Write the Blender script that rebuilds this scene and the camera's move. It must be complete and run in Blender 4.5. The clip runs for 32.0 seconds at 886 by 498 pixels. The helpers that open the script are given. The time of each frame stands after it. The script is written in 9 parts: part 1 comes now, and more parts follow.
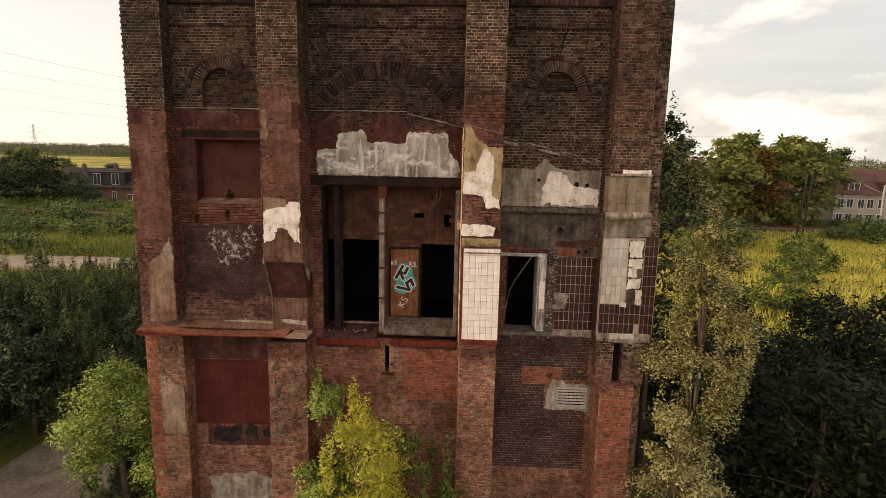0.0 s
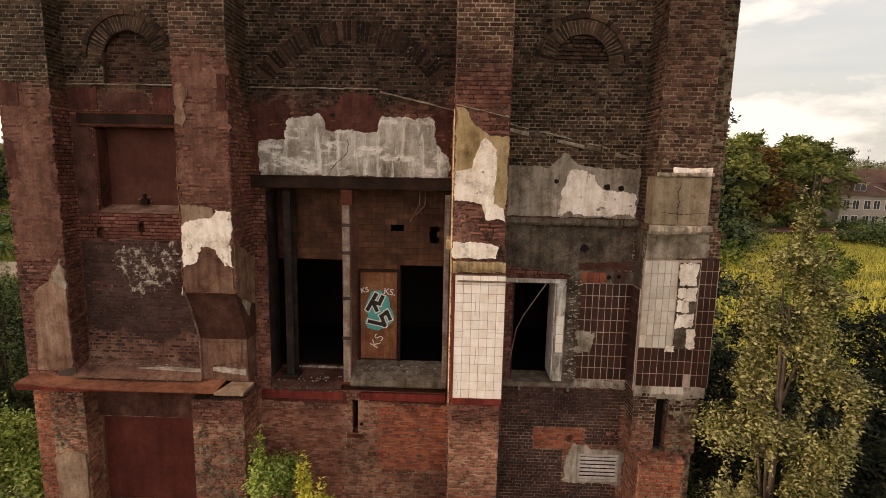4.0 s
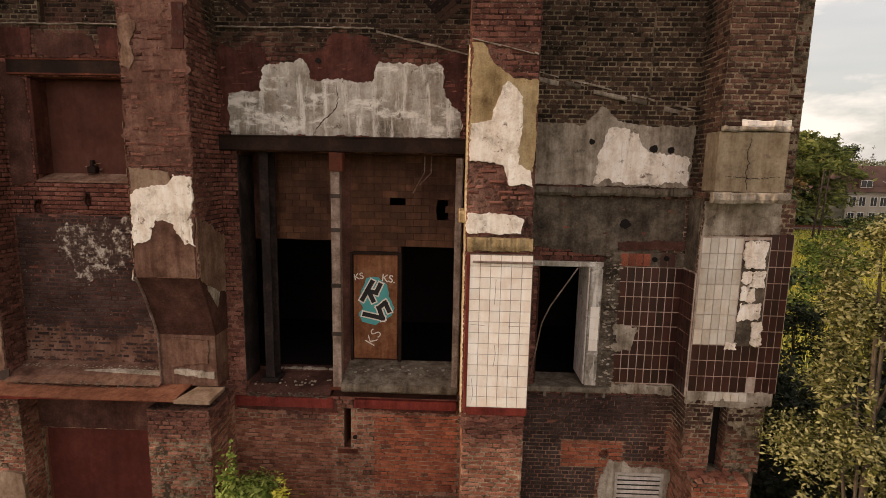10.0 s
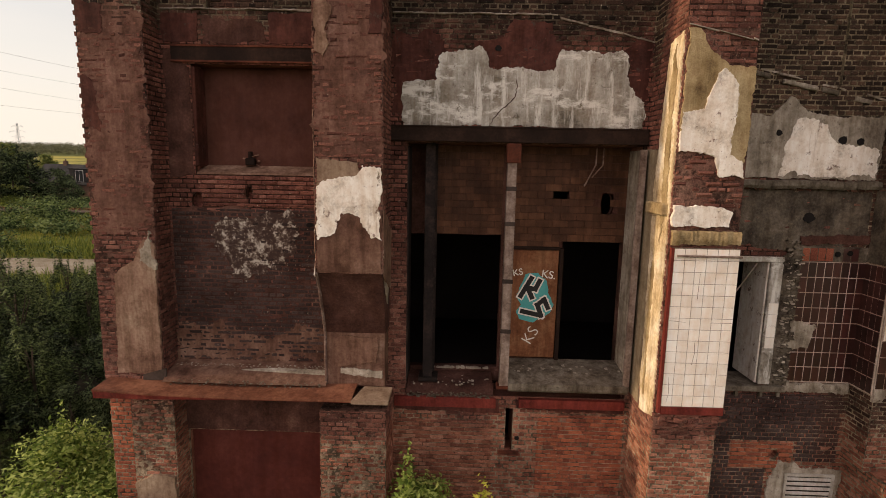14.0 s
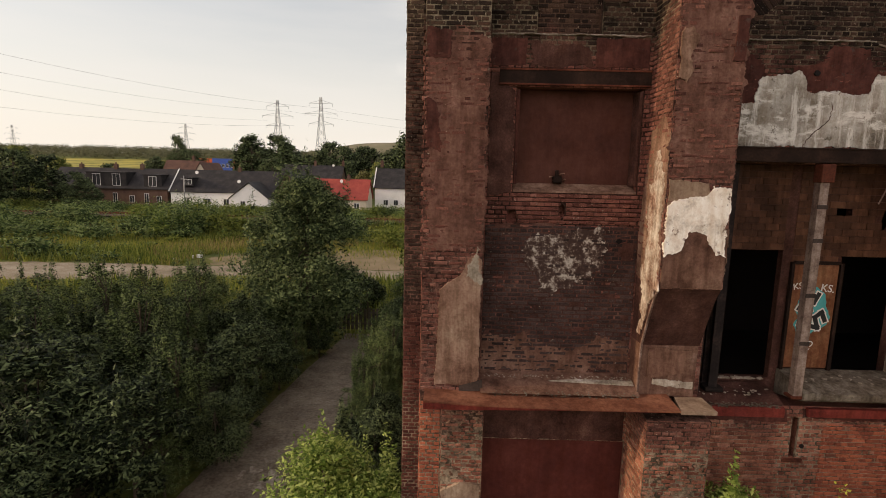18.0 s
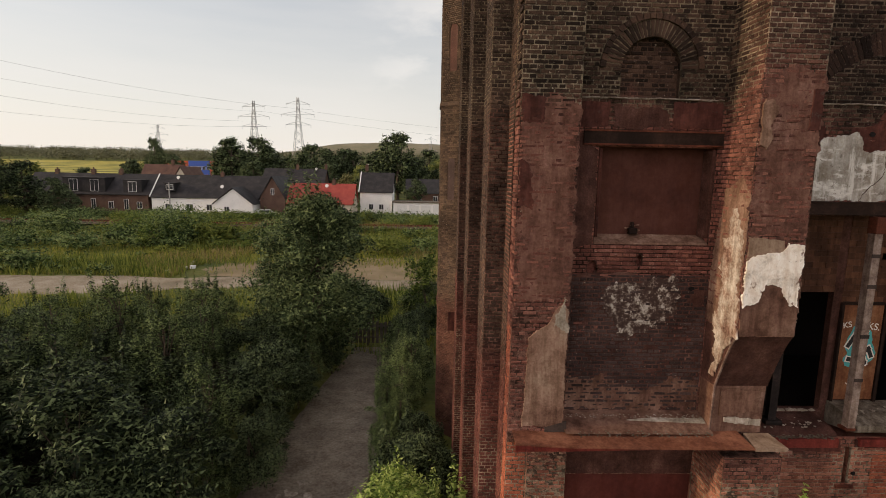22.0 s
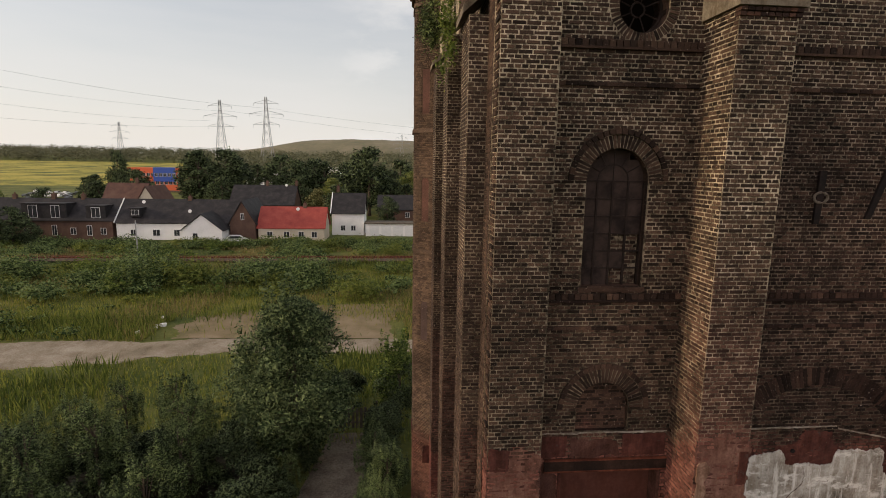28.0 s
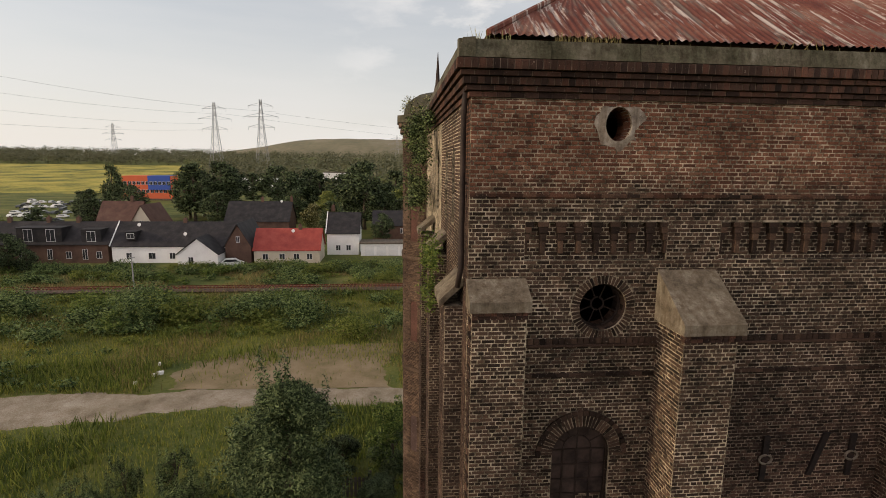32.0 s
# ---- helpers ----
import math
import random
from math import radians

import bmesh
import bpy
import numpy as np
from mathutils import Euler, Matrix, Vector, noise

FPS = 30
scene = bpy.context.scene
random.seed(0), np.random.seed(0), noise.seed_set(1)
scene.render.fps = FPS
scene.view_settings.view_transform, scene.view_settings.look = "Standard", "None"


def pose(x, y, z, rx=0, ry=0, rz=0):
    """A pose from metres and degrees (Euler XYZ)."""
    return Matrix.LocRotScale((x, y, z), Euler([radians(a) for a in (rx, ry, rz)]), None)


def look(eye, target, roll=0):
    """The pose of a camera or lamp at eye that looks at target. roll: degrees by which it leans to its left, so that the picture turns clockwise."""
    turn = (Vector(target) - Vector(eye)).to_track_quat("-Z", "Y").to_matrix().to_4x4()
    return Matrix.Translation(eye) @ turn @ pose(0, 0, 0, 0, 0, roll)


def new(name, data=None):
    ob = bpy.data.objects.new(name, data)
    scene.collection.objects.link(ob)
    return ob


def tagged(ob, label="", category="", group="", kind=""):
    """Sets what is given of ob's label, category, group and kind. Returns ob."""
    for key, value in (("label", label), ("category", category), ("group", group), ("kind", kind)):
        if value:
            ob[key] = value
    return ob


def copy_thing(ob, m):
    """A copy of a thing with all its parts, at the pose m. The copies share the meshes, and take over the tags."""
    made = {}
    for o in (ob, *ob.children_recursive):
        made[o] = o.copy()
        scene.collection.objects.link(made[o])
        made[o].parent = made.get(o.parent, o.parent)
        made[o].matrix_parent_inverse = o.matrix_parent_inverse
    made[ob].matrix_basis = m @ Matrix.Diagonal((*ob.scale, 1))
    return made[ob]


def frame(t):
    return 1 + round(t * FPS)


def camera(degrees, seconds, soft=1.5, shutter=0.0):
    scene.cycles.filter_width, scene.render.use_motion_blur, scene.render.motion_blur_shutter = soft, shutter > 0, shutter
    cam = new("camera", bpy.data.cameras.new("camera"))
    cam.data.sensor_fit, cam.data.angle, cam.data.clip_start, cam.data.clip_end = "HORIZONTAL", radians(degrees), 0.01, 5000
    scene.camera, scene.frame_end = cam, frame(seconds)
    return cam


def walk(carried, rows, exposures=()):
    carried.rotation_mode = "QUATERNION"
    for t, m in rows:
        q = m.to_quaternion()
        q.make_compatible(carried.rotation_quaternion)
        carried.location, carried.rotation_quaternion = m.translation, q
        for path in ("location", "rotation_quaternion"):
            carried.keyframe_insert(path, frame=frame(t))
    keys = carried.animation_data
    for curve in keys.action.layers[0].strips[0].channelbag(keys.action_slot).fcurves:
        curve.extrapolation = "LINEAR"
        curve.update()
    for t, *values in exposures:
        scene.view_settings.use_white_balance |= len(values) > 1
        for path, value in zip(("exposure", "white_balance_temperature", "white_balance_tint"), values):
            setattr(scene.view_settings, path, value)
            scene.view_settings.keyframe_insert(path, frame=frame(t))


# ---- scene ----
from mathutils.geometry import delaunay_2d_cdt

cam = camera(81.1, 32.0, soft=0.6)
METRES, EYE, TILT, LEAN, TURN = 30.0, 12.0, 0.0, 0.0, 2.1
ROWS = [
    (0.0, 0.0, 0.0, 0.0, 0.18, -8.93, -1.14),
    (0.5, 0.0023, 0.0192, 0.0008, 0.13, -8.91, -1.15),
    (1.0, 0.0046, 0.0388, 0.0012, 0.09, -8.9, -1.17),
    (1.5, 0.0071, 0.0587, 0.0008, 0.02, -8.88, -1.14),
    (2.0, 0.0093, 0.0793, 0.0006, -0.03, -8.9, -1.15),
    (2.5, 0.0108, 0.0989, 0.0008, -0.07, -8.89, -1.17),
    (3.0, 0.0108, 0.1132, -0.0002, -0.12, -8.83, -1.17),
    (3.5, 0.009, 0.1186, -0.0009, -0.19, -8.85, -1.17),
    (5.5, 0.0057, 0.1367, -0.0081, -0.31, -8.81, -1.1),
    (6.0, 0.0053, 0.1466, -0.0086, -0.34, -8.79, -1.1),
    (6.5, 0.0048, 0.1568, -0.0078, -0.34, -8.87, -1.12),
    (7.0, 0.0045, 0.1664, -0.0083, -0.33, -8.81, -1.1),
    (7.5, 0.0041, 0.1756, -0.0091, -0.36, -8.79, -1.1),
    (8.0, 0.0038, 0.1844, -0.0096, -0.36, -8.79, -1.14),
    (8.5, 0.0035, 0.1881, -0.0098, -0.34, -8.79, -1.14),
    (9.0, 0.0027, 0.1868, -0.0121, -0.32, -8.8, -1.13),
    (9.5, 0.0019, 0.1842, -0.0172, -0.3, -8.81, -1.13),
    (10.0, 0.0016, 0.1822, -0.0255, -0.36, -8.86, -1.11),
    (10.5, 0.001, 0.1819, -0.0335, -0.48, -8.86, -1.09),
    (11.0, -0.0036, 0.1821, -0.0367, -0.61, -8.8, -1.09),
    (11.5, -0.013, 0.1835, -0.0367, -0.8, -8.74, -1.11),
    (12.0, -0.0258, 0.1856, -0.0353, -0.9, -8.74, -1.13),
    (12.5, -0.0409, 0.188, -0.0352, -0.91, -8.75, -1.11),
    (13.0, -0.0584, 0.19, -0.035, -0.92, -8.76, -1.13),
    (13.5, -0.0777, 0.1916, -0.0339, -0.87, -8.79, -1.13),
    (14.0, -0.0988, 0.1925, -0.0319, -0.84, -8.86, -1.16),
    (14.5, -0.1216, 0.1924, -0.031, -0.88, -8.79, -1.21),
    (15.0, -0.1447, 0.1922, -0.0309, -0.89, -8.78, -1.25),
    (15.5, -0.1686, 0.1921, -0.03, -0.92, -8.79, -1.25),
    (17.5, -0.2601, 0.1892, -0.0277, -1.22, -8.59, -1.33),
    (18.0, -0.28, 0.1864, -0.0268, -1.36, -8.55, -1.3),
    (18.5, -0.2978, 0.1829, -0.026, -1.51, -8.53, -1.29),
    (19.0, -0.3149, 0.1795, -0.0255, -1.69, -8.52, -1.22),
    (19.5, -0.3294, 0.1765, -0.0239, -1.89, -8.5, -1.2),
    (20.0, -0.3406, 0.1751, -0.0227, -2.23, -8.51, -1.17),
    (20.5, -0.3463, 0.1746, -0.0212, -2.61, -8.5, -1.14),
    (21.0, -0.3474, 0.1745, -0.0148, -3.0, -8.5, -1.15),
    (21.5, -0.347, 0.1755, -0.0061, -3.39, -8.52, -1.13),
    (22.0, -0.3466, 0.1782, 0.0043, -3.82, -8.49, -1.13),
    (22.5, -0.3468, 0.1818, 0.0166, -4.27, -8.52, -1.11),
    (23.0, -0.3472, 0.1843, 0.0301, -4.65, -8.52, -1.11),
    (23.5, -0.3487, 0.1833, 0.0467, -4.96, -8.52, -1.11),
    (24.0, -0.3516, 0.18, 0.0633, -5.27, -8.57, -1.11),
    (24.5, -0.353, 0.1778, 0.0788, -5.55, -8.61, -1.09),
    (25.0, -0.3521, 0.1763, 0.0953, -5.82, -8.64, -1.1),
    (25.5, -0.3499, 0.1756, 0.1135, -6.09, -8.67, -1.05),
    (27.5, -0.349, 0.18, 0.1991, -6.81, -8.93, -0.9),
    (28.0, -0.3504, 0.1795, 0.2225, -6.93, -9.0, -0.9),
    (28.5, -0.3515, 0.1785, 0.2458, -7.01, -9.04, -0.91),
    (29.0, -0.3519, 0.1771, 0.2695, -7.09, -9.1, -0.85),
    (29.5, -0.3503, 0.1764, 0.294, -7.16, -9.16, -0.81),
    (30.0, -0.348, 0.1769, 0.3181, -7.21, -9.2, -0.77),
    (30.5, -0.3465, 0.1774, 0.343, -7.25, -9.22, -0.76),
    (31.0, -0.3453, 0.177, 0.3687, -7.32, -9.25, -0.72),
    (31.5, -0.3434, 0.1762, 0.3917, -7.35, -9.27, -0.65),
    (32.0, -0.341, 0.1762, 0.4087, -7.4, -9.26, -0.66),
]
walk(cam, [(t, pose(0, 0, EYE, TILT, LEAN, TURN) @ pose(METRES * x, METRES * y, METRES * z, 90 + pitch, roll, yaw)) for t, x, y, z, yaw, pitch, roll in ROWS],
     exposures=[(0.0, 0.36, 7150, 13), (7.0, 0.27, 7050, 13), (11.0, 0.20, 6950, 13), (15.0, 0.15, 6800, 12), (19.0, 0.12, 6600, 10), (24.0, 0.02, 6350, 10), (32.0, -0.02, 6280, 10)])

# ---- sky and sun: low evening sun from the side, a little in front of the facade ----
SUN_ELEV, SUN_AZ = radians(15.0), radians(184.6)      # azimuth counted from +x towards +y
to_sun = Vector((math.cos(SUN_AZ) * math.cos(SUN_ELEV), math.sin(SUN_AZ) * math.cos(SUN_ELEV), math.sin(SUN_ELEV)))
world = bpy.data.worlds.new("evening_sky")
scene.world = world
world.use_nodes = True
wn, wl = world.node_tree.nodes, world.node_tree.links
wn.clear()
w_out, w_bg, w_sky = wn.new("ShaderNodeOutputWorld"), wn.new("ShaderNodeBackground"), wn.new("ShaderNodeTexSky")
w_sky.sky_type, w_sky.sun_disc = "NISHITA", False
w_sky.sun_elevation, w_sky.sun_rotation = SUN_ELEV, radians(90) - SUN_AZ
w_sky.air_density, w_sky.dust_density, w_sky.ozone_density = 1.0, 2.0, 1.0
w_bg.inputs["Strength"].default_value = 0.15


def sky_node(kind, **props):
    n = wn.new(kind)
    for key, value in props.items():
        n.inputs[key].default_value = value
    return n


def sky_ramp(fac, stops):
    r = wn.new("ShaderNodeValToRGB")
    while len(r.color_ramp.elements) < len(stops):
        r.color_ramp.elements.new(0.5)
    for e, (p, v) in zip(r.color_ramp.elements, stops):
        e.position, e.color = p, (v, v, v, 1)
    wl.new(fac, r.inputs["Fac"])
    return r.outputs["Color"]


def sky_mix(fac, a, b):
    m = wn.new("ShaderNodeMix")
    m.data_type = "RGBA"
    wl.new(fac, m.inputs["Factor"])
    wl.new(a, m.inputs["A"])
    m.inputs["B"].default_value = (*b, 1)
    return m.outputs["Result"]


# evening haze low down, thin streaky cloud above it and heaped cloud on one side
w_co, w_sep = wn.new("ShaderNodeTexCoord"), wn.new("ShaderNodeSeparateXYZ")
wl.new(w_co.outputs["Generated"], w_sep.inputs[0])
haze = sky_ramp(w_sep.outputs["Z"], [(0.0, 0.92), (0.10, 0.62), (0.3, 0.3), (1.0, 0.2)])
# the sky opposite the sun is duller and bluer
w_dot = wn.new("ShaderNodeVectorMath")
w_dot.operation = "DOT_PRODUCT"
wl.new(w_co.outputs["Generated"], w_dot.inputs[0])
w_dot.inputs[1].default_value = (0.8, 0.6, 0.0)
away = sky_ramp(w_dot.outputs["Value"], [(0.5, 0.0), (0.76, 0.35), (0.97, 1.0)])
glow = sky_mix(away, sky_node("ShaderNodeRGB").outputs[0], (2.5, 2.6, 2.65))
wn["RGB"].outputs[0].default_value = (6.5, 5.9, 5.25, 1)
hm = wn.new("ShaderNodeMix")
hm.data_type = "RGBA"
wl.new(haze, hm.inputs["Factor"])
wl.new(w_sky.outputs["Color"], hm.inputs["A"])
wl.new(glow, hm.inputs["B"])
col = hm.outputs["Result"]
for size, spots, amount, tone in (((0.9, 0.9, 6.0), 1.6, [(0.3, 0.2), (0.75, 0.7)], (5.7, 5.4, 5.1)), ((2.2, 2.2, 5.5), 1.7, [(0.49, 0.0), (0.585, 0.95)], (6.3, 5.95, 5.55))):
    mp = sky_node("ShaderNodeMapping", Scale=size, Location=(0.35, 0.9, 0.2))
    cl = sky_node("ShaderNodeTexNoise", Scale=spots, Detail=7.0, Roughness=0.55)
    wl.new(w_co.outputs["Generated"], mp.inputs["Vector"])
    wl.new(mp.outputs["Vector"], cl.inputs["Vector"])
    mask = sky_ramp(cl.outputs["Fac"], amount)
    if spots > 1.65:            # heaped cloud only on the side away from the sun
        side = wn.new("ShaderNodeMath")
        side.operation = "MULTIPLY"
        wl.new(mask, side.inputs[0])
        wl.new(sky_ramp(w_dot.outputs["Value"], [(0.46, 0.0), (0.7, 1.0)]), side.inputs[1])
        mask = side.outputs[0]
    col = sky_mix(mask, col, tone)
# the sky behind the viewer, nearer the sun, is brighter and warmer
w_dot2 = wn.new("ShaderNodeVectorMath")
w_dot2.operation = "DOT_PRODUCT"
wl.new(w_co.outputs["Generated"], w_dot2.inputs[0])
w_dot2.inputs[1].default_value = (-0.5, -0.866, 0.0)
warm = wn.new("ShaderNodeMix")
warm.data_type, warm.blend_type = "RGBA", "MULTIPLY"
wl.new(sky_ramp(w_dot2.outputs["Value"], [(0.0, 0.0), (0.75, 1.0)]), warm.inputs["Factor"])
wl.new(col, warm.inputs["A"])
warm.inputs["B"].default_value = (2.0, 1.77, 1.74, 1)
col = warm.outputs["Result"]
wl.new(col, w_bg.inputs["Color"])
wl.new(w_bg.outputs["Background"], w_out.inputs["Surface"])

sun = new("sun", bpy.data.lights.new("sun", "SUN"))
sun.data.energy, sun.data.angle, sun.data.color = 2.6, radians(1.5), (1.0, 0.77, 0.5)
sun.matrix_basis = look((0, 0, 60), Vector((0, 0, 60)) - to_sun)


# ---- node helpers and materials ----
def mat_base(name, rough=0.85, metal=0.0):
    m = bpy.data.materials.new(name)
    m.use_nodes = True
    nt = m.node_tree
    b = nt.nodes["Principled BSDF"]
    b.inputs["Roughness"].default_value, b.inputs["Metallic"].default_value = rough, metal
    b.inputs["Specular IOR Level"].default_value = 0.5 if rough < 0.5 else 0.12
    return m, nt, b


def N(nt, kind, **props):
    n = nt.nodes.new(kind)
    for key, value in props.items():
        n.inputs[key.replace("_", " ")].default_value = value
    return n


def noise_of(nt, pos, scale, detail=5.0, rough=0.6):
    n = N(nt, "ShaderNodeTexNoise", Scale=scale, Detail=detail, Roughness=rough)
    nt.links.new(pos, n.inputs["Vector"])
    return n.outputs["Fac"]


def ramp_of(nt, fac, stops):
    r = nt.nodes.new("ShaderNodeValToRGB")
    els = r.color_ramp.elements
    while len(els) < len(stops):
        els.new(0.5)
    for e, (p, c) in zip(els, stops):
        e.position = p
        e.color = (*c, 1) if len(c) == 3 else c
    nt.links.new(fac, r.inputs["Fac"])
    return r.outputs["Color"]


def mix_of(nt, fac, a, b, blend="MIX"):
    m = nt.nodes.new("ShaderNodeMix")
    m.data_type, m.blend_type = "RGBA", blend
    for key, v in (("Factor", fac), ("A", a), ("B", b)):
        if isinstance(v, (int, float)):
            m.inputs[key].default_value = v
        elif isinstance(v, tuple):
            m.inputs[key].default_value = (*v, 1)
        else:
            nt.links.new(v, m.inputs[key])
    return m.outputs["Result"]


def math_of(nt, op, a, b=0.0, c=None, clamp=False):
    m = nt.nodes.new("ShaderNodeMath")
    m.operation, m.use_clamp = op, clamp
    for i, v in enumerate((a, b, c)):
        if v is None:
            continue
        if isinstance(v, (int, float)):
            m.inputs[i].default_value = v
        else:
            nt.links.new(v, m.inputs[i])
    return m.outputs[0]


def position(nt):
    g = nt.nodes.new("ShaderNodeNewGeometry")
    return g.outputs["Position"], g.outputs["Random Per Island"]


def bump_of(nt, b, height, strength=0.4, distance=0.02):
    n = N(nt, "ShaderNodeBump", Strength=strength, Distance=distance)
    nt.links.new(height, n.inputs["Height"])
    nt.links.new(n.outputs["Normal"], b.inputs["Normal"])


def varied(name, colours, scale=2.0, fine=40.0, rough=0.85, metal=0.0, bump=0.3, distance=0.01, island=0.0, spread=(0.3, 0.7), grime=0.0, chips=None, streak=None):
    """A surface of two to four colours, mottled at a large and a small scale; island: how far single pieces differ;
    grime: depth of dirt in runs and blotches; chips: what shows where the coat has flaked; streak: drawn-out marks, each of a size, two bounds and a colour."""
    m, nt, b = mat_base(name, rough, metal)
    pos, isl = position(nt)
    big, small = noise_of(nt, pos, scale, 6), noise_of(nt, pos, fine, 4)
    fac = math_of(nt, "ADD", math_of(nt, "MULTIPLY", big, 0.72), math_of(nt, "MULTIPLY", small, 0.28))
    if island:
        rnd = nt.nodes.new("ShaderNodeObjectInfo").outputs["Random"]
        both = math_of(nt, "FRACT", math_of(nt, "ADD", isl, rnd))
        fac = math_of(nt, "ADD", math_of(nt, "MULTIPLY", fac, 1 - island), math_of(nt, "MULTIPLY", both, island))
    lo, hi = spread
    col = ramp_of(nt, fac, [(lo + (hi - lo) * i / max(1, len(colours) - 1), c) for i, c in enumerate(colours)])
    if grime:
        mp = N(nt, "ShaderNodeMapping", Scale=(5.0, 5.0, 0.55))
        nt.links.new(pos, mp.inputs["Vector"])
        runs = noise_of(nt, mp.outputs["Vector"], 1.6, 6, 0.65)
        blots = noise_of(nt, pos, scale * 2.7, 8, 0.75)
        g = 1 - grime
        col = mix_of(nt, 1.0, col, ramp_of(nt, runs, [(0.40, (1, 1, 1)), (0.66, (g, g * 0.93, g * 0.86))]), "MULTIPLY")
        col = mix_of(nt, 1.0, col, ramp_of(nt, blots, [(0.34, (g, g * 0.92, g * 0.85)), (0.56, (1, 1, 1))]), "MULTIPLY")
    relief = math_of(nt, "ADD", math_of(nt, "MULTIPLY", big, 0.4), small)
    if streak:
        for k, (size, lo2, hi2, tone) in enumerate(streak):
            mp = N(nt, "ShaderNodeMapping", Scale=size, Location=(1.3 * k, 2.7 * k, 0.4))
            nt.links.new(pos, mp.inputs["Vector"])
            lines = ramp_of(nt, noise_of(nt, mp.outputs["Vector"], 1.0, 7, 0.7), [(lo2, (0, 0, 0)), (hi2, (1, 1, 1))])
            col = mix_of(nt, math_of(nt, "MULTIPLY", lines, 0.85), col, tone)
    if chips:
        off = ramp_of(nt, noise_of(nt, pos, 5.5, 8, 0.78), [(0.60, (0, 0, 0)), (0.625, (1, 1, 1))])
        col = mix_of(nt, off, col, chips)
        off2 = ramp_of(nt, noise_of(nt, pos, 26, 5, 0.7), [(0.66, (0, 0, 0)), (0.69, (1, 1, 1))])
        col = mix_of(nt, off2, col, tuple(0.8 * c for c in chips))
        relief = math_of(nt, "SUBTRACT", relief, math_of(nt, "ADD", off, off2))
    nt.links.new(col, b.inputs["Base Color"])
    if bump:
        bump_of(nt, b, relief, bump, distance)
    return m


def masonry(name, upper, lower, soot=0.5, bump=0.5, island=0.55, top=None, split=13.35, bare=None, patchy=False, low_right=2.4, dull=None, bay_tone=None):
    """Old brick: upper and lower are lists of colours for the sooty storey above `split` and the red-painted ones
    below; top: above 23 m;
    bare: raw red brick of the lowest storeys; dull: tone over the recessed walls between 9 and 20 m; a last tone lies
    over the middle bay from 13 to 21 m."""
    m, nt, b = mat_base(name, 0.9)
    pos, isl = position(nt)
    rnd = nt.nodes.new("ShaderNodeObjectInfo").outputs["Random"]
    both = math_of(nt, "FRACT", math_of(nt, "ADD", isl, rnd))
    big, mid, small = noise_of(nt, pos, 0.55, 6, 0.65), noise_of(nt, pos, 3.2, 5), noise_of(nt, pos, 60, 3)
    fac = math_of(nt, "ADD", math_of(nt, "MULTIPLY", both, island), math_of(nt, "MULTIPLY", mid, 1 - island))
    def spread(cs):
        return [(0.12 + 0.76 * i / (len(cs) - 1), c) for i, c in enumerate(cs)]
    z = N(nt, "ShaderNodeSeparateXYZ")
    nt.links.new(pos, z.inputs[0])
    wob = math_of(nt, "ADD", math_of(nt, "MULTIPLY", math_of(nt, "SUBTRACT", mid, 0.5), 0.9), math_of(nt, "MULTIPLY", math_of(nt, "SUBTRACT", big, 0.5), 2.2))
    height = math_of(nt, "ADD", z.outputs["Z"], wob)
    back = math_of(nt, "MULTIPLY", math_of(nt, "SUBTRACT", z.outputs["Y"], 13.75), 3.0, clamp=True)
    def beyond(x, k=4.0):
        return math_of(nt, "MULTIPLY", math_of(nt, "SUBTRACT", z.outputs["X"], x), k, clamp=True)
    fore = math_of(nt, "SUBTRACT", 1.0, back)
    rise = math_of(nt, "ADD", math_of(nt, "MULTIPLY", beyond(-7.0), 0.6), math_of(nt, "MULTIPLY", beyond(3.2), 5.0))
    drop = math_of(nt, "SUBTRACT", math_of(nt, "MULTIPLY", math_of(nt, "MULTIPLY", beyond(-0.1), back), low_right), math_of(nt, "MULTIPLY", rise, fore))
    up = math_of(nt, "MULTIPLY", math_of(nt, "SUBTRACT", math_of(nt, "ADD", height, drop), split - 0.35), 1.5, clamp=True)
    up = math_of(nt, "MULTIPLY", up, math_of(nt, "SUBTRACT", 1.0, math_of(nt, "MULTIPLY", math_of(nt, "MULTIPLY", fore, beyond(-7.0)), math_of(nt, "MULTIPLY", math_of(nt, "MULTIPLY", math_of(nt, "SUBTRACT", 17.5, height), 0.4, clamp=True), 0.28))))
    up = math_of(nt, "MAXIMUM", up, math_of(nt, "MULTIPLY", beyond(3.2), 0.78))
    col = mix_of(nt, up, ramp_of(nt, fac, spread(lower)), ramp_of(nt, fac, spread(upper)))
    if bare:
        down = math_of(nt, "MULTIPLY", math_of(nt, "SUBTRACT", 7.0, height), 2.0, clamp=True)
        col = mix_of(nt, down, col, ramp_of(nt, fac, spread(bare)))
    if top:
        high = math_of(nt, "MULTIPLY", math_of(nt, "SUBTRACT", height, 23.6), 1.6, clamp=True)
        col = mix_of(nt, high, col, ramp_of(nt, fac, spread(top)))
    grime = ramp_of(nt, big, [(0.36, (1.1, 1.1, 1.1)), (0.62, (1 - soot, 1 - soot, 1 - soot))])
    col = mix_of(nt, 1.0, col, grime, "MULTIPLY")
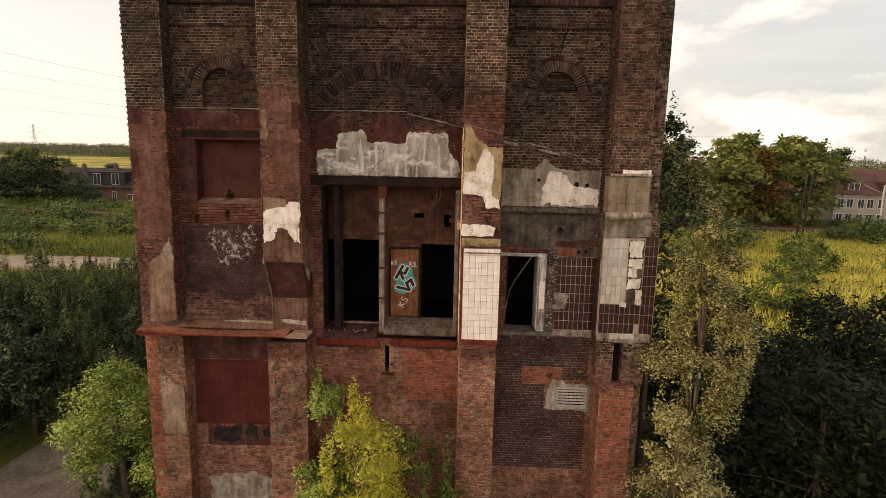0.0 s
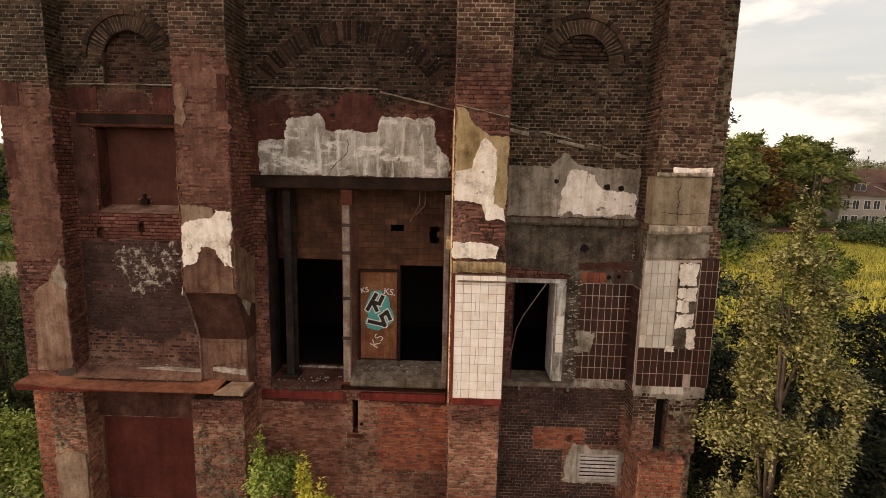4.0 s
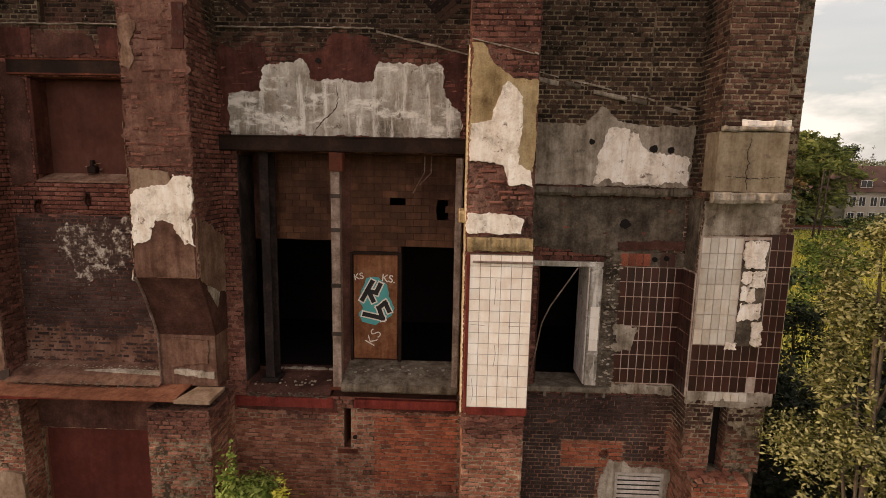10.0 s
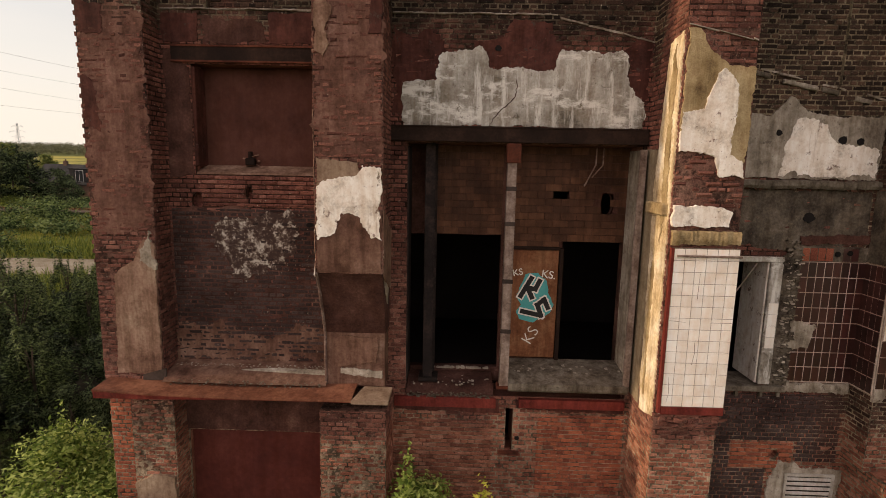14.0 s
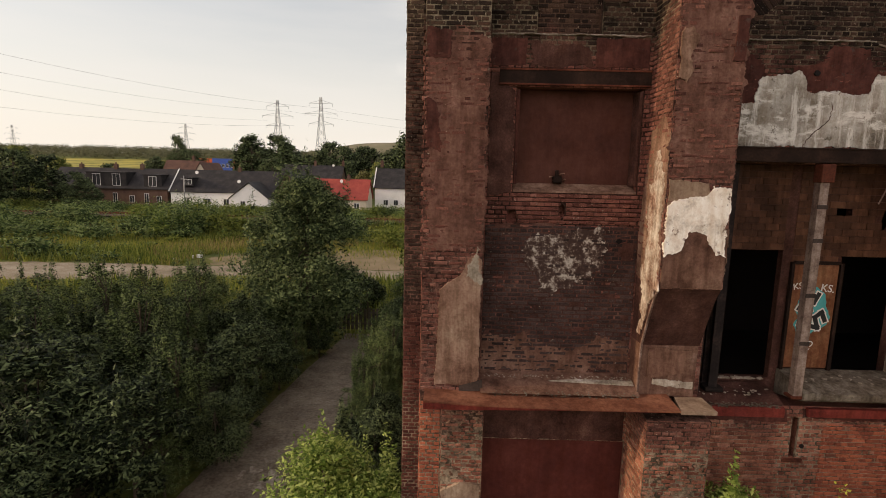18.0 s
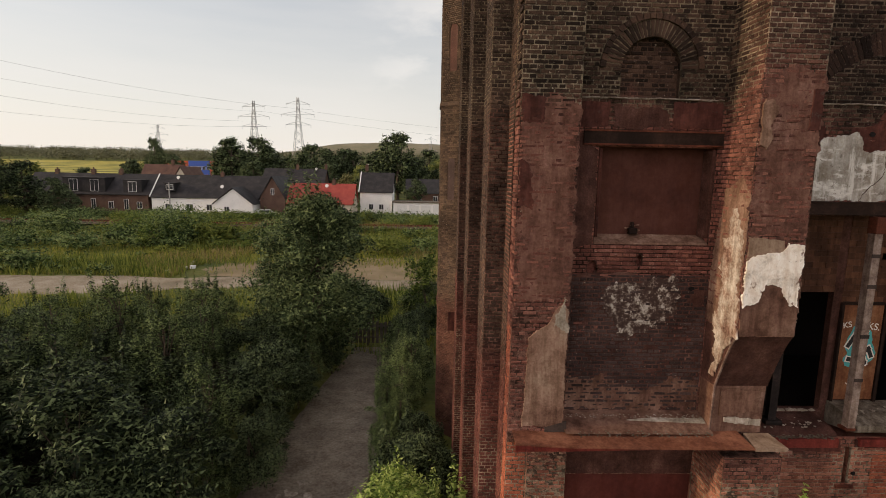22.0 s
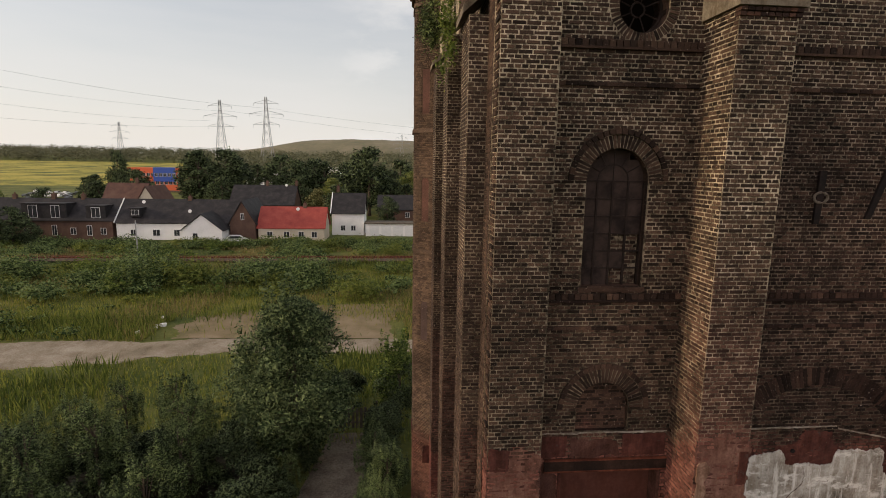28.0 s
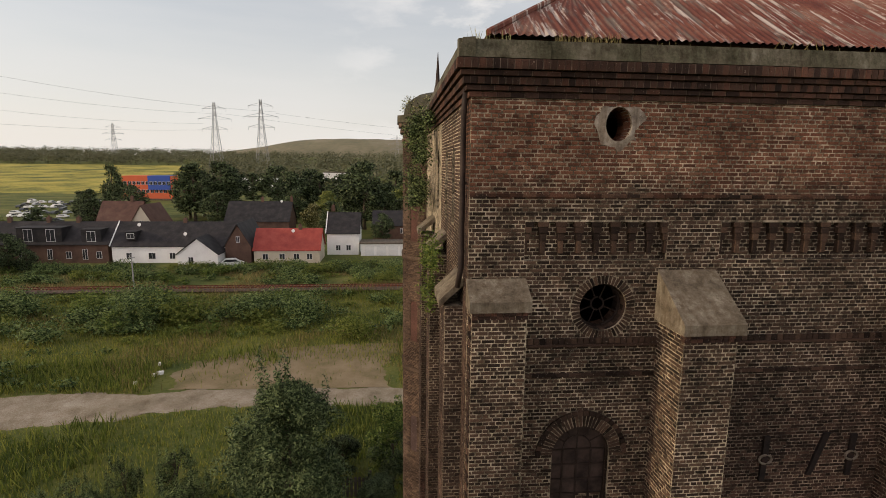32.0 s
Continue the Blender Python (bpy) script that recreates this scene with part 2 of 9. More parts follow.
    if dull:
        zone = math_of(nt, "MULTIPLY", math_of(nt, "MULTIPLY", math_of(nt, "SUBTRACT", height, 9.5), 1.0, clamp=True), math_of(nt, "MULTIPLY", math_of(nt, "SUBTRACT", 20.2, height), 0.25, clamp=True))
        tone = ramp_of(nt, math_of(nt, "MULTIPLY", zone, math_of(nt, "ADD", 0.1, math_of(nt, "MULTIPLY", math_of(nt, "MAXIMUM", back, beyond(1.0)), 0.9))), [(0.0, (1, 1, 1)), (1.0, dull)])
        col = mix_of(nt, 1.0, col, tone, "MULTIPLY")
    if bay_tone:
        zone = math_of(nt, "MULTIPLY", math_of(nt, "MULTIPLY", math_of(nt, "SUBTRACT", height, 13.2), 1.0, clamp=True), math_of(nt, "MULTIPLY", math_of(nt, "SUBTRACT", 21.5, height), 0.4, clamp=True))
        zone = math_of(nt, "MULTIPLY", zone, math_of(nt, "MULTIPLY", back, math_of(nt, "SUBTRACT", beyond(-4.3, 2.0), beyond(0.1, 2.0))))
        col = mix_of(nt, 1.0, col, ramp_of(nt, zone, [(0.0, (1, 1, 1)), (1.0, bay_tone)]), "MULTIPLY")
    if patchy:
        lost = noise_of(nt, pos, 7.0, 6, 0.7)
        col = mix_of(nt, 1.0, col, ramp_of(nt, lost, [(0.42, (0.3, 0.29, 0.28)), (0.56, (1.15, 1.15, 1.15))]), "MULTIPLY")
    speck = ramp_of(nt, small, [(0.3, (0.6, 0.6, 0.6)), (0.7, (1.3, 1.3, 1.3))])
    col = mix_of(nt, 1.0, col, speck, "MULTIPLY")
    flake = math_of(nt, "MULTIPLY", ramp_of(nt, noise_of(nt, pos, 17, 6, 0.75), [(0.635, (0, 0, 0)), (0.665, (1, 1, 1))]), ramp_of(nt, big, [(0.42, (0.1, 0.1, 0.1)), (0.6, (1, 1, 1))]))
    col = mix_of(nt, flake, col, (0.42, 0.36, 0.29))
    pits = noise_of(nt, pos, 23, 6, 0.75)
    col = mix_of(nt, 1.0, col, ramp_of(nt, pits, [(0.33, (0.25, 0.24, 0.23)), (0.40, (1, 1, 1))]), "MULTIPLY")
    nt.links.new(col, b.inputs["Base Color"])
    bump_of(nt, b, math_of(nt, "ADD", math_of(nt, "ADD", math_of(nt, "MULTIPLY", mid, 0.8), small), pits), bump, 0.016)
    return m


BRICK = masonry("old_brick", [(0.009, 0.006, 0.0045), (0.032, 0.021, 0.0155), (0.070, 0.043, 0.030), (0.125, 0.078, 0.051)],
                [(0.07, 0.031, 0.025), (0.14, 0.057, 0.043), (0.20, 0.084, 0.062), (0.28, 0.138, 0.105)], dull=(1.2, 1.14, 1.14), bay_tone=(0.74, 0.70, 0.73),
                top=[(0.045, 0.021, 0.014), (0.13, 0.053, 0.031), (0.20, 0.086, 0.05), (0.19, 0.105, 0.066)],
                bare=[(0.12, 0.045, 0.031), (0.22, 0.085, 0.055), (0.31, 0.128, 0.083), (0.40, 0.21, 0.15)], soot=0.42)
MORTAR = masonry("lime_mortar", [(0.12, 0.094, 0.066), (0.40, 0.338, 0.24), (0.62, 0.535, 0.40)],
                 [(0.10, 0.05, 0.039), (0.18, 0.092, 0.07), (0.32, 0.20, 0.15)], soot=0.62, island=0.0, patchy=True, dull=(0.58, 0.55, 0.52), bay_tone=(0.74, 0.70, 0.73),
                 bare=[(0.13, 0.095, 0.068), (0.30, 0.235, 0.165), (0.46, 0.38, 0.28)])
RED_BRICK = masonry("red_brick", [(0.12, 0.04, 0.028), (0.22, 0.07, 0.043), (0.31, 0.105, 0.062)],
                    [(0.13, 0.042, 0.03), (0.25, 0.078, 0.047), (0.35, 0.115, 0.066)], soot=0.4, bare=[(0.18, 0.055, 0.036), (0.32, 0.10, 0.056), (0.42, 0.14, 0.075)])
SIDE_BRICK = masonry("side_brick", [(0.03, 0.02, 0.016), (0.055, 0.036, 0.027), (0.085, 0.055, 0.04), (0.12, 0.08, 0.055)],
                     [(0.075, 0.028, 0.023), (0.125, 0.046, 0.035), (0.17, 0.065, 0.047)], split=8.6)
CORNICE_BRICK = masonry("cornice_brick", [(0.018, 0.012, 0.010), (0.044, 0.026, 0.020), (0.08, 0.044, 0.031), (0.13, 0.06, 0.04)], [(0.028, 0.016, 0.013), (0.07, 0.034, 0.025), (0.13, 0.055, 0.038)], soot=0.5)
CORNICE_MORTAR = varied("dirty_old_mortar", [(0.03, 0.022, 0.016), (0.09, 0.068, 0.05), (0.24, 0.19, 0.14)], 3.0, 30, bump=0.5)
MOSSY = varied("mossy_concrete", [(0.03, 0.032, 0.018), (0.075, 0.072, 0.045), (0.13, 0.12, 0.085), (0.20, 0.19, 0.15)], 1.8, 26, bump=0.9, grime=0.45)
TURRET_BRICK = masonry("turret_brick", [(0.05, 0.034, 0.025), (0.095, 0.064, 0.045), (0.14, 0.095, 0.066), (0.19, 0.13, 0.09)], [(0.09, 0.04, 0.03), (0.15, 0.07, 0.05), (0.2, 0.1, 0.07)], split=6.5)
BRICK_SOOT = masonry("sooty_brick", [(0.054, 0.027, 0.021), (0.08, 0.04, 0.031), (0.11, 0.056, 0.043)],
                     [(0.045, 0.029, 0.026), (0.07, 0.046, 0.041), (0.105, 0.072, 0.064)], soot=0.5)
PLASTER_WHITE = varied("white_plaster", [(0.20, 0.165, 0.13), (0.50, 0.46, 0.41), (0.72, 0.68, 0.62), (0.85, 0.82, 0.77)], 2.6, 26, bump=0.8, spread=(0.30, 0.52), grime=0.16, chips=(0.24, 0.17, 0.135), streak=[((6.0, 6.0, 0.8), 0.57, 0.66, (0.45, 0.37, 0.29))])
PLASTER_LIME = varied("weathered_grey_lime_plaster", [(0.13, 0.12, 0.10), (0.285, 0.265, 0.23), (0.39, 0.368, 0.33), (0.52, 0.50, 0.455)], 1.5, 22, bump=0.9, spread=(0.34, 0.62), grime=0.3, chips=(0.20, 0.165, 0.125),
                      streak=[((7.0, 7.0, 0.9), 0.52, 0.63, (0.64, 0.615, 0.57)), ((1.3, 1.3, 3.0), 0.54, 0.62, (0.68, 0.655, 0.61))])
SLURRY = varied("red_brown_mortar_slurry", [(0.055, 0.027, 0.021), (0.125, 0.062, 0.047), (0.18, 0.095, 0.073), (0.26, 0.16, 0.127)], 2.2, 20, bump=1.0, distance=0.02, grime=0.35)
PLASTER_MUD = varied("stained_brown_render", [(0.06, 0.031, 0.023), (0.128, 0.067, 0.048), (0.19, 0.11, 0.08), (0.27, 0.18, 0.14)], 1.7, 24, bump=0.7, grime=0.4)
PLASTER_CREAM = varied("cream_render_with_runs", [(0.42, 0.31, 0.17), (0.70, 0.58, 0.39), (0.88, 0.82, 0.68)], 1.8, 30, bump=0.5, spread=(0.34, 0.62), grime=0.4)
PLASTER_GREY = varied("grey_plaster", [(0.12, 0.10, 0.08), (0.27, 0.235, 0.19), (0.40, 0.355, 0.295), (0.58, 0.53, 0.465)], 1.6, 22, bump=0.8, spread=(0.3, 0.70), grime=0.45, chips=(0.15, 0.12, 0.095))
PLASTER_BROWN = varied("brown_render", [(0.09, 0.048, 0.034), (0.19, 0.112, 0.08), (0.28, 0.183, 0.135), (0.37, 0.275, 0.21)], 1.7, 24, bump=0.6, grime=0.4)
PLASTER_TAN = varied("ochre_plaster", [(0.155, 0.112, 0.06), (0.325, 0.248, 0.135), (0.44, 0.345, 0.20), (0.56, 0.475, 0.325)], 2.4, 45, bump=1.0, distance=0.016, grime=0.3)
PLASTER_DARK = varied("soot_and_shade_plaster", [(0.015, 0.008, 0.007), (0.05, 0.023, 0.018), (0.098, 0.047, 0.037), (0.18, 0.108, 0.086)], 2.1, 30, bump=0.9, distance=0.014, grime=0.22, spread=(0.28, 0.72))
PLASTER_RED = varied("red_painted_plaster", [(0.035, 0.016, 0.014), (0.085, 0.032, 0.025), (0.14, 0.052, 0.038)], 1.7, 18, bump=0.6, grime=0.4, chips=(0.065, 0.043, 0.036))
PANEL_BROWN = varied("smooth_brown_render", [(0.045, 0.018, 0.014), (0.078, 0.031, 0.023), (0.105, 0.046, 0.034)], 1.3, 14, rough=0.8, bump=0.4, grime=0.12)
PANEL_RED = varied("brown_red_panel", [(0.05, 0.014, 0.012), (0.082, 0.022, 0.017), (0.12, 0.037, 0.028)], 1.3, 14, rough=0.8, bump=0.4, grime=0.12)
CONCRETE = varied("concrete", [(0.085, 0.070, 0.053), (0.165, 0.140, 0.11), (0.25, 0.22, 0.18)], 2.4, 30, bump=0.9, grime=0.5)
STONE_CAP = varied("lichened_capstone", [(0.07, 0.058, 0.042), (0.135, 0.115, 0.085), (0.19, 0.165, 0.125), (0.34, 0.32, 0.27)], 2.6, 34, bump=0.7, grime=0.35)
RUST = varied("rusty_steel", [(0.045, 0.016, 0.012), (0.115, 0.036, 0.021), (0.20, 0.07, 0.038)], 2.4, 30, rough=0.75, bump=0.5, distance=0.006, grime=0.3)
STEEL_PALE = varied("flaking_grey_steel_paint", [(0.10, 0.06, 0.05), (0.25, 0.19, 0.16), (0.40, 0.325, 0.285)], 4.0, 26, rough=0.6, bump=0.4, distance=0.005, grime=0.4)
PLASTER_SAND = varied("sandy_render", [(0.12, 0.082, 0.06), (0.235, 0.165, 0.12), (0.33, 0.245, 0.18), (0.46, 0.37, 0.285)], 1.6, 26, bump=0.6, grime=0.3, chips=(0.15, 0.10, 0.078))
VENT_GREY = varied("pale_grey_louvre_paint", [(0.24, 0.225, 0.20), (0.42, 0.40, 0.37), (0.55, 0.53, 0.49)], 3.0, 26, rough=0.6, bump=0.2, grime=0.2)
SHADE_SOIL = varied("thicket_shade_soil", [(0.012, 0.010, 0.007), (0.028, 0.022, 0.014), (0.05, 0.04, 0.024)], 0.8, 9, bump=0.8, distance=0.05)
RUST_PALE = varied("dusty_worn_iron", [(0.05, 0.03, 0.024), (0.14, 0.09, 0.072), (0.30, 0.235, 0.20)], 3.0, 24, rough=0.8, bump=0.4, distance=0.006)
# soot colour; it also stands in for shade inside the large opening
SOOT_SHADE = varied("black_soot_and_shade", [(0.008, 0.006, 0.006), (0.02, 0.015, 0.014), (0.06, 0.04, 0.034)], 3.0, 20, bump=0.5)
STEEL_DARK = varied("dark_steel", [(0.016, 0.012, 0.011), (0.036, 0.026, 0.022), (0.07, 0.05, 0.041)], 2.0, 24, rough=0.65, bump=0.4, distance=0.005)
TILE_WHITE = varied("white_glazed_tile", [(0.74, 0.70, 0.65), (0.83, 0.80, 0.755), (0.88, 0.86, 0.82)], 1.6, 12, rough=0.22, bump=0.05, island=0.35, grime=0.07)
TILE_GREY = varied("greyish_white_glazed_tile", [(0.44, 0.42, 0.375), (0.55, 0.53, 0.48), (0.64, 0.62, 0.57)], 1.6, 12, rough=0.25, bump=0.05, island=0.3, grime=0.12)
TILE_RED = varied("oxblood_glazed_tile", [(0.024, 0.009, 0.0085), (0.042, 0.014, 0.0125), (0.07, 0.022, 0.018)], 1.4, 12, rough=0.28, bump=0.05, island=0.3, grime=0.3)
TILE_TAN = varied("ochre_glazed_tile", [(0.046, 0.022, 0.014), (0.088, 0.041, 0.024), (0.15, 0.072, 0.04)], 0.8, 12, rough=0.6, bump=0.05, island=0.2, grime=0.4)
GROUT = varied("tile_grout", [(0.17, 0.135, 0.11), (0.33, 0.28, 0.23)], 2.0, 40, bump=0.4, grime=0.4)
GROUT_PALE = varied("pale_tile_grout", [(0.30, 0.235, 0.20), (0.46, 0.385, 0.34), (0.58, 0.51, 0.46)], 2.0, 40, bump=0.4, grime=0.3)
PLASTER_SMOKE = varied("smoky_olive_plaster", [(0.02, 0.017, 0.014), (0.068, 0.056, 0.044), (0.14, 0.118, 0.092), (0.24, 0.205, 0.165)], 2.4, 26, bump=1.0, distance=0.016, grime=0.35)
# near black: lack of light in rooms and holes is put into the colour
DARK = varied("unlit_interior_black", [(0.006, 0.005, 0.005), (0.016, 0.013, 0.012)], 1.0, 10)
WOOD_DOOR = varied("stained_door", [(0.10, 0.038, 0.02), (0.20, 0.085, 0.042), (0.31, 0.18, 0.10)], 1.6, 20, rough=0.7, bump=0.3, grime=0.35)
PAINT_TEAL = varied("teal_spray_paint", [(0.05, 0.27, 0.28), (0.09, 0.36, 0.36)], 3, 20, rough=0.6, bump=0.1)
PAINT_BLACK = varied("black_spray_paint", [(0.012, 0.012, 0.013), (0.03, 0.03, 0.03)], 3, 20, rough=0.6, bump=0.1)
PAINT_WHITE = varied("white_spray_paint", [(0.5, 0.48, 0.44), (0.68, 0.66, 0.62)], 6, 30, rough=0.6, bump=0.1)
ROOF_RUST = varied("rusted_corrugated_sheet", [(0.21, 0.125, 0.09), (0.155, 0.062, 0.042), (0.12, 0.040, 0.028), (0.075, 0.026, 0.02)], 0.8, 14, rough=0.75, bump=0.3, spread=(0.34, 0.66),
                   streak=[((4.5, 0.5, 0.5), 0.53, 0.60, (0.13, 0.105, 0.085)), ((7.0, 0.42, 0.42), 0.545, 0.60, (0.44, 0.38, 0.33)), ((2.2, 1.2, 1.2), 0.60, 0.66, (0.40, 0.33, 0.28))])
ASPHALT = varied("weathered_asphalt", [(0.12, 0.10, 0.078), (0.21, 0.18, 0.142), (0.30, 0.26, 0.21)], 0.6, 14, bump=0.4, grime=0.35)
DIRT = varied("bare_dirt", [(0.11, 0.10, 0.042), (0.19, 0.145, 0.085), (0.26, 0.205, 0.135)], 0.35, 7, bump=0.3, distance=0.05)
GROUND = varied("rough_grass_ground", [(0.028, 0.038, 0.012), (0.065, 0.083, 0.02), (0.12, 0.122, 0.03), (0.175, 0.148, 0.055)], 0.09, 3.1, bump=0.6, distance=0.2)


# ---- mesh helpers ----
class Geo:
    """Collects vertices and faces of one mesh."""

    def __init__(self):
        self.v, self.f = [], []

    def add(self, verts, faces):
        k = len(self.v)
        self.v.extend(verts)
        self.f.extend([tuple(i + k for i in f) for f in faces])
        return self

    def box(self, x0, x1, y0, y1, z0, z1, c=0.0):
        """A box; c: chamfer of its upright and level edges along the front and top."""
        if c <= 0:
            vs = [(x, y, z) for z in (z0, z1) for y in (y0, y1) for x in (x0, x1)]
            return self.add(vs, [(0, 2, 3, 1), (4, 5, 7, 6), (0, 1, 5, 4), (2, 6, 7, 3), (0, 4, 6, 2), (1, 3, 7, 5)])
        vs = []
        for x, y, z, in [(x, y, z) for z in (0, 1) for y in (0, 1) for x in (0, 1)]:
            px, py, pz = (x0, x1)[x], (y0, y1)[y], (z0, z1)[z]
            sx, sy, sz = (c, -c)[x], (c, -c)[y], (c, -c)[z]
            vs += [(px, py + sy, pz + sz), (px + sx, py, pz + sz), (px + sx, py + sy, pz)]
        k = lambda x, y, z, a: 3 * (x + 2 * y + 4 * z) + a
        fs = []
        for a, (p, q) in enumerate(((1, 2), (0, 2), (0, 1))):
            for s in (0, 1):
                ring = []
                for u, w in ((0, 0), (1, 0), (1, 1), (0, 1)):
                    i = [0, 0, 0]
                    i[a], i[p], i[q] = s, u, w
                    ring.append(k(*i, a))
                fs.append(tuple(ring if (s == 1) == (a != 1) else ring[::-1]))
        for a, b, o in ((0, 1, 2), (0, 2, 1), (1, 2, 0)):
            for s in (0, 1):
                for t in (0, 1):
                    i, j = [0, 0, 0], [0, 0, 0]
                    i[a] = j[a] = s
                    i[b] = j[b] = t
                    j[o] = 1
                    fs.append((k(*i, a), k(*j, a), k(*j, b), k(*i, b)))
        for x in (0, 1):
            for y in (0, 1):
                for z in (0, 1):
                    fs.append((k(x, y, z, 0), k(x, y, z, 1), k(x, y, z, 2)))
        return self.add(vs, fs)

    def prism(self, ring, way):
        """A flat ring of points pushed along `way`."""
        n = len(ring)
        w = Vector(way)
        vs = [tuple(p) for p in ring] + [tuple(Vector(p) + w) for p in ring]
        fs = [tuple(range(n))[::-1], tuple(range(n, 2 * n))] + [(i, (i + 1) % n, n + (i + 1) % n, n + i) for i in range(n)]
        return self.add(vs, fs)

    def tube(self, pts, radii, sides=8, cap=True):
        """A round bar along points."""
        vs, fs = [], []
        for i, p in enumerate(pts):
            p = Vector(p)
            d = Vector(pts[min(i + 1, len(pts) - 1)]) - Vector(pts[max(i - 1, 0)])
            a = d.normalized().orthogonal().normalized() if d.length else Vector((1, 0, 0))
            if abs(d.normalized().z) > 0.2:
                a = (Vector((1, 0, 0)) - d.normalized() * d.normalized().x).normalized()
            b = d.normalized().cross(a)
            r = radii[i] if hasattr(radii, "__len__") else radii
            vs += [tuple(p + r * (math.cos(math.tau * j / sides) * a + math.sin(math.tau * j / sides) * b)) for j in range(sides)]
        for i in range(len(pts) - 1):
            for j in range(sides):
                k = (j + 1) % sides
                fs.append((i * sides + j, i * sides + k, (i + 1) * sides + k, (i + 1) * sides + j))
        if cap:
            fs += [tuple(range(sides))[::-1], tuple(range((len(pts) - 1) * sides, len(pts) * sides))]
        return self.add(vs, fs)

    def mesh(self, name, material, smooth=False):
        me = bpy.data.meshes.new(name)
        me.from_pydata(self.v, [], self.f)
        me.materials.append(material)
        if smooth:
            me.polygons.foreach_set("use_smooth", [True] * len(me.polygons))
        me.update()
        return me


def world_of(ob):
    return world_of(ob.parent) @ ob.matrix_parent_inverse @ ob.matrix_basis if ob.parent else ob.matrix_basis.copy()


def attach(ob, parent):
    ob.parent = parent
    ob.matrix_parent_inverse = world_of(parent).inverted()
    return ob


def part(name, geo, material, parent, label="", smooth=False):
    ob = new(name, geo if isinstance(geo, bpy.types.Mesh) else geo.mesh(name, material, smooth))
    attach(ob, parent)
    return tagged(ob, label)


def thing(name, at, label, category, group="", kind=""):
    ob = new(name)
    ob.location = at
    ob.empty_display_size = 0.2
    return tagged(ob, label, category, group, kind)


def solid(name, geo, material, label, category, group="", kind="", smooth=False):
    return tagged(new(name, geo.mesh(name, material, smooth)), label, category, group, kind)


# ---- openings in a wall: each gives the stretch that it takes out of a level line ----
class Rect:
    def __init__(self, u0, u1, z0, z1):
        self.u0, self.u1, self.z0, self.z1 = u0, u1, z0, z1

    def at(self, z):
        return (self.u0, self.u1) if self.z0 <= z <= self.z1 else None

    def frame_strips(self):
        return []


class Arch(Rect):
    """A rectangle with a half round over it; z1 is the crown."""

    def __init__(self, c, r, z0, spring):
        self.u0, self.u1, self.z0, self.z1 = c - r, c + r, z0, spring + r
        self.c, self.r, self.spring = c, r, spring

    def at(self, z):
        if not self.z0 <= z <= self.z1:
            return None
        h = self.r if z <= self.spring else math.sqrt(max(0, self.r ** 2 - (z - self.spring) ** 2))
        return (self.c - h, self.c + h)

    def frame_strips(self, n=14):
        out = []
        for i in range(n):
            a, b = math.pi * i / n, math.pi * (i + 1) / n
            out.append([(self.c - self.r * math.cos(t), self.spring + self.r * math.sin(t)) for t in (a, b)]
                       + [(self.c - self.r * math.cos(b), self.z1), (self.c - self.r * math.cos(a), self.z1)])
        return out


class Oval(Rect):
    def __init__(self, c, zc, ru, rz):
        self.u0, self.u1, self.z0, self.z1 = c - ru, c + ru, zc - rz, zc + rz
        self.c, self.zc, self.ru, self.rz = c, zc, ru, rz

    def at(self, z):
        q = 1 - ((z - self.zc) / self.rz) ** 2
        return (self.c - self.ru * math.sqrt(q), self.c + self.ru * math.sqrt(q)) if q > 0 else None

    def frame_strips(self, n=14):
        out = []
        for s in (1, -1):
            for i in range(n):
                a, b = math.pi * i / n, math.pi * (i + 1) / n
                out.append([(self.c - self.ru * math.cos(t), self.zc + s * self.rz * math.sin(t)) for t in (a, b)]
                           + [(self.c - self.ru * math.cos(b), self.zc + s * self.rz), (self.c - self.ru * math.cos(a), self.zc + s * self.rz)])
        return out


def pierced(geo, u0, u1, z0, z1, holes, lay, d0, d1):
    """A wall of cells between depth d0 and d1, with the holes left out. lay(u, d, z) places a point."""
    us = sorted({u0, u1, *[h.u0 for h in holes], *[h.u1 for h in holes]})
    zs = sorted({z0, z1, *[h.z0 for h in holes], *[h.z1 for h in holes]})
    us, zs = [u for u in us if u0 <= u <= u1], [z for z in zs if z0 <= z <= z1]
    def slab(ring):
        vs = [lay(u, d0, z) for u, z in ring] + [lay(u, d1, z) for u, z in ring]
        n = len(ring)
        geo.add(vs, [tuple(range(n)), tuple(range(n, 2 * n))[::-1]] + [(i, n + i, n + (i + 1) % n, (i + 1) % n) for i in range(n)])
    for za, zb in zip(zs, zs[1:]):
        run = None
        for ua, ub in zip(us, us[1:]):
            mu, mz = (ua + ub) / 2, (za + zb) / 2
            solid_cell = not any(h.u0 < mu < h.u1 and h.z0 < mz < h.z1 for h in holes)
            if solid_cell:
                run = (run[0], ub) if run else (ua, ub)
            if run and (not solid_cell or ub == us[-1]):
                slab([(run[0], za), (run[1], za), (run[1], zb), (run[0], zb)])
                run = None
    for h in holes:
        for ring in h.frame_strips():
            slab(ring)
    return geo


COURSE = 0.077


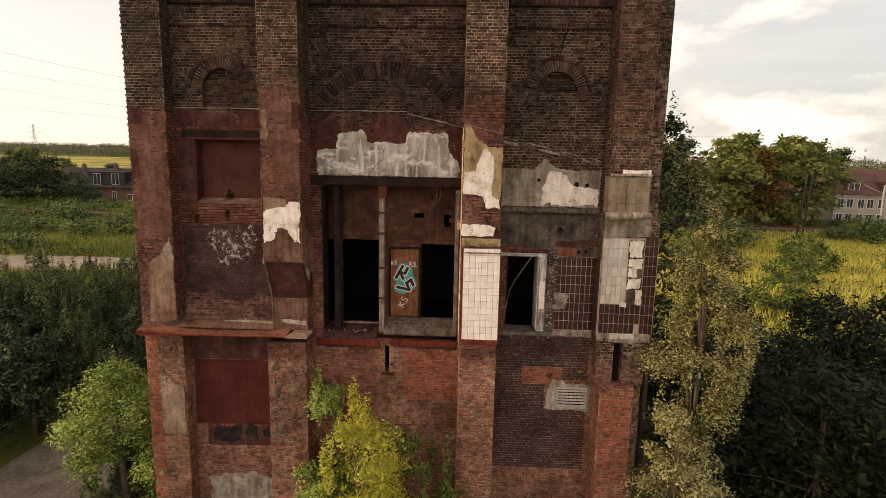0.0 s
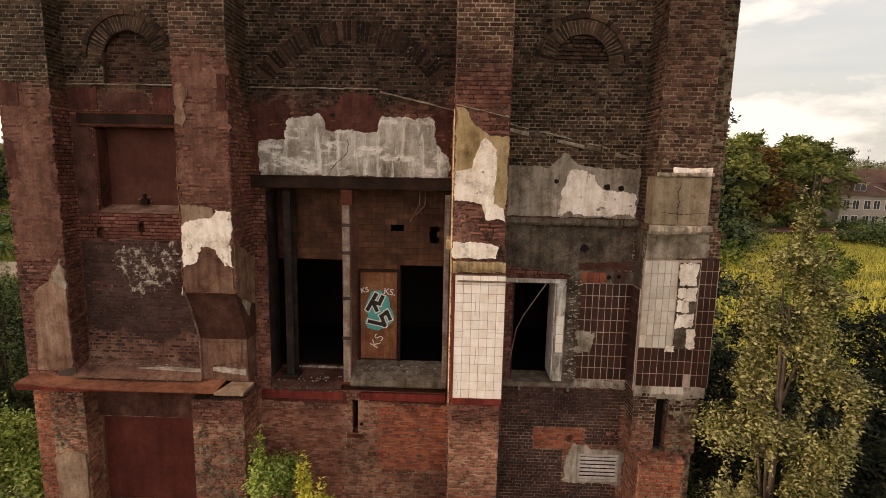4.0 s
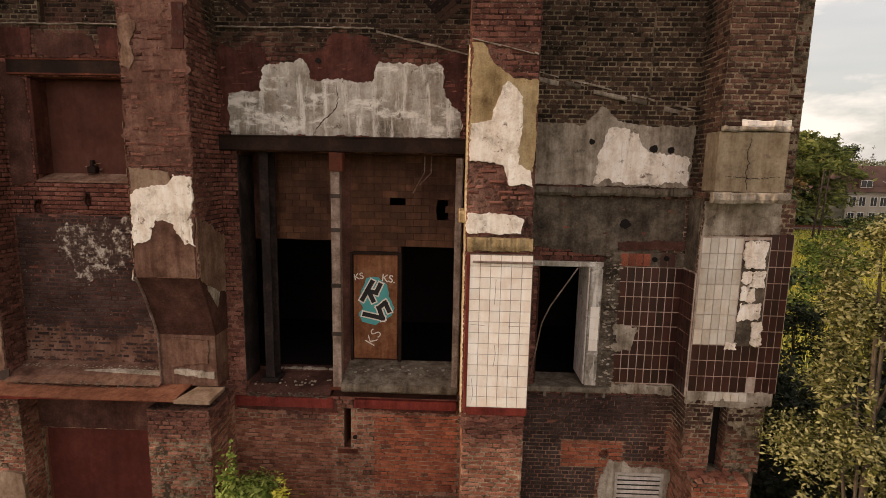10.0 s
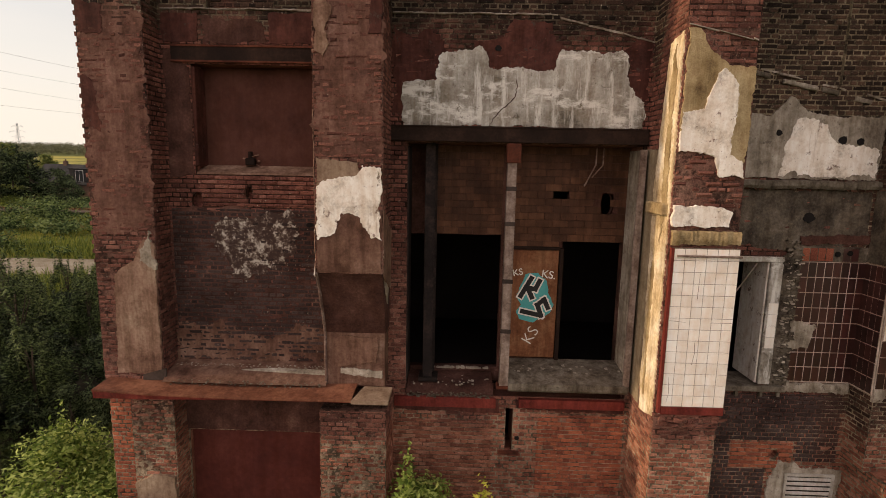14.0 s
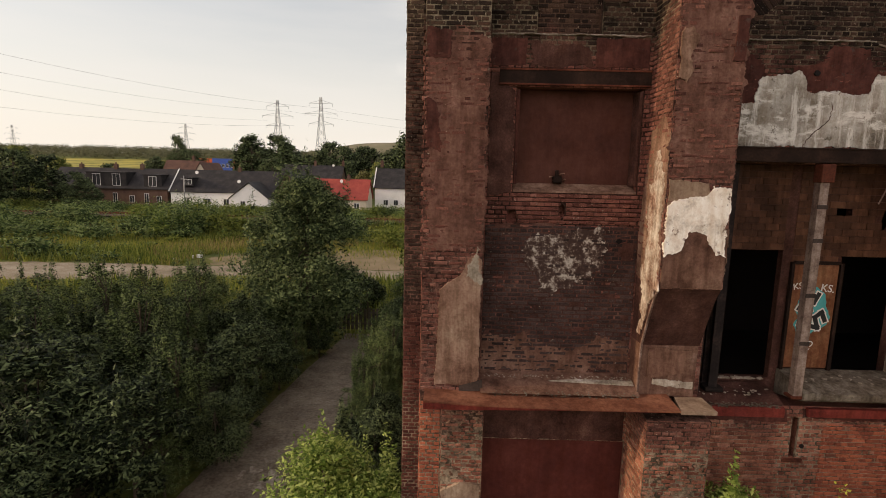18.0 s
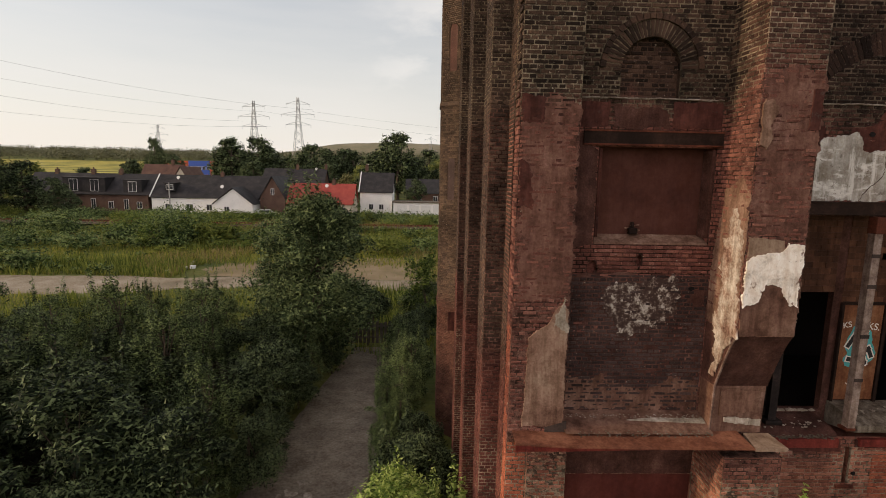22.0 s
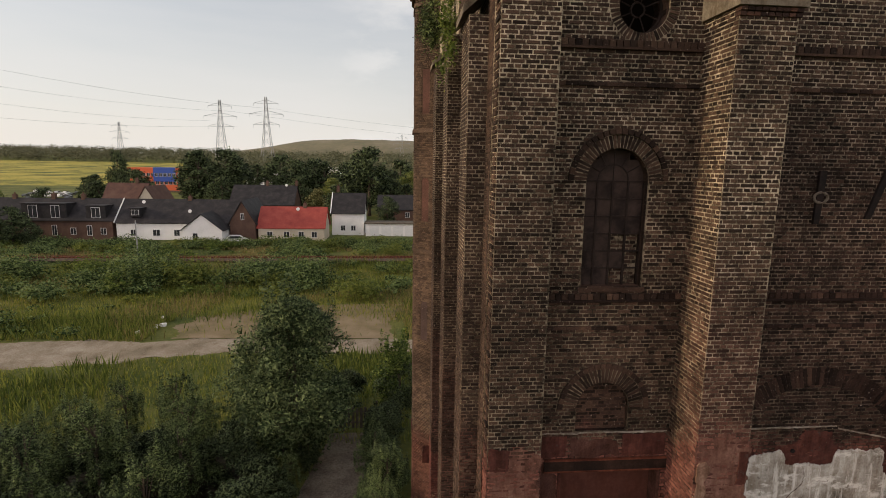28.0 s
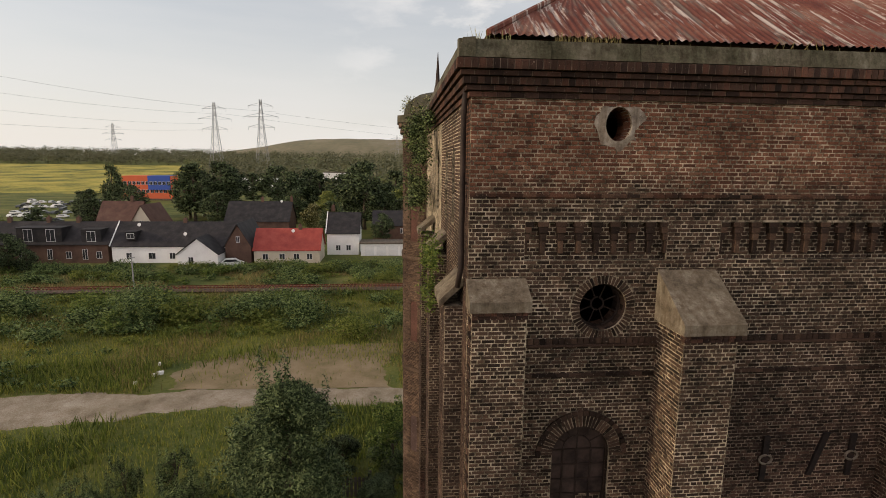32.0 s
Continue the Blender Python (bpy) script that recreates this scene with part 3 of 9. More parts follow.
def bricks(geo, u0, u1, z0, z1, lay, holes=(), proud=0.009, rough=0.0, seed=0, flip=False, loose=None, pick=None, bond=0, gone=0.0):
    """Courses of bricks on a face, in turn stretchers and headers. Each is a block with worn edges; `loose` takes those that stand as
    objects of their own (a list of (u, z, length)), where pick(u, z) says so."""
    rnd = random.Random(seed)
    row = round(z0 / COURSE)
    z = row * COURSE
    while z < z1 - 0.02:
        za, zb = max(z, z0) + 0.0075, min(z + COURSE, z1) - 0.0075
        if zb - za > 0.02:
            full = 0.25 if (row + bond) % 2 else 0.125
            u = u0 - (0.0 if full < 0.2 else 0.0625 if row % 4 < 2 else 0.1875)
            cut = [h.at((za + zb) / 2) for h in holes]
            cut = [c for c in cut if c]
            while u < u1:
                a, b = max(u, u0) + 0.007, min(u + full, u1) - 0.007
                u += full
                for c in cut:
                    if c[0] < b and c[1] > a:
                        if c[0] <= a and c[1] >= b:
                            b = a
                        elif c[0] <= a:
                            a = c[1] + 0.004
                        else:
                            b = c[0] - 0.004
                if b - a < 0.03 or rnd.random() < gone:
                    continue
                if loose is not None and pick and b - a > full - 0.02 and zb - za > COURSE - 0.02 and len(loose) < 300 and pick(a, za):
                    loose.append(((a + b) / 2, (za + zb) / 2, full))
                    continue
                a, b = a + rnd.uniform(-0.003, 0.005), b + rnd.uniform(-0.005, 0.003)
                d = proud + rnd.uniform(-0.005, 0.005) + (rnd.uniform(-rough, rough * 0.7) if rough else 0)
                j = 0.0045 + rough * 0.2
                e = 0.009 + rnd.uniform(-0.003, 0.004) + rough * 0.4
                def r():
                    return rnd.uniform(-j, j)
                vs = [lay(a, -0.004, za), lay(b, -0.004, za), lay(b, -0.004, zb), lay(a, -0.004, zb),
                      lay(a + e + r(), d + r(), za + e + r()), lay(b - e + r(), d + r(), za + e + r()),
                      lay(b - e + r(), d + r(), zb - e + r()), lay(a + e + r(), d + r(), zb - e + r())]
                fs = [(4, 5, 6, 7), (0, 1, 5, 4), (1, 2, 6, 5), (2, 3, 7, 6), (3, 0, 4, 7)]
                geo.add(vs, [f[::-1] for f in fs] if flip else fs)
        z += COURSE
        row += 1
    return geo


BRICK_MESH = {}


def loose_bricks(spots, parent, lay_at, material=None, turn=0.0):
    """Bricks as objects of their own on shared meshes."""
    rnd = random.Random(7)
    mat = material or BRICK
    for full in (0.25, 0.125):
        for k in range(3):
            key = (mat.name, full, k)
            if key not in BRICK_MESH:
                g, h, w, e = Geo(), COURSE / 2 - 0.0075, full / 2 - 0.007, 0.007
                q = lambda: rnd.uniform(-0.003, 0.003)
                g.add([(-w, 0.004, -h), (w, 0.004, -h), (w, 0.004, h), (-w, 0.004, h),
                       (-w + e + q(), -0.009 + q(), -h + e + q()), (w - e + q(), -0.009 + q(), -h + e + q()),
                       (w - e + q(), -0.009 + q(), h - e + q()), (-w + e + q(), -0.009 + q(), h - e + q())],
                      [(4, 5, 6, 7), (0, 1, 5, 4), (1, 2, 6, 5), (2, 3, 7, 6), (3, 0, 4, 7)])
                BRICK_MESH[key] = g.mesh("brick", mat)
    for u, z, full in spots:
        ob = new("brick", BRICK_MESH[(mat.name, full, rnd.randrange(3))])
        ob.location = lay_at(u, rnd.uniform(-0.003, 0.004), z)
        ob.rotation_euler = (rnd.uniform(-0.02, 0.02), rnd.uniform(-0.006, 0.006), turn + rnd.uniform(-0.015, 0.015))
        attach(ob, parent)


def filled(ring, inner, lay, thick):
    """A raised coat: the inner outline filled at `thick`, and a slanting rim down to the outer one."""
    n = len(ring)
    pts, _, tris, _, _, _ = delaunay_2d_cdt([Vector(p) for p in inner], [(i, (i + 1) % n) for i in range(n)], [list(range(n))], 1, 1e-5)
    g = Geo().add([lay(p.x, thick, p.y) for p in pts], [tuple(t) for t in tris])
    return g.add([lay(u, 0.0, z) for u, z in ring] + [lay(u, thick, z) for u, z in inner], [(i, (i + 1) % n, n + (i + 1) % n, n + i) for i in range(n)])


def shaped(ctrl, seed, rag=0.05, step=0.06):
    """A broken outline through a few corner points."""
    s = random.Random(seed).uniform(0, 90)
    out = []
    for (u0, z0), (u1, z1) in zip(ctrl, ctrl[1:] + ctrl[:1]):
        d = Vector((u1 - u0, z1 - z0))
        k = max(1, int(d.length / step))
        n = Vector((d.y, -d.x)).normalized()
        for i in range(k):
            p = Vector((u0, z0)) + d * (i / k)
            w = noise.noise((p.x * 3 + s, p.y * 3, s)) * 1.1 + noise.noise((p.x * 8 + s, p.y * 8, s)) * 0.7 + noise.noise((p.x * 24 + s, p.y * 24, s)) * 0.5 + noise.noise((p.x * 57 + s, p.y * 57, s)) * 0.2
            p = p + n * rag * w
            out.append((p.x, p.y))
    return out


def coat(name, parent, material, lay, ctrl, thick=0.024, seed=0, rag=0.05, label="", step=0.018):
    """A coat of plaster with a broken outline, raised by `thick`, with a small slanting rim."""
    ring = shaped(ctrl, seed, rag, step)
    n = len(ring)
    cu, cz = sum(u for u, z in ring) / n, sum(z for u, z in ring) / n
    inner = [(u + (0.005 if u < cu else -0.005), z + (0.005 if z < cz else -0.005)) for u, z in ring]
    return part(name, filled(ring, inner, lay, thick), material, parent, label)


def crumble(name, parent, material, u0, u1, y, z0, z1, depth, seed, label="", slope=0.0, bite=1.0, wob=0.0, lay=None):
    """A broken ledge: a strip of stone that sticks out by about depth and whose edges are eaten away; slope: fall along its length."""
    lay = lay or facing(y)
    sd = random.Random(seed).uniform(0, 99)
    n = max(6, int((u1 - u0) / 0.028))
    g = Geo()
    def nz(u, k):
        return noise.noise((u * 3.1 + sd, k * 7.7, sd)) * 0.8 + noise.noise((u * 11 + sd, k * 5.3, sd)) * 0.6 + noise.noise((u * 31 + sd, k * 3.1, sd)) * 0.35
    h = z1 - z0
    for i in range(n + 1):
        u = u0 + (u1 - u0) * i / n
        f = slope * (u - u0) + wob * (nz(u, 6) + 0.5 * noise.noise((u * 1.3 + sd, 2.0, sd)))
        lost = max(0.0, nz(u, 9) - 0.35) * bite
        d = depth * max(0.12, 1 + 0.45 * bite * nz(u, 1) - 1.6 * lost)
        a, b = z0 + f + 0.16 * h * bite * nz(u, 2) + 0.4 * h * lost, z1 + f + 0.12 * h * bite * nz(u, 3)
        b = max(b, a + 0.25 * h)
        g.v += [lay(u, -0.004, a), lay(u, d * 0.75, a), lay(u, d * (1 + 0.1 * nz(u, 4)), a + (b - a) * 0.35), lay(u, d * (0.92 + 0.1 * nz(u, 5)), b - (b - a) * 0.12), lay(u, d * 0.7, b), lay(u, -0.004, b)]
    for i in range(n):
        g.f += [(6 * i + j, 6 * i + 6 + j, 6 * i + 7 + j, 6 * i + 1 + j) for j in range(5)]
    g.f += [tuple(range(6)), tuple(range(6 * n + 5, 6 * n - 1, -1))]
    return part(name, g, material, parent, label)


def crack_line(pts, y, r, seed=0):
    """A jagged crack through points (u, z), thinner towards its ends."""
    rnd = random.Random(seed)
    out = []
    for (u0, z0), (u1, z1) in zip(pts, pts[1:]):
        k = max(2, int(math.hypot(u1 - u0, z1 - z0) / 0.035))
        out += [(u0 + (u1 - u0) * i / k + rnd.uniform(-0.014, 0.014), y, z0 + (z1 - z0) * i / k + rnd.uniform(-0.01, 0.01)) for i in range(k)]
    n = len(out)
    return Geo().tube(out, [r * (0.35 + rnd.uniform(0.2, 0.9) * math.sin(math.pi * (i + 1) / (n + 1))) for i in range(n)], 4)


def box_ring(u0, u1, z0, z1):
    return [(u0, z0), (u1, z0), (u1, z1), (u0, z1)]


def rubble(parent, spots, material, seed, size=0.05, name="rubble", label=""):
    """Small broken lumps lying at the spots given."""
    rnd = random.Random(seed)
    g = Geo()
    for x, y, z in spots:
        s = size * rnd.uniform(0.4, 1.4)
        vs = [(x + s * rnd.uniform(0.5, 1) * a, y + s * rnd.uniform(0.5, 1) * b, z + s * rnd.uniform(0.4, 0.9) * c) for c in (0, 1) for b in (-1, 1) for a in (-1, 1)]
        g.add(vs, [(0, 2, 3, 1), (4, 5, 7, 6), (0, 1, 5, 4), (2, 6, 7, 3), (0, 4, 6, 2), (1, 3, 7, 5)])
    return tagged(part(name, g, material, parent, label), kind="stuff")


# ---- the tower: walls ----
def facing(y):
    return lambda u, d, z: (u, y - d, z)


def left_of(x):
    return lambda u, d, z: (x - d, u, z)


def right_of(x):
    return lambda u, d, z: (x + d, u, z)


YF = 14.35                       # face of the front wall
XL, XR, YB = -9.05, 4.95, 28.6   # outer faces of the side and back walls
TOP = 25.45                      # underside of the cornice
BAYS = [(-8.0, -5.25), (-4.23, -0.02), (0.97, 3.75)]
MID = [-6.66, -2.12, 2.42]

# openings that go through, and niches a hand's width deep
door_opening = Rect(-3.95, -0.08, 7.05, 11.46)
frame_opening = Rect(1.28, 2.2, 7.42, 9.62)
arch_windows = [Arch(MID[0], 0.6, 16.46, 18.47), Arch(MID[2], 0.6, 16.46, 18.47)]
round_windows = [Oval(-6.38, 21.55, 0.47, 0.47), Oval(2.2, 21.55, 0.47, 0.47)]
oval_holes = [Oval(-6.3, 25.03, 0.25, 0.31), Oval(2.1, 25.03, 0.25, 0.31)]
slit = Rect(-2.16, -2.03, 6.05, 6.85)
beam_holes = [Oval(2.7, 10.36, 0.10, 0.09), Oval(2.62, 6.12, 0.09, 0.09), Oval(-7.5, 10.42, 0.1, 0.14), Oval(-6.62, 10.55, 0.06, 0.12),
              Oval(3.08, 11.62, 0.07, 0.08), Oval(3.36, 11.6, 0.08, 0.06), Oval(-5.45, 9.85, 0.12, 0.14)]
clear = [door_opening, frame_opening, *arch_windows, *round_windows, *oval_holes, slit]
niches = [Arch(MID[0], 0.54, 13.5, 14.0), Arch(MID[2], 0.54, 12.45, 14.03),
          Rect(-7.5, -5.35, 10.87, 12.65), Rect(-7.88, -5.2, 4.2, 6.28)]
panels = [Rect(-7.98, -5.18, 22.48, 23.22), Rect(-4.1, -0.1, 22.48, 23.22), Rect(1.0, 3.8, 22.48, 23.22)]
g = pierced(Geo(), XL, XR, 0.0, TOP, clear + niches + panels + beam_holes, facing(YF), 0.0, -0.05)
wall_front = solid("wall_front", g, MORTAR, "tall front wall of old sooty brick with lime joints", "wall", kind="structure")
g = pierced(Geo(), XL, XR, 0.0, TOP, clear + niches + panels + beam_holes, facing(YF), -0.051, -0.14)
pierced(g, XL, XR, 0.0, TOP, clear + niches[2:3], facing(YF), -0.141, -0.36)
pierced(g, XL, XR, 0.0, TOP, clear, facing(YF), -0.361, -0.62)
part("wall_core", g, BRICK, wall_front)
# where arches of bricks on edge take the place of the courses
rings = [Arch(MID[0], 0.93, 14.0, 14.0), Arch(MID[2], 0.93, 14.03, 14.03), *[Arch(w.c, 0.95, w.spring, w.spring) for w in arch_windows], *[Oval(w.c, w.zc, 0.65, 0.65) for w in round_windows]]
loose = []
g = bricks(Geo(), XL, XR, 0.0, TOP, facing(YF), clear + niches + panels + beam_holes + rings, seed=1, loose=loose,
           pick=lambda u, z: -7.9 < u < -5.4 and 14.5 < z < 19.9)
for k, n in enumerate(niches[:2]):
    bricks(g, n.u0, n.u1, n.z0, n.z1, facing(YF + (0.14, 0.045)[k]), (), seed=30 + k)
n = niches[1]
part("niche_back", Geo().box(n.u0 + 0.002, n.u1 - 0.002, YF + 0.046, YF + 0.139, n.z0 + 0.002, n.spring), MORTAR, wall_front)
for k, n in enumerate(panels):
    bricks(g, n.u0, n.u1, n.z0, n.z1, facing(YF + 0.11), (), seed=34 + k)
    part("panel_back", Geo().box(n.u0, n.u1, YF + 0.111, YF + 0.139, n.z0, n.z1), MORTAR, wall_front)
tagged(part("brickwork", g, BRICK, wall_front, "weathered brown and red bricks"), kind="stuff")
loose_bricks(loose, wall_front, facing(YF))

# red panels at the back of two of the niches
for i, (u0, u1, z0, z1, y) in enumerate([(-7.49, -5.36, 10.88, 12.64, YF + 0.36), (-7.87, -5.21, 4.21, 6.27, YF + 0.14)]):
    ob = part("infill_panel", Geo().box(u0, u1, y - 0.03, y - 0.001, z0, z1), (PANEL_BROWN, PANEL_RED)[i], wall_front, "smooth brown-red rendered infill")

# arches of bricks on edge, as voussoirs
def arch_ring(parent, c, spring, r0, r1, y, proud, a0=0.0, a1=math.pi, n=26, material=None, label="", gap=0.34):
    g = Geo()
    rnd = random.Random(int(c * 100 + spring * 10))
    for i in range(n):
        a, b = a0 + (a1 - a0) * (i + gap / 2) / n, a0 + (a1 - a0) * (i + 1 - gap / 2) / n
        d = proud + rnd.uniform(-0.004, 0.004)
        q = r1 + rnd.uniform(-0.008, 0.004)
        ring = [(c + r * math.cos(t), spring + r * math.sin(t)) for r, t in ((r0, a), (q, a), (q, b), (r0, b))]
        g.prism([(u, y - d, z) for u, z in ring], (0, d + 0.03, 0))
    return tagged(part("brick_arch", g, material or BRICK, parent, label), kind="stuff")


for c, sp in ((MID[0], 14.0), (MID[2], 14.03)):
    arch_ring(wall_front, c, sp, 0.54, 0.82, YF, 0.014, n=30)
    arch_ring(wall_front, c, sp, 0.83, 0.93, YF, 0.045, n=24, gap=0.1)
for w in arch_windows:
    arch_ring(wall_front, w.c, w.spring, 0.6, 0.84, YF, 0.014, n=32)
    arch_ring(wall_front, w.c, w.spring, 0.85, 0.95, YF, 0.05, n=24, gap=0.14)
for w in round_windows:
    arch_ring(wall_front, w.c, w.zc, 0.47, 0.64, YF, 0.016, 0, math.tau, n=48)
arch_ring(wall_front, -2.12, 12.37, 2.02, 2.4, YF, 0.014, radians(36), radians(144), n=46, gap=0.2)

# string courses: a toothed one over a plain one, between the pilasters
def band(z, h, proud, toothed):
    g = Geo()
    for u0, u1 in BAYS:
        if toothed:
            n = int((u1 - u0) / 0.125)
            for i in range(n):
                a = u0 + (u1 - u0) * i / n
                g.box(a + 0.008, a + (u1 - u0) / n - 0.008, YF - proud, YF + 0.01, z, z + h, 0.004)
            g.box(u0, u1, YF - proud - 0.02, YF + 0.01, z - 0.05, z - 0.004, 0.005)
        else:
            n = int((u1 - u0) / 0.25)
            for i in range(n):
                a = u0 + (u1 - u0) * i / n
                g.box(a + 0.004, a + (u1 - u0) / n - 0.004, YF - proud, YF + 0.01, z, z + h, 0.005)
    return tagged(part("string_course", g, BRICK, wall_front, "projecting course of dark bricks"), kind="stuff")


for z, h, d, t in ((16.22, 0.115, 0.05, True), (15.62, 0.07, 0.04, False), (20.83, 0.115, 0.05, True), (20.15, 0.07, 0.04, False)):
    band(z, h, d, t)
g = Geo()
for i in range(56):
    a = XL + (XR - XL) * i / 56
    g.box(a + 0.004, a + (XR - XL) / 56 - 0.004, YF - 0.035, YF + 0.01, 23.68, 23.75, 0.005)
tagged(part("string_course", g, BRICK, wall_front), kind="stuff")
# hanging brick teeth in the blind panels under the eaves
for p in panels:
    n = round((p.u1 - p.u0) / 0.35)
    s = (p.u1 - p.u0) / n
    g = Geo()
    for i in range(n + 1):
        u = p.u0 + s * i
        for k, (w, z0, z1) in enumerate(((0.05, 22.62, 22.86), (0.085, 22.87, 23.0), (0.125, 23.01, 23.12), (0.165, 23.13, 23.22))):
            if i in (0, n):
                a, b = (u, u + w) if i == 0 else (u - w, u)
            else:
                a, b = u - w / 2 - 0.02, u + w / 2 + 0.02
            g.box(a, b, YF - 0.004 - 0.002 * k, YF + 0.109, z0, z1, 0.006)
    tagged(part("corbel_teeth", g, BRICK, wall_front, "hanging corbelled brick teeth"), kind="stuff")

# side and back walls
def side_wall(name, lay, flip, holes, label):
    w = solid(name, pierced(Geo(), YF + 0.63, YB, 0.0, TOP, holes, lay, 0.0, -0.6), MORTAR, label, "wall", kind="structure")
    g = bricks(Geo(), YF, 20.0, 4.0, TOP, lay, holes, seed=4, flip=flip)
    tagged(part("brickwork", g, SIDE_BRICK, w), kind="stuff")
    return w


side_holes = [Arch(17.0, 0.28, 22.9, 24.4), Arch(18.6, 0.28, 22.9, 24.4), Arch(21.2, 0.28, 22.9, 24.4)]
wall_left = side_wall("wall_left", left_of(XL), True, side_holes, "brick side wall with narrow arched openings under the eaves")
g = pierced(Geo(), YF + 0.63, YB, 0.0, TOP, [], right_of(XR), 0.0, -0.6)
wall_right = solid("wall_right", g, BRICK, "sooty brick side wall of the tower", "wall", kind="structure")
wall_back = solid("wall_back", Geo().box(XL + 0.61, XR - 0.61, YB - 0.6, YB, 0, TOP), BRICK, "rear brick wall of the tower", "wall", kind="structure")
# rooms added behind the openings to keep them dark
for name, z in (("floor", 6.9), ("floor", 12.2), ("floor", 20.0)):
    solid(name, Geo().box(XL + 0.61, XR - 0.61, YF + 0.63, YB - 0.61, z, z + 0.2), DARK, "floor added inside the tower, near black for the unlit room", "floor", kind="structure")
solid("ceiling", Geo().box(XL + 0.61, XR - 0.61, YF + 0.63, YB - 0.61, 25.2, 25.4), DARK, "ceiling added inside the tower, near black for the unlit room", "ceiling", kind="structure")
solid("wall_inner", Geo().box(XL + 0.61, XR - 0.61, 19.0, 19.2, 0.0, 25.0), DARK, "inner wall added to close the rooms, near black for lack of light", "wall", kind="structure")

# ---- pilasters ----
def pilaster(u0, u1, yf, spans, label, seed, cap=None, pick=None, yb=YF, rough=(), bare=()):
    """A brick pier in spans of (z0, z1, u0, u1, front) with brick front and flanks."""
    g = Geo()
    for z0, z1, a, b, y in spans:
        g.box(a, b, y, yb + 0.02, z0, z1)
    p = solid("pilaster", g, MORTAR, label, "pilaster", "pilasters of the front", "structure")
    g, loose, red = Geo(), [], Geo()
    for k, (z0, z1, a, b, y) in enumerate(spans):
        for s, (r0, r1, amount, gone) in enumerate(rough):
            lo, hi = max(z0, r0), min(z1, r1)
            if hi > lo:
                tgt = red if any(q0 <= lo and hi <= q1 for q0, q1 in bare) else g
                bricks(tgt, a, b, lo, hi, facing(y), seed=seed + 31 * k + s, rough=amount, gone=gone, loose=loose if amount == 0 else None, pick=pick)
        bricks(g, y, yb, z0, z1, left_of(a), seed=seed + 3, flip=True, bond=1)
        bricks(g, y, yb, z0, z1, right_of(b), seed=seed + 5, bond=1)
    tagged(part("brickwork", g, BRICK, p, "worn old bricks with lime joints"), kind="stuff")
    if red.v:
        tagged(part("red_brickwork", red, RED_BRICK, p, "newer bright red bricks"), kind="stuff")
    loose_bricks(loose, p, facing(spans[-1][4]))
    return p


P1 = pilaster(-9.03, -8.0, 13.9, [(0, 7.2, -8.64, -7.9, 13.93), (7.2, 21.62, -9.03, -8.0, 13.9)], "corner brick pilaster with worn bricks and grey render near its foot", 11,
              rough=[(0, 5.6, 0.004, 0.0), (5.6, 7.2, 0.016, 0.03), (7.2, 9.6, 0.01, 0.0), (9.6, 13.2, 0.008, 0.0), (13.2, 30, 0.0, 0.0)],
              pick=lambda u, z: 13.6 < z < 20)
P2 = pilaster(-5.25, -4.23, 13.37, [(0, 7.2, -5.23, -4.17, 13.37), (9.43, 21.3, -5.25, -4.23, 13.37)], "deep brick pilaster, corbelled out, with patches of white paint", 12,
              rough=[(0, 4.4, 0.004, 0.0), (4.4, 6.6, 0.014, 0.02), (6.6, 9.5, 0.004, 0), (9.5, 11.1, 0.01, 0.0), (11.1, 12.3, 0.008, 0.0), (12.3, 13.2, 0.016, 0.02), (13.2, 30, 0.0, 0.0)],
              pick=lambda u, z: 13.6 < z < 20)
P3 = pilaster(-0.02, 0.97, 13.2, [(0, 7.15, 0.0, 0.98, 13.28), (7.15, 21.3, -0.02, 0.97, 13.22)], "deep brick pilaster with ochre render and white tiles", 13,
              rough=[(0, 7.2, 0.003, 0.0), (7.2, 10.2, 0.01, 0.0), (10.2, 11.3, 0.03, 0.05), (11.3, 13.0, 0.01, 0), (13.0, 30, 0.0, 0.0)],
              pick=lambda u, z: 13.0 < z < 16)
P4 = pilaster(3.75, 4.72, 13.5, [(0, 6.15, 3.86, 4.76, 13.47), (6.15, 7.5, 3.78, 4.24, 13.83), (7.5, 10.85, 3.76, 5.22, 13.86), (10.85, 21.62, 3.75, 4.70, 13.52)],
              "corner brick pilaster with tiles, render and a bright brick foot", 14,
              rough=[(0, 6.15, 0.0, 0.0), (6.15, 7.5, 0.004, 0.0), (7.5, 10.85, 0.004, 0.0), (10.85, 13.0, 0.004, 0.0), (13.0, 30, 0.0, 0.0)],
              bare=[(0, 6.2)], pick=lambda u, z: 12.5 < z < 16)
pilaster(4.71, 5.2, 13.9, [(6.15, 7.5, 4.5, 5.1, 13.84), (10.86, 21.6, 4.71, 5.15, 13.9), (0, 6.15, 4.77, 5.1, 13.95)], "narrow brick return at the tower's corner", 15, rough=[(0, 30, 0.03, 0.06)])

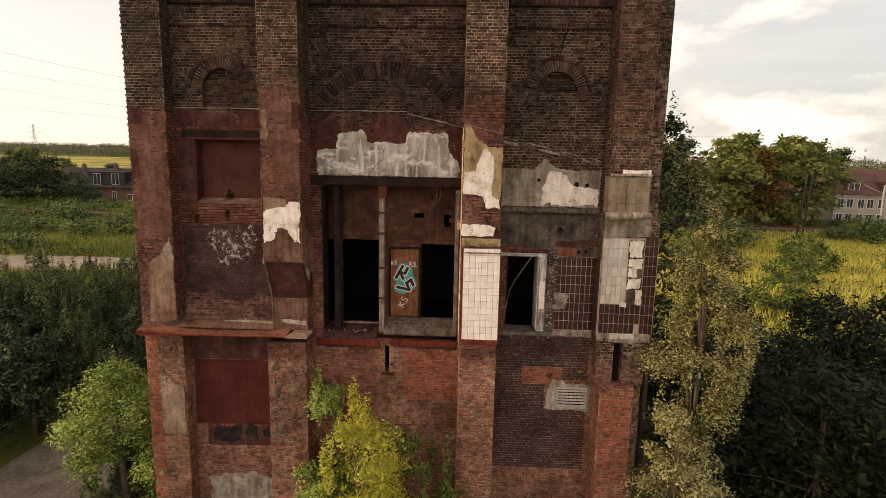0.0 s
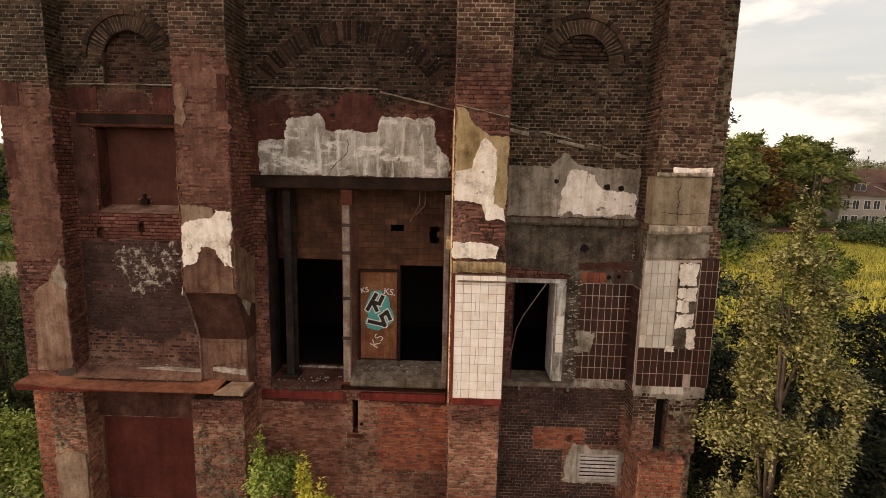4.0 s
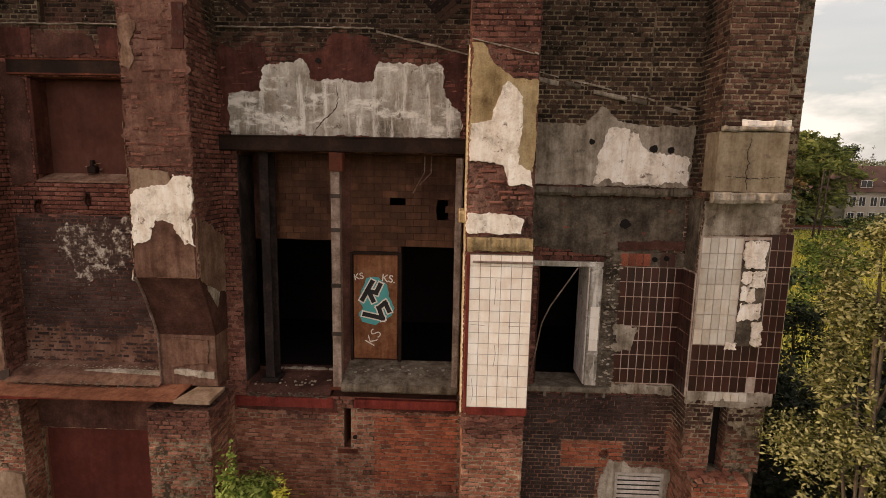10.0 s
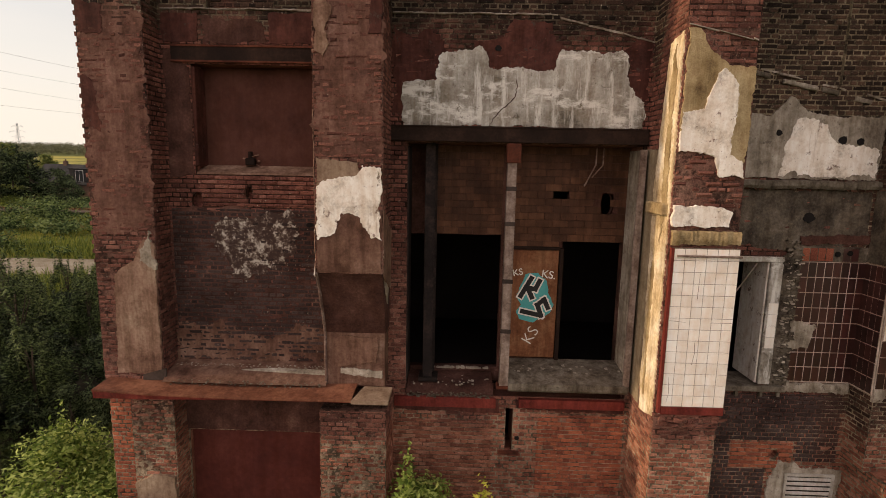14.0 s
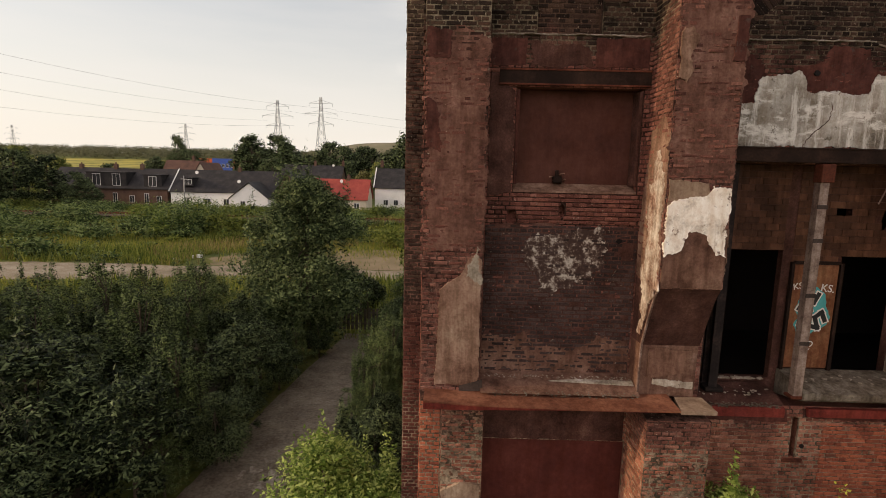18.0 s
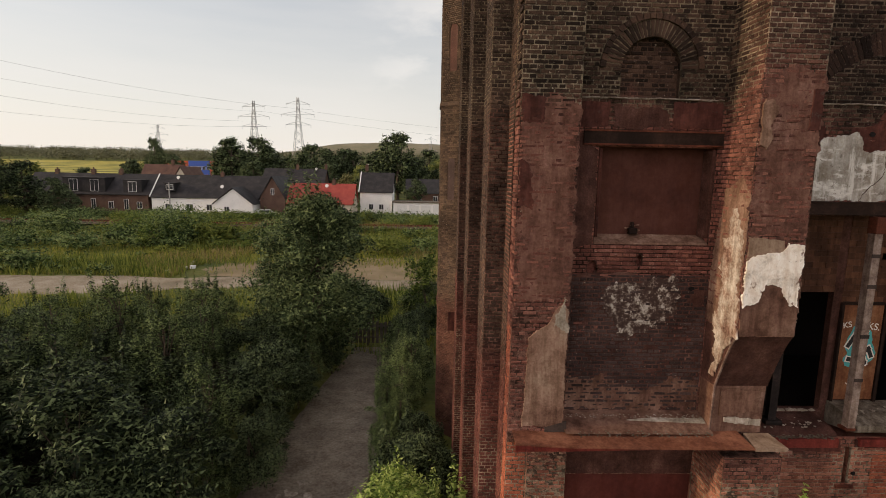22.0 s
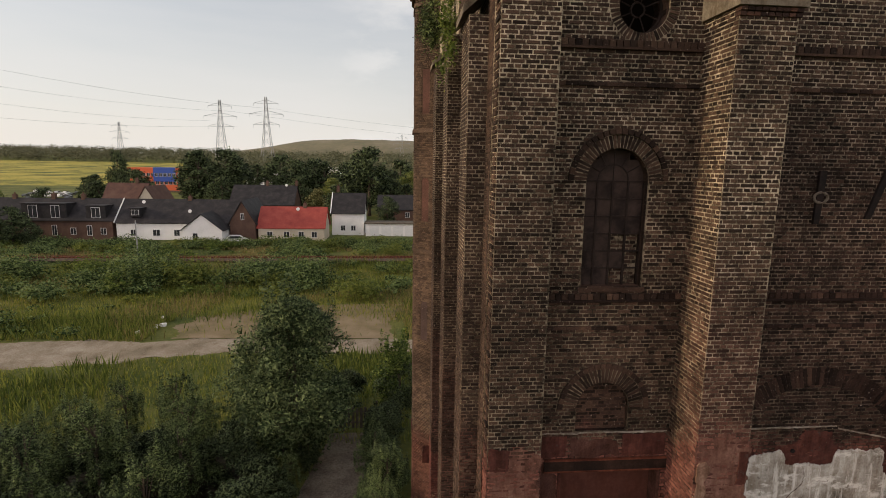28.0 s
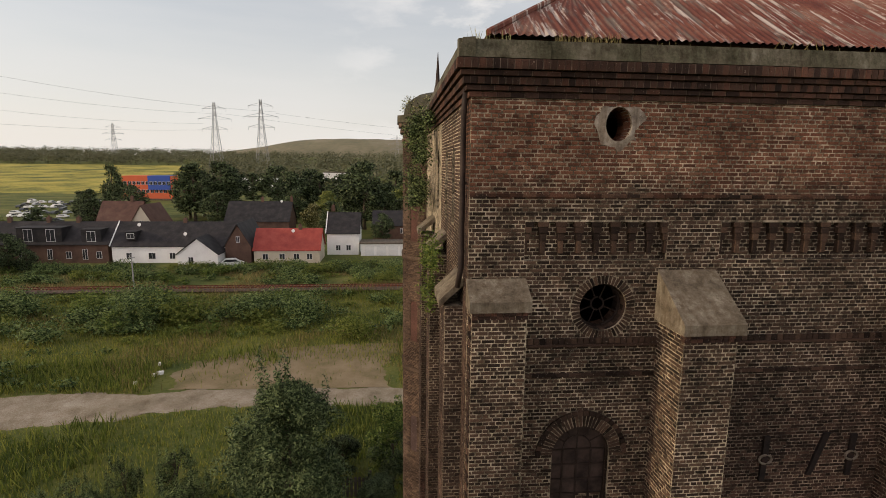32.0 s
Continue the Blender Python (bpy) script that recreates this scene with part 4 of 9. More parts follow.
# side pilasters, seen edge on
for name_y, x_out, z_top in ((14.95, -9.42, 21.45), (18.3, -9.5, 21.9), (22.4, -9.5, 21.9)):
    g = Geo().box(x_out, XL + 0.02, name_y, name_y + 1.05, 0, z_top)
    p = solid("pilaster", g, MORTAR, "brick side pilaster with a sloping capstone", "pilaster", "pilasters of the side", "structure")
    b = bricks(Geo(), x_out, XL, 0, z_top, facing(name_y), seed=6)
    bricks(b, name_y, name_y + 1.05, 0, z_top, left_of(x_out), seed=7, flip=True)
    tagged(part("brickwork", b, SIDE_BRICK, p), kind="stuff")
    ring = [(x_out - 0.12, name_y - 0.06, z_top), (XL + 0.02, name_y - 0.06, z_top + 0.45), (XL + 0.02, name_y - 0.06, z_top + 0.62), (x_out - 0.12, name_y - 0.06, z_top + 0.14)]
    part("capstone", Geo().prism(ring, (0, 1.17, 0)), STONE_CAP, p, "mossy sloping capstone")
g = Geo().box(XR - 0.02, 5.42, 14.95, 16.0, 0, 21.4)
p = solid("pilaster", g, MORTAR, "brick side pilaster at the tower's other flank", "pilaster", "pilasters of the side", "structure")
tagged(part("brickwork", bricks(Geo(), XR, 5.42, 0, 21.4, facing(14.95), seed=8), BRICK, p), kind="stuff")

# capstones of the front pilasters
for p, a, b, y, zl, zh in ((P1, -9.08, -7.93, 13.82, 21.62, 22.0), (P2, -5.32, -4.14, 13.27, 21.3, 22.15), (P3, -0.1, 1.06, 13.1, 21.3, 22.15), (P4, 3.68, 4.8, 13.42, 21.62, 22.0)):
    ring = [(a, y, zl), (a, YF, zl), (a, YF, zh + 0.15), (a, y, zl + 0.2)]
    part("capstone", Geo().prism(ring, (b - a, 0, 0)), STONE_CAP, p, "sloping stone slab with lichen")
    for k in range(2):
        g = Geo()
        n = round((b - a - 0.1) / 0.12)
        for i in range(n):
            u = a + 0.05 + (b - a - 0.1) * i / n
            g.box(u + 0.005, u + (b - a - 0.1) / n - 0.005, y + 0.04 + 0.025 * k, y + 0.2, zl - 0.077 * (k + 1) + 0.006, zl - 0.077 * k - 0.006, 0.006)
        tagged(part("corbel_course", g, CORNICE_BRICK, p, "dark stepped course under the capstone"), kind="stuff")

# corbelled foot of the second pilaster: the shaft swings back to a slimmer, rendered stem
prof = [(13.37 + 0.5 * (i / 9) ** 0.8, 9.43 - 1.1 * i / 9) for i in range(10)]
part("corbel", Geo().prism([(-5.243, y, z) for y, z in prof + [(YF + 0.01, 8.33), (YF + 0.01, 9.43)]], (1.0, 0, 0)), PLASTER_DARK, P2, "swept corbel with a dark underside")
part("corbel_stem", Geo().prism([(-5.243, y, z) for y, z in ((13.87, 8.328), (13.9, 7.4), (YF + 0.01, 7.4), (YF + 0.01, 8.328))], (0.98, 0, 0)), PLASTER_MUD, P2, "slim stem in stained brown render")
iron = [(-5.245, y - 0.012, z) for y, z in prof] + [(-5.245, 13.885, 7.4)]
part("angle_iron", Geo().tube(iron, 0.024, 6), RUST_PALE, P2, "bent rusty edge iron")
coat("plaster", P2, PLASTER_MUD, facing(13.88), [(-5.12, 7.75), (-4.4, 7.82), (-4.36, 8.25), (-5.12, 8.28)], 0.03, 242, 0.03, "smooth brown patch of render")
coat("pale_patch", P2, PLASTER_GREY, facing(13.885), [(-5.0, 7.62), (-4.3, 7.55), (-4.3, 7.68), (-5.0, 7.72)], 0.025, 243, 0.03)


# ---- cornice, gutter wall and roof ----
cornice = thing("cornice", (XL, YF, TOP), "stepped brick cornice with a mossy concrete gutter wall", "cornice", kind="structure")
steps = [(25.45, 25.56, 0.05), (25.56, 25.66, 0.11), (25.66, 25.80, 0.17), (25.80, 25.90, 0.23), (25.90, 26.08, 0.30)]
jr = random.Random(64)
for z0, z1, d in steps:
    g = Geo()
    part("step_mortar", Geo().box(XL - d + 0.012, XR + d - 0.012, YF - d + 0.010, YF - d + 0.19, z0 + 0.006, z1 - 0.009).box(XL - d + 0.012, XL - d + 0.19, YF - d + 0.19, YB, z0 + 0.006, z1 - 0.009), CORNICE_MORTAR, cornice)
    n = int((XR - XL + 2 * d) / (0.125 if z1 - z0 > 0.12 else 0.25))
    for i in range(n):
        s = (XR - XL + 2 * d) / n
        a = XL - d + s * i
        g.box(a + 0.005, a + s - jr.uniform(0.003, 0.012), YF - d + jr.uniform(-0.006, 0.006), YF - d + 0.2, z0 + jr.uniform(0.001, 0.006), z1 - jr.uniform(0.004, 0.010), 0.006)
    m = int((YB - YF) / 0.25)
    for i in range(m):
        a = YF - d + 0.2 + (YB - YF) * i / m
        g.box(XL - d, XL - d + 0.2, a + 0.005, a + 0.245, z0 + 0.003, z1 - 0.006, 0.006)
    tagged(part("brick_step", g, CORNICE_BRICK, cornice), kind="stuff")
g = Geo().box(XL + 0.02, XR - 0.02, YF + 0.005, YF + 0.6, 25.45, 26.09).box(XL + 0.02, XL + 0.6, YF + 0.6, YB, 25.45, 26.09).box(XR - 0.6, XR - 0.02, YF + 0.6, YB, 25.45, 26.09).box(XL + 0.6, XR - 0.6, YB - 0.6, YB, 25.45, 26.09)
part("core", g, MORTAR, cornice)
g = Geo()
for i in range(9):
    a = XL - 0.26 + (XR - XL + 0.52) * i / 9
    g.prism([(a, YF - 0.27, 26.09), (a, YF + 0.02, 26.09), (a, YF + 0.02, 26.42), (a, YF - 0.20, 26.40)], ((XR - XL + 0.52) / 9 - 0.006, 0, 0))
g.prism([(XL - 0.27, YF - 0.27, 26.09), (XL + 0.02, YF - 0.27, 26.09), (XL + 0.02, YF - 0.27, 26.42), (XL - 0.20, YF - 0.27, 26.40)], (0, YB - YF, 0))
part("gutter_wall", g, MOSSY, cornice, "weathered mossy concrete upstand")

roof = thing("roof", (MID[1], 21.0, 26.4), "hipped roof of rusty red corrugated iron sheets", "roof", kind="structure")
EX0, EX1, EY0, EY1, EZ = XL + 0.3, XR - 0.1, YF + 0.12, YB - 0.1, 26.56
RZ, RUN = 31.0, 6.8


def slope(o, eu, up, width, length, cut, name, label):
    """A corrugated slope: eave from o along eu, rising along up, narrowing by cut at either end."""
    o, eu, up = Vector(o), Vector(eu), Vector(up)
    nrm = eu.cross(up).normalized()
    n = int(width / 0.038)
    rows = 6
    vs, fs = [], []
    for r in range(rows + 1):
        t = r / rows
        for i in range(n + 1):
            u = min(max(width * i / n, cut * t), width - cut * t)
            h = 0.022 * math.sin(math.tau * u / 0.152) + (0.02 if r in (2, 4) else 0)
            vs.append(tuple(o + eu * u + up * (length * t) + nrm * h))
    for r in range(rows):
        for i in range(n):
            a = r * (n + 1) + i
            fs.append((a, a + 1, a + n + 2, a + n + 1))
    part("roof_slope", Geo().add(vs, fs), ROOF_RUST, roof, label, smooth=True)


sl = math.hypot(RUN, RZ - EZ)
slope((EX0, EY0, EZ), (1, 0, 0), Vector((0, RUN, RZ - EZ)).normalized(), EX1 - EX0, sl, 6.6, "front", "rusted sheets with pale worn streaks")
slope((EX0, EY1, EZ), (0, -1, 0), Vector((6.6, 0, RZ - EZ)).normalized(), EY1 - EY0, math.hypot(6.6, RZ - EZ), RUN, "left", "")
slope((EX1, EY0, EZ), (0, 1, 0), Vector((-6.6, 0, RZ - EZ)).normalized(), EY1 - EY0, math.hypot(6.6, RZ - EZ), RUN, "right", "")
slope((EX1, EY1, EZ), (-1, 0, 0), Vector((0, -RUN, RZ - EZ)).normalized(), EX1 - EX0, sl, 6.6, "back", "")
part("eaves_wall", Geo().box(EX0 + 0.1, EX1 - 0.1, EY0 + 0.3, EY0 + 0.5, 26.09, 26.6).box(EX0 + 0.1, EX0 + 0.3, EY0 + 0.5, EY1, 26.09, 26.53), CORNICE_BRICK, roof)
part("hip_ridge", Geo().tube([(EX0, EY0, EZ + 0.03), (EX0 + 6.6, EY0 + RUN, RZ + 0.03)], 0.06, 6), ROOF_RUST, roof)

# drain pipe down the corner
pipe = thing("drain_pipe", (-9.12, 14.62, 0), "brown iron drain pipe on the tower's corner", "drain pipe")
part("pipe", Geo().tube([(-9.1, 14.55, 25.8), (-9.14, 14.66, 25.2), (-9.14, 14.66, 22.3), (-9.2, 14.72, 21.9)], 0.055, 10), STEEL_DARK, pipe, smooth=True)
for z in (25.2, 23.9, 22.6):
    part("bracket", Geo().tube([(-9.14, 14.66, z), (-9.14, 14.66, z + 0.05)], 0.072, 10), STEEL_DARK, pipe)
pipe = thing("drain_pipe", (-9.2, 17.6, 0), "long pale conduit down the tower's side", "drain pipe")
part("pipe", Geo().tube([(-9.13, 16.4, 0.2), (-9.13, 16.4, 21.0)], 0.035, 8), STEEL_PALE, pipe, smooth=True)

LEAD = varied("mossy_lead", [(0.022, 0.024, 0.015), (0.05, 0.047, 0.03), (0.085, 0.078, 0.055)], 3.0, 26, rough=0.8, bump=0.6)
# ---- stair turret at the rear corner ----
turret = thing("stair_turret", (-8.6, 28.6, 0), "octagonal brick stair turret with a domed lead cap and spike", "turret", kind="structure")


def octagon(r, z, c=(-8.5, 28.55)):
    return [(c[0] + r * math.cos(radians(22.5 + 45 * i)), c[1] + r * math.sin(radians(22.5 + 45 * i)), z) for i in range(8)]


part("shaft", Geo().prism(octagon(1.6, 0), (0, 0, 26.0)), TURRET_BRICK, turret)
g = Geo()
ring = octagon(1.6, 0)
niche_faces = [Rect(-0.2, 0.2, 20.9, 22.7), Arch(0.0, 0.2, 16.3, 18.0), Arch(0, 0.2, 10.9, 12.5)]
for i in range(8):
    a, b = Vector(ring[i]), Vector(ring[(i + 1) % 8])
    if (a + b).y / 2 > 28.9:
        continue
    e = (b - a).normalized()
    nrm = Vector((e.y, -e.x, 0))
    mid = (a + b) / 2
    lay = lambda u, d, z, e=e, nrm=nrm, mid=mid: tuple(mid + e * u + nrm * (d + 0.02) + Vector((0, 0, z)))
    bricks(g, -(b - a).length / 2, (b - a).length / 2, 0.6, 26.0, lay, niche_faces, proud=0.03, seed=50 + i)
tagged(part("brickwork", g, TURRET_BRICK, turret), kind="stuff")
front_mid = [(Vector(ring[i]) + Vector(ring[(i + 1) % 8])) / 2 for i in range(8)]
for i, m in enumerate(front_mid):
    if m.y > 28.9:
        continue
    e = (Vector(ring[(i + 1) % 8]) - Vector(ring[i])).normalized()
    # slots lie flush; the recess's shade is given by dark brick colour
    for z0, z1 in ((20.9, 22.7), (16.3, 18.2), (10.9, 12.7)):
        q = [m + e * k + Vector((e.y, -e.x, 0)) * 0.004 + Vector((0, 0, z)) for k, z in ((-0.2, z0), (0.2, z0), (0.2, z1), (-0.2, z1))]
        part("blind_slot", Geo().prism(q, Vector((e.y, -e.x, 0)) * 0.006), BRICK_SOOT, turret, "bricked-up slot, its depth drawn by dark brick")
for z, r in ((6.1, 1.70), (14.9, 1.70), (20.1, 1.72), (25.2, 1.70), (25.6, 1.78), (25.85, 1.86)):
    part("string_course", Geo().prism(octagon(r, z), (0, 0, 0.16)), TURRET_BRICK, turret)
part("coping", Geo().prism(octagon(1.92, 26.02), (0, 0, 0.3)), MOSSY, turret, "mossy concrete coping")
g = Geo()
prev = None
for k in range(7):
    t = k / 6
    g.v += octagon(1.6 * math.cos(t * math.pi / 2) + 0.04, 26.3 + 1.1 * math.sin(t * math.pi / 2))
for k in range(6):
    for i in range(8):
        g.f.append((k * 8 + i, k * 8 + (i + 1) % 8, k * 8 + 8 + (i + 1) % 8, k * 8 + 8 + i))
part("dome", g, LEAD, turret, "dark lead dome")
part("spike", Geo().tube([(-8.5, 28.55, 27.3), (-8.5, 28.55, 27.8), (-8.5, 28.55, 29.1)], [0.2, 0.1, 0.012], 8), STEEL_DARK, turret)
part("broken_plaster", Geo().box(-9.6, -8.9, 26.98, 27.03, 5.2, 6.05, 0.01), PLASTER_RED, turret)

# ---- windows of the upper storeys ----
GLASS, nt, b = mat_base("grimy_glass", 0.8)
pos, isl = position(nt)
b.inputs["Base Color"].default_value = (0.02, 0.02, 0.018, 1)
nt.links.new(ramp_of(nt, noise_of(nt, pos, 3.0), [(0.35, (0.014, 0.010, 0.009)), (0.7, (0.055, 0.038, 0.031))]), b.inputs["Base Color"])
b.inputs["Specular IOR Level"].default_value = 0.1
IRON = varied("old_window_iron", [(0.010, 0.007, 0.006), (0.03, 0.02, 0.016)], 4, 30, rough=0.7, bump=0.2)
for k, w in enumerate(arch_windows):
    win = thing(f"window_{k + 1}", (w.c, YF + 0.3, w.z0), "tall arched iron window with grimy and broken panes", "window", kind="structure")
    y = YF + 0.22
    g = Geo()
    rnd = random.Random(5)
    cols = 4
    for j in range(7):
        for i in range(cols):
            if (i, j) in ((2, 0), (3, 0), (3, 1), (2, 2), (3, 2)):
                continue
            u0, u1 = w.c - w.r + 2 * w.r * i / cols, w.c - w.r + 2 * w.r * (i + 1) / cols
            z0 = w.z0 + 2.0 / 6 * j
            z1 = min(z0 + 2.0 / 6, w.spring + math.sqrt(max(0, w.r ** 2 - min(abs(u0 - w.c), abs(u1 - w.c)) ** 2)))
            if j == 6:
                z1 = w.spring + math.sqrt(max(0.0, w.r ** 2 - ((u0 + u1) / 2 - w.c) ** 2))
            t = rnd.uniform(-0.006, 0.006)
            pane = Geo().add([(u0, y + t, z0), (u1, y - t, z0), (u1, y - t, z1), (u0, y + t, z1)], [(0, 1, 2, 3)])
            part("pane", pane, GLASS, win, "grimy glass pane")
    g = Geo()
    for i in range(cols + 1):
        u = w.c - w.r + 2 * w.r * i / cols
        g.box(u - 0.018, u + 0.018, y - 0.025, y + 0.025, w.z0, w.spring)
    for i in range(1, 6):
        a = math.pi * i / 6
        g.tube([(w.c + r * math.cos(a), y, w.spring + r * math.sin(a)) for r in (0.3, w.r)], 0.016, 5)
    g.tube([(w.c, y, w.spring), (w.c, y, w.spring + 0.3)], 0.016, 5)
    for j in range(1, 7):
        g.box(w.u0, w.u1, y - 0.02, y + 0.02, w.z0 + j / 3 - 0.014, w.z0 + j / 3 + 0.014)
    g.tube([(w.c - 0.3 * math.cos(math.pi * i / 10), y, w.spring + 0.3 * math.sin(math.pi * i / 10)) for i in range(11)], 0.016, 5)
    part("glazing_bars", g, IRON, win, "thin iron glazing bars")
    part("window_sill", Geo().box(w.u0 - 0.05, w.u1 + 0.05, YF - 0.04, YF + 0.3, w.z0 - 0.09, w.z0 - 0.004, 0.01), BRICK, win)
    back = part("bricked_strip", Geo().box(w.c - 0.06, w.u1 - 0.01, y + 0.07, y + 0.2, w.z0 + 0.01, w.z0 + 1.2), MORTAR, win, "bricked-up strip behind the panes")
    tagged(part("brickwork", bricks(Geo(), w.c - 0.06, w.u1 - 0.01, w.z0 + 0.01, w.z0 + 1.2, facing(y + 0.07), (), seed=81 + k, gone=0.1), BRICK, back), kind="stuff")
for k, w in enumerate(round_windows):
    win = thing(f"window_{k + 3}", (w.c, YF + 0.3, w.zc), "round window with a spoked iron frame, unglazed", "window", kind="structure")
    y = YF + 0.3
    circ = lambda r, n=28: [(w.c + r * math.cos(math.tau * i / n), y, w.zc + r * math.sin(math.tau * i / n)) for i in range(n + 1)]
    part("window_frame", Geo().tube(circ(0.45), 0.035, 6, cap=False), IRON, win)
    part("hub", Geo().tube(circ(0.13, 16), 0.022, 6, cap=False), IRON, win)
    for i in range(8):
        a = math.tau * (i + 0.5) / 8
        part("spoke", Geo().tube([(w.c + r * math.cos(a), y, w.zc + r * math.sin(a)) for r in (0.13, 0.44)], 0.014, 5), IRON, win)
for w in oval_holes[:1]:
    n = 44
    g = Geo()
    rnd = random.Random(3)
    inner = [(w.c + 0.25 * math.cos(math.tau * i / n), w.zc + 0.31 * math.sin(math.tau * i / n)) for i in range(n)]
    outer = [(w.c + (0.43 + 0.22 * noise.noise((math.cos(math.tau * i / n) * 1.6, math.sin(math.tau * i / n) * 1.6, 2.0)) + rnd.uniform(-0.025, 0.025)) * math.cos(math.tau * i / n), w.zc + (0.43 + 0.2 * noise.noise((math.cos(math.tau * i / n) * 1.6, math.sin(math.tau * i / n) * 1.6, 7.0)) + rnd.uniform(-0.025, 0.025)) * math.sin(math.tau * i / n)) for i in range(n)]
    vs = [(u, YF - 0.025, z) for u, z in inner] + [(u, YF - 0.015, z) for u, z in outer] + [(u, YF + 0.3, z) for u, z in inner]
    g.add(vs, [(i, n + i, n + (i + 1) % n, (i + 1) % n) for i in range(n)] + [(i, (i + 1) % n, 2 * n + (i + 1) % n, 2 * n + i) for i in range(n)])
    part("oval_surround", g, PLASTER_GREY, wall_front, "rough render round an oval opening")

# wall anchors
IRON_BLACK = varied("blackened_iron", [(0.006, 0.005, 0.005), (0.014, 0.011, 0.010), (0.03, 0.018, 0.014)], 3.0, 26, rough=0.8, bump=0.4, distance=0.006)
for u, lean, z0, z1 in ((-2.68, 0.03, 17.7, 18.72), (-1.62, 0.32, 17.8, 18.75), (-0.72, 0.05, 17.75, 18.7)):
    an = thing("wall_anchor", (u, YF, z0), "rusty iron wall anchor with a ring plate", "wall anchor", "anchors on the front wall")
    part("bar", Geo().prism([(u - 0.06, YF - 0.06, z0), (u + 0.06, YF - 0.06, z0), (u + lean + 0.07, YF - 0.06, z1), (u + lean - 0.07, YF - 0.06, z1)], (0, 0.05, 0)), IRON_BLACK, an)
    zc = (z0 + z1) / 2
    if lean < 0.2:
        part("ring_plate", Geo().tube([(u + 0.02 + 0.14 * math.cos(math.tau * i / 12), YF - 0.07, zc + 0.1 * math.sin(math.tau * i / 12)) for i in range(13)], 0.025, 6, cap=False), CONCRETE, an)


# ---- plaster, paint and scars of the front wall ----
PLASTER_PINK = varied("pinkish_flaking_paint", [(0.14, 0.07, 0.05), (0.30, 0.20, 0.155), (0.48, 0.41, 0.35), (0.58, 0.53, 0.48)], 3.2, 26, bump=0.6, spread=(0.34, 0.62), grime=0.5)
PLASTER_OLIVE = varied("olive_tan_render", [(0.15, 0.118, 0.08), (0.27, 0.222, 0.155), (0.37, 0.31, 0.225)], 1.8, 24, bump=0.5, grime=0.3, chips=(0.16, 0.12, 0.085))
RUST_TAN = varied("dusty_rust", [(0.07, 0.027, 0.018), (0.18, 0.072, 0.043), (0.28, 0.13, 0.08)], 2.0, 24, rough=0.85, bump=0.4, distance=0.006, grime=0.3)
LIMEWASH = varied("speckled_limewash", [(0.045, 0.027, 0.022), (0.08, 0.052, 0.042), (0.23, 0.195, 0.165), (0.40, 0.36, 0.315)], 8.0, 30, bump=0.6, spread=(0.44, 0.60))
PAINT_OXIDE = varied("red_oxide_paint", [(0.06, 0.014, 0.012), (0.16, 0.03, 0.024), (0.24, 0.05, 0.036)], 2.0, 26, rough=0.7, bump=0.4, distance=0.006, grime=0.3)
RUST_DARK = varied("dark_rust", [(0.009, 0.0055, 0.0045), (0.02, 0.0115, 0.0085), (0.045, 0.025, 0.018)], 2.4, 26, rough=0.9, bump=0.5, distance=0.006)
F = facing(YF)
coat("red_plaster", wall_front, PLASTER_RED, F, [(-4.2, 11.9), (-3.6, 12.0), (-3.3, 12.5), (-3.35, 12.95), (-3.6, 13.2), (-3.9, 13.1), (-4.2, 13.3)], 0.014, 1, 0.1, "faded dark red paint on plaster")
coat("red_plaster", wall_front, PLASTER_RED, F, [(-2.9, 12.5), (-1.3, 12.4), (-1.2, 12.9), (-1.6, 13.05), (-1.68, 13.35), (-2.3, 13.4), (-2.42, 13.12), (-2.9, 13.05)], 0.014, 2, 0.03)
coat("red_plaster", wall_front, PLASTER_RED, F, [(-0.5, 12.2), (-0.06, 12.1), (-0.06, 13.1), (-0.3, 13.12), (-0.55, 12.9)], 0.014, 3, 0.06)
coat("white_plaster", wall_front, PLASTER_LIME, F, [(-4.02, 11.72), (-0.12, 11.72), (-0.14, 12.15), (-0.4, 12.4), (-0.46, 12.9), (-1.5, 12.96), (-1.62, 12.62), (-2.3, 12.66), (-2.66, 12.66), (-2.78, 12.98),
     (-3.42, 12.88), (-3.52, 12.46), (-4.06, 12.42)], 0.03, 2, 0.05, "broken white plaster over the large opening")
for k, (z, a, b) in enumerate(((13.47, -7.95, -5.3), (13.46, -4.2, -1.6))):
    crumble("mortar_ledge", wall_front, PLASTER_GREY, a, b, YF, z, z + 0.026, 0.035, 21 + k, "thin broken ledge of mortar", bite=2.2, wob=0.012)
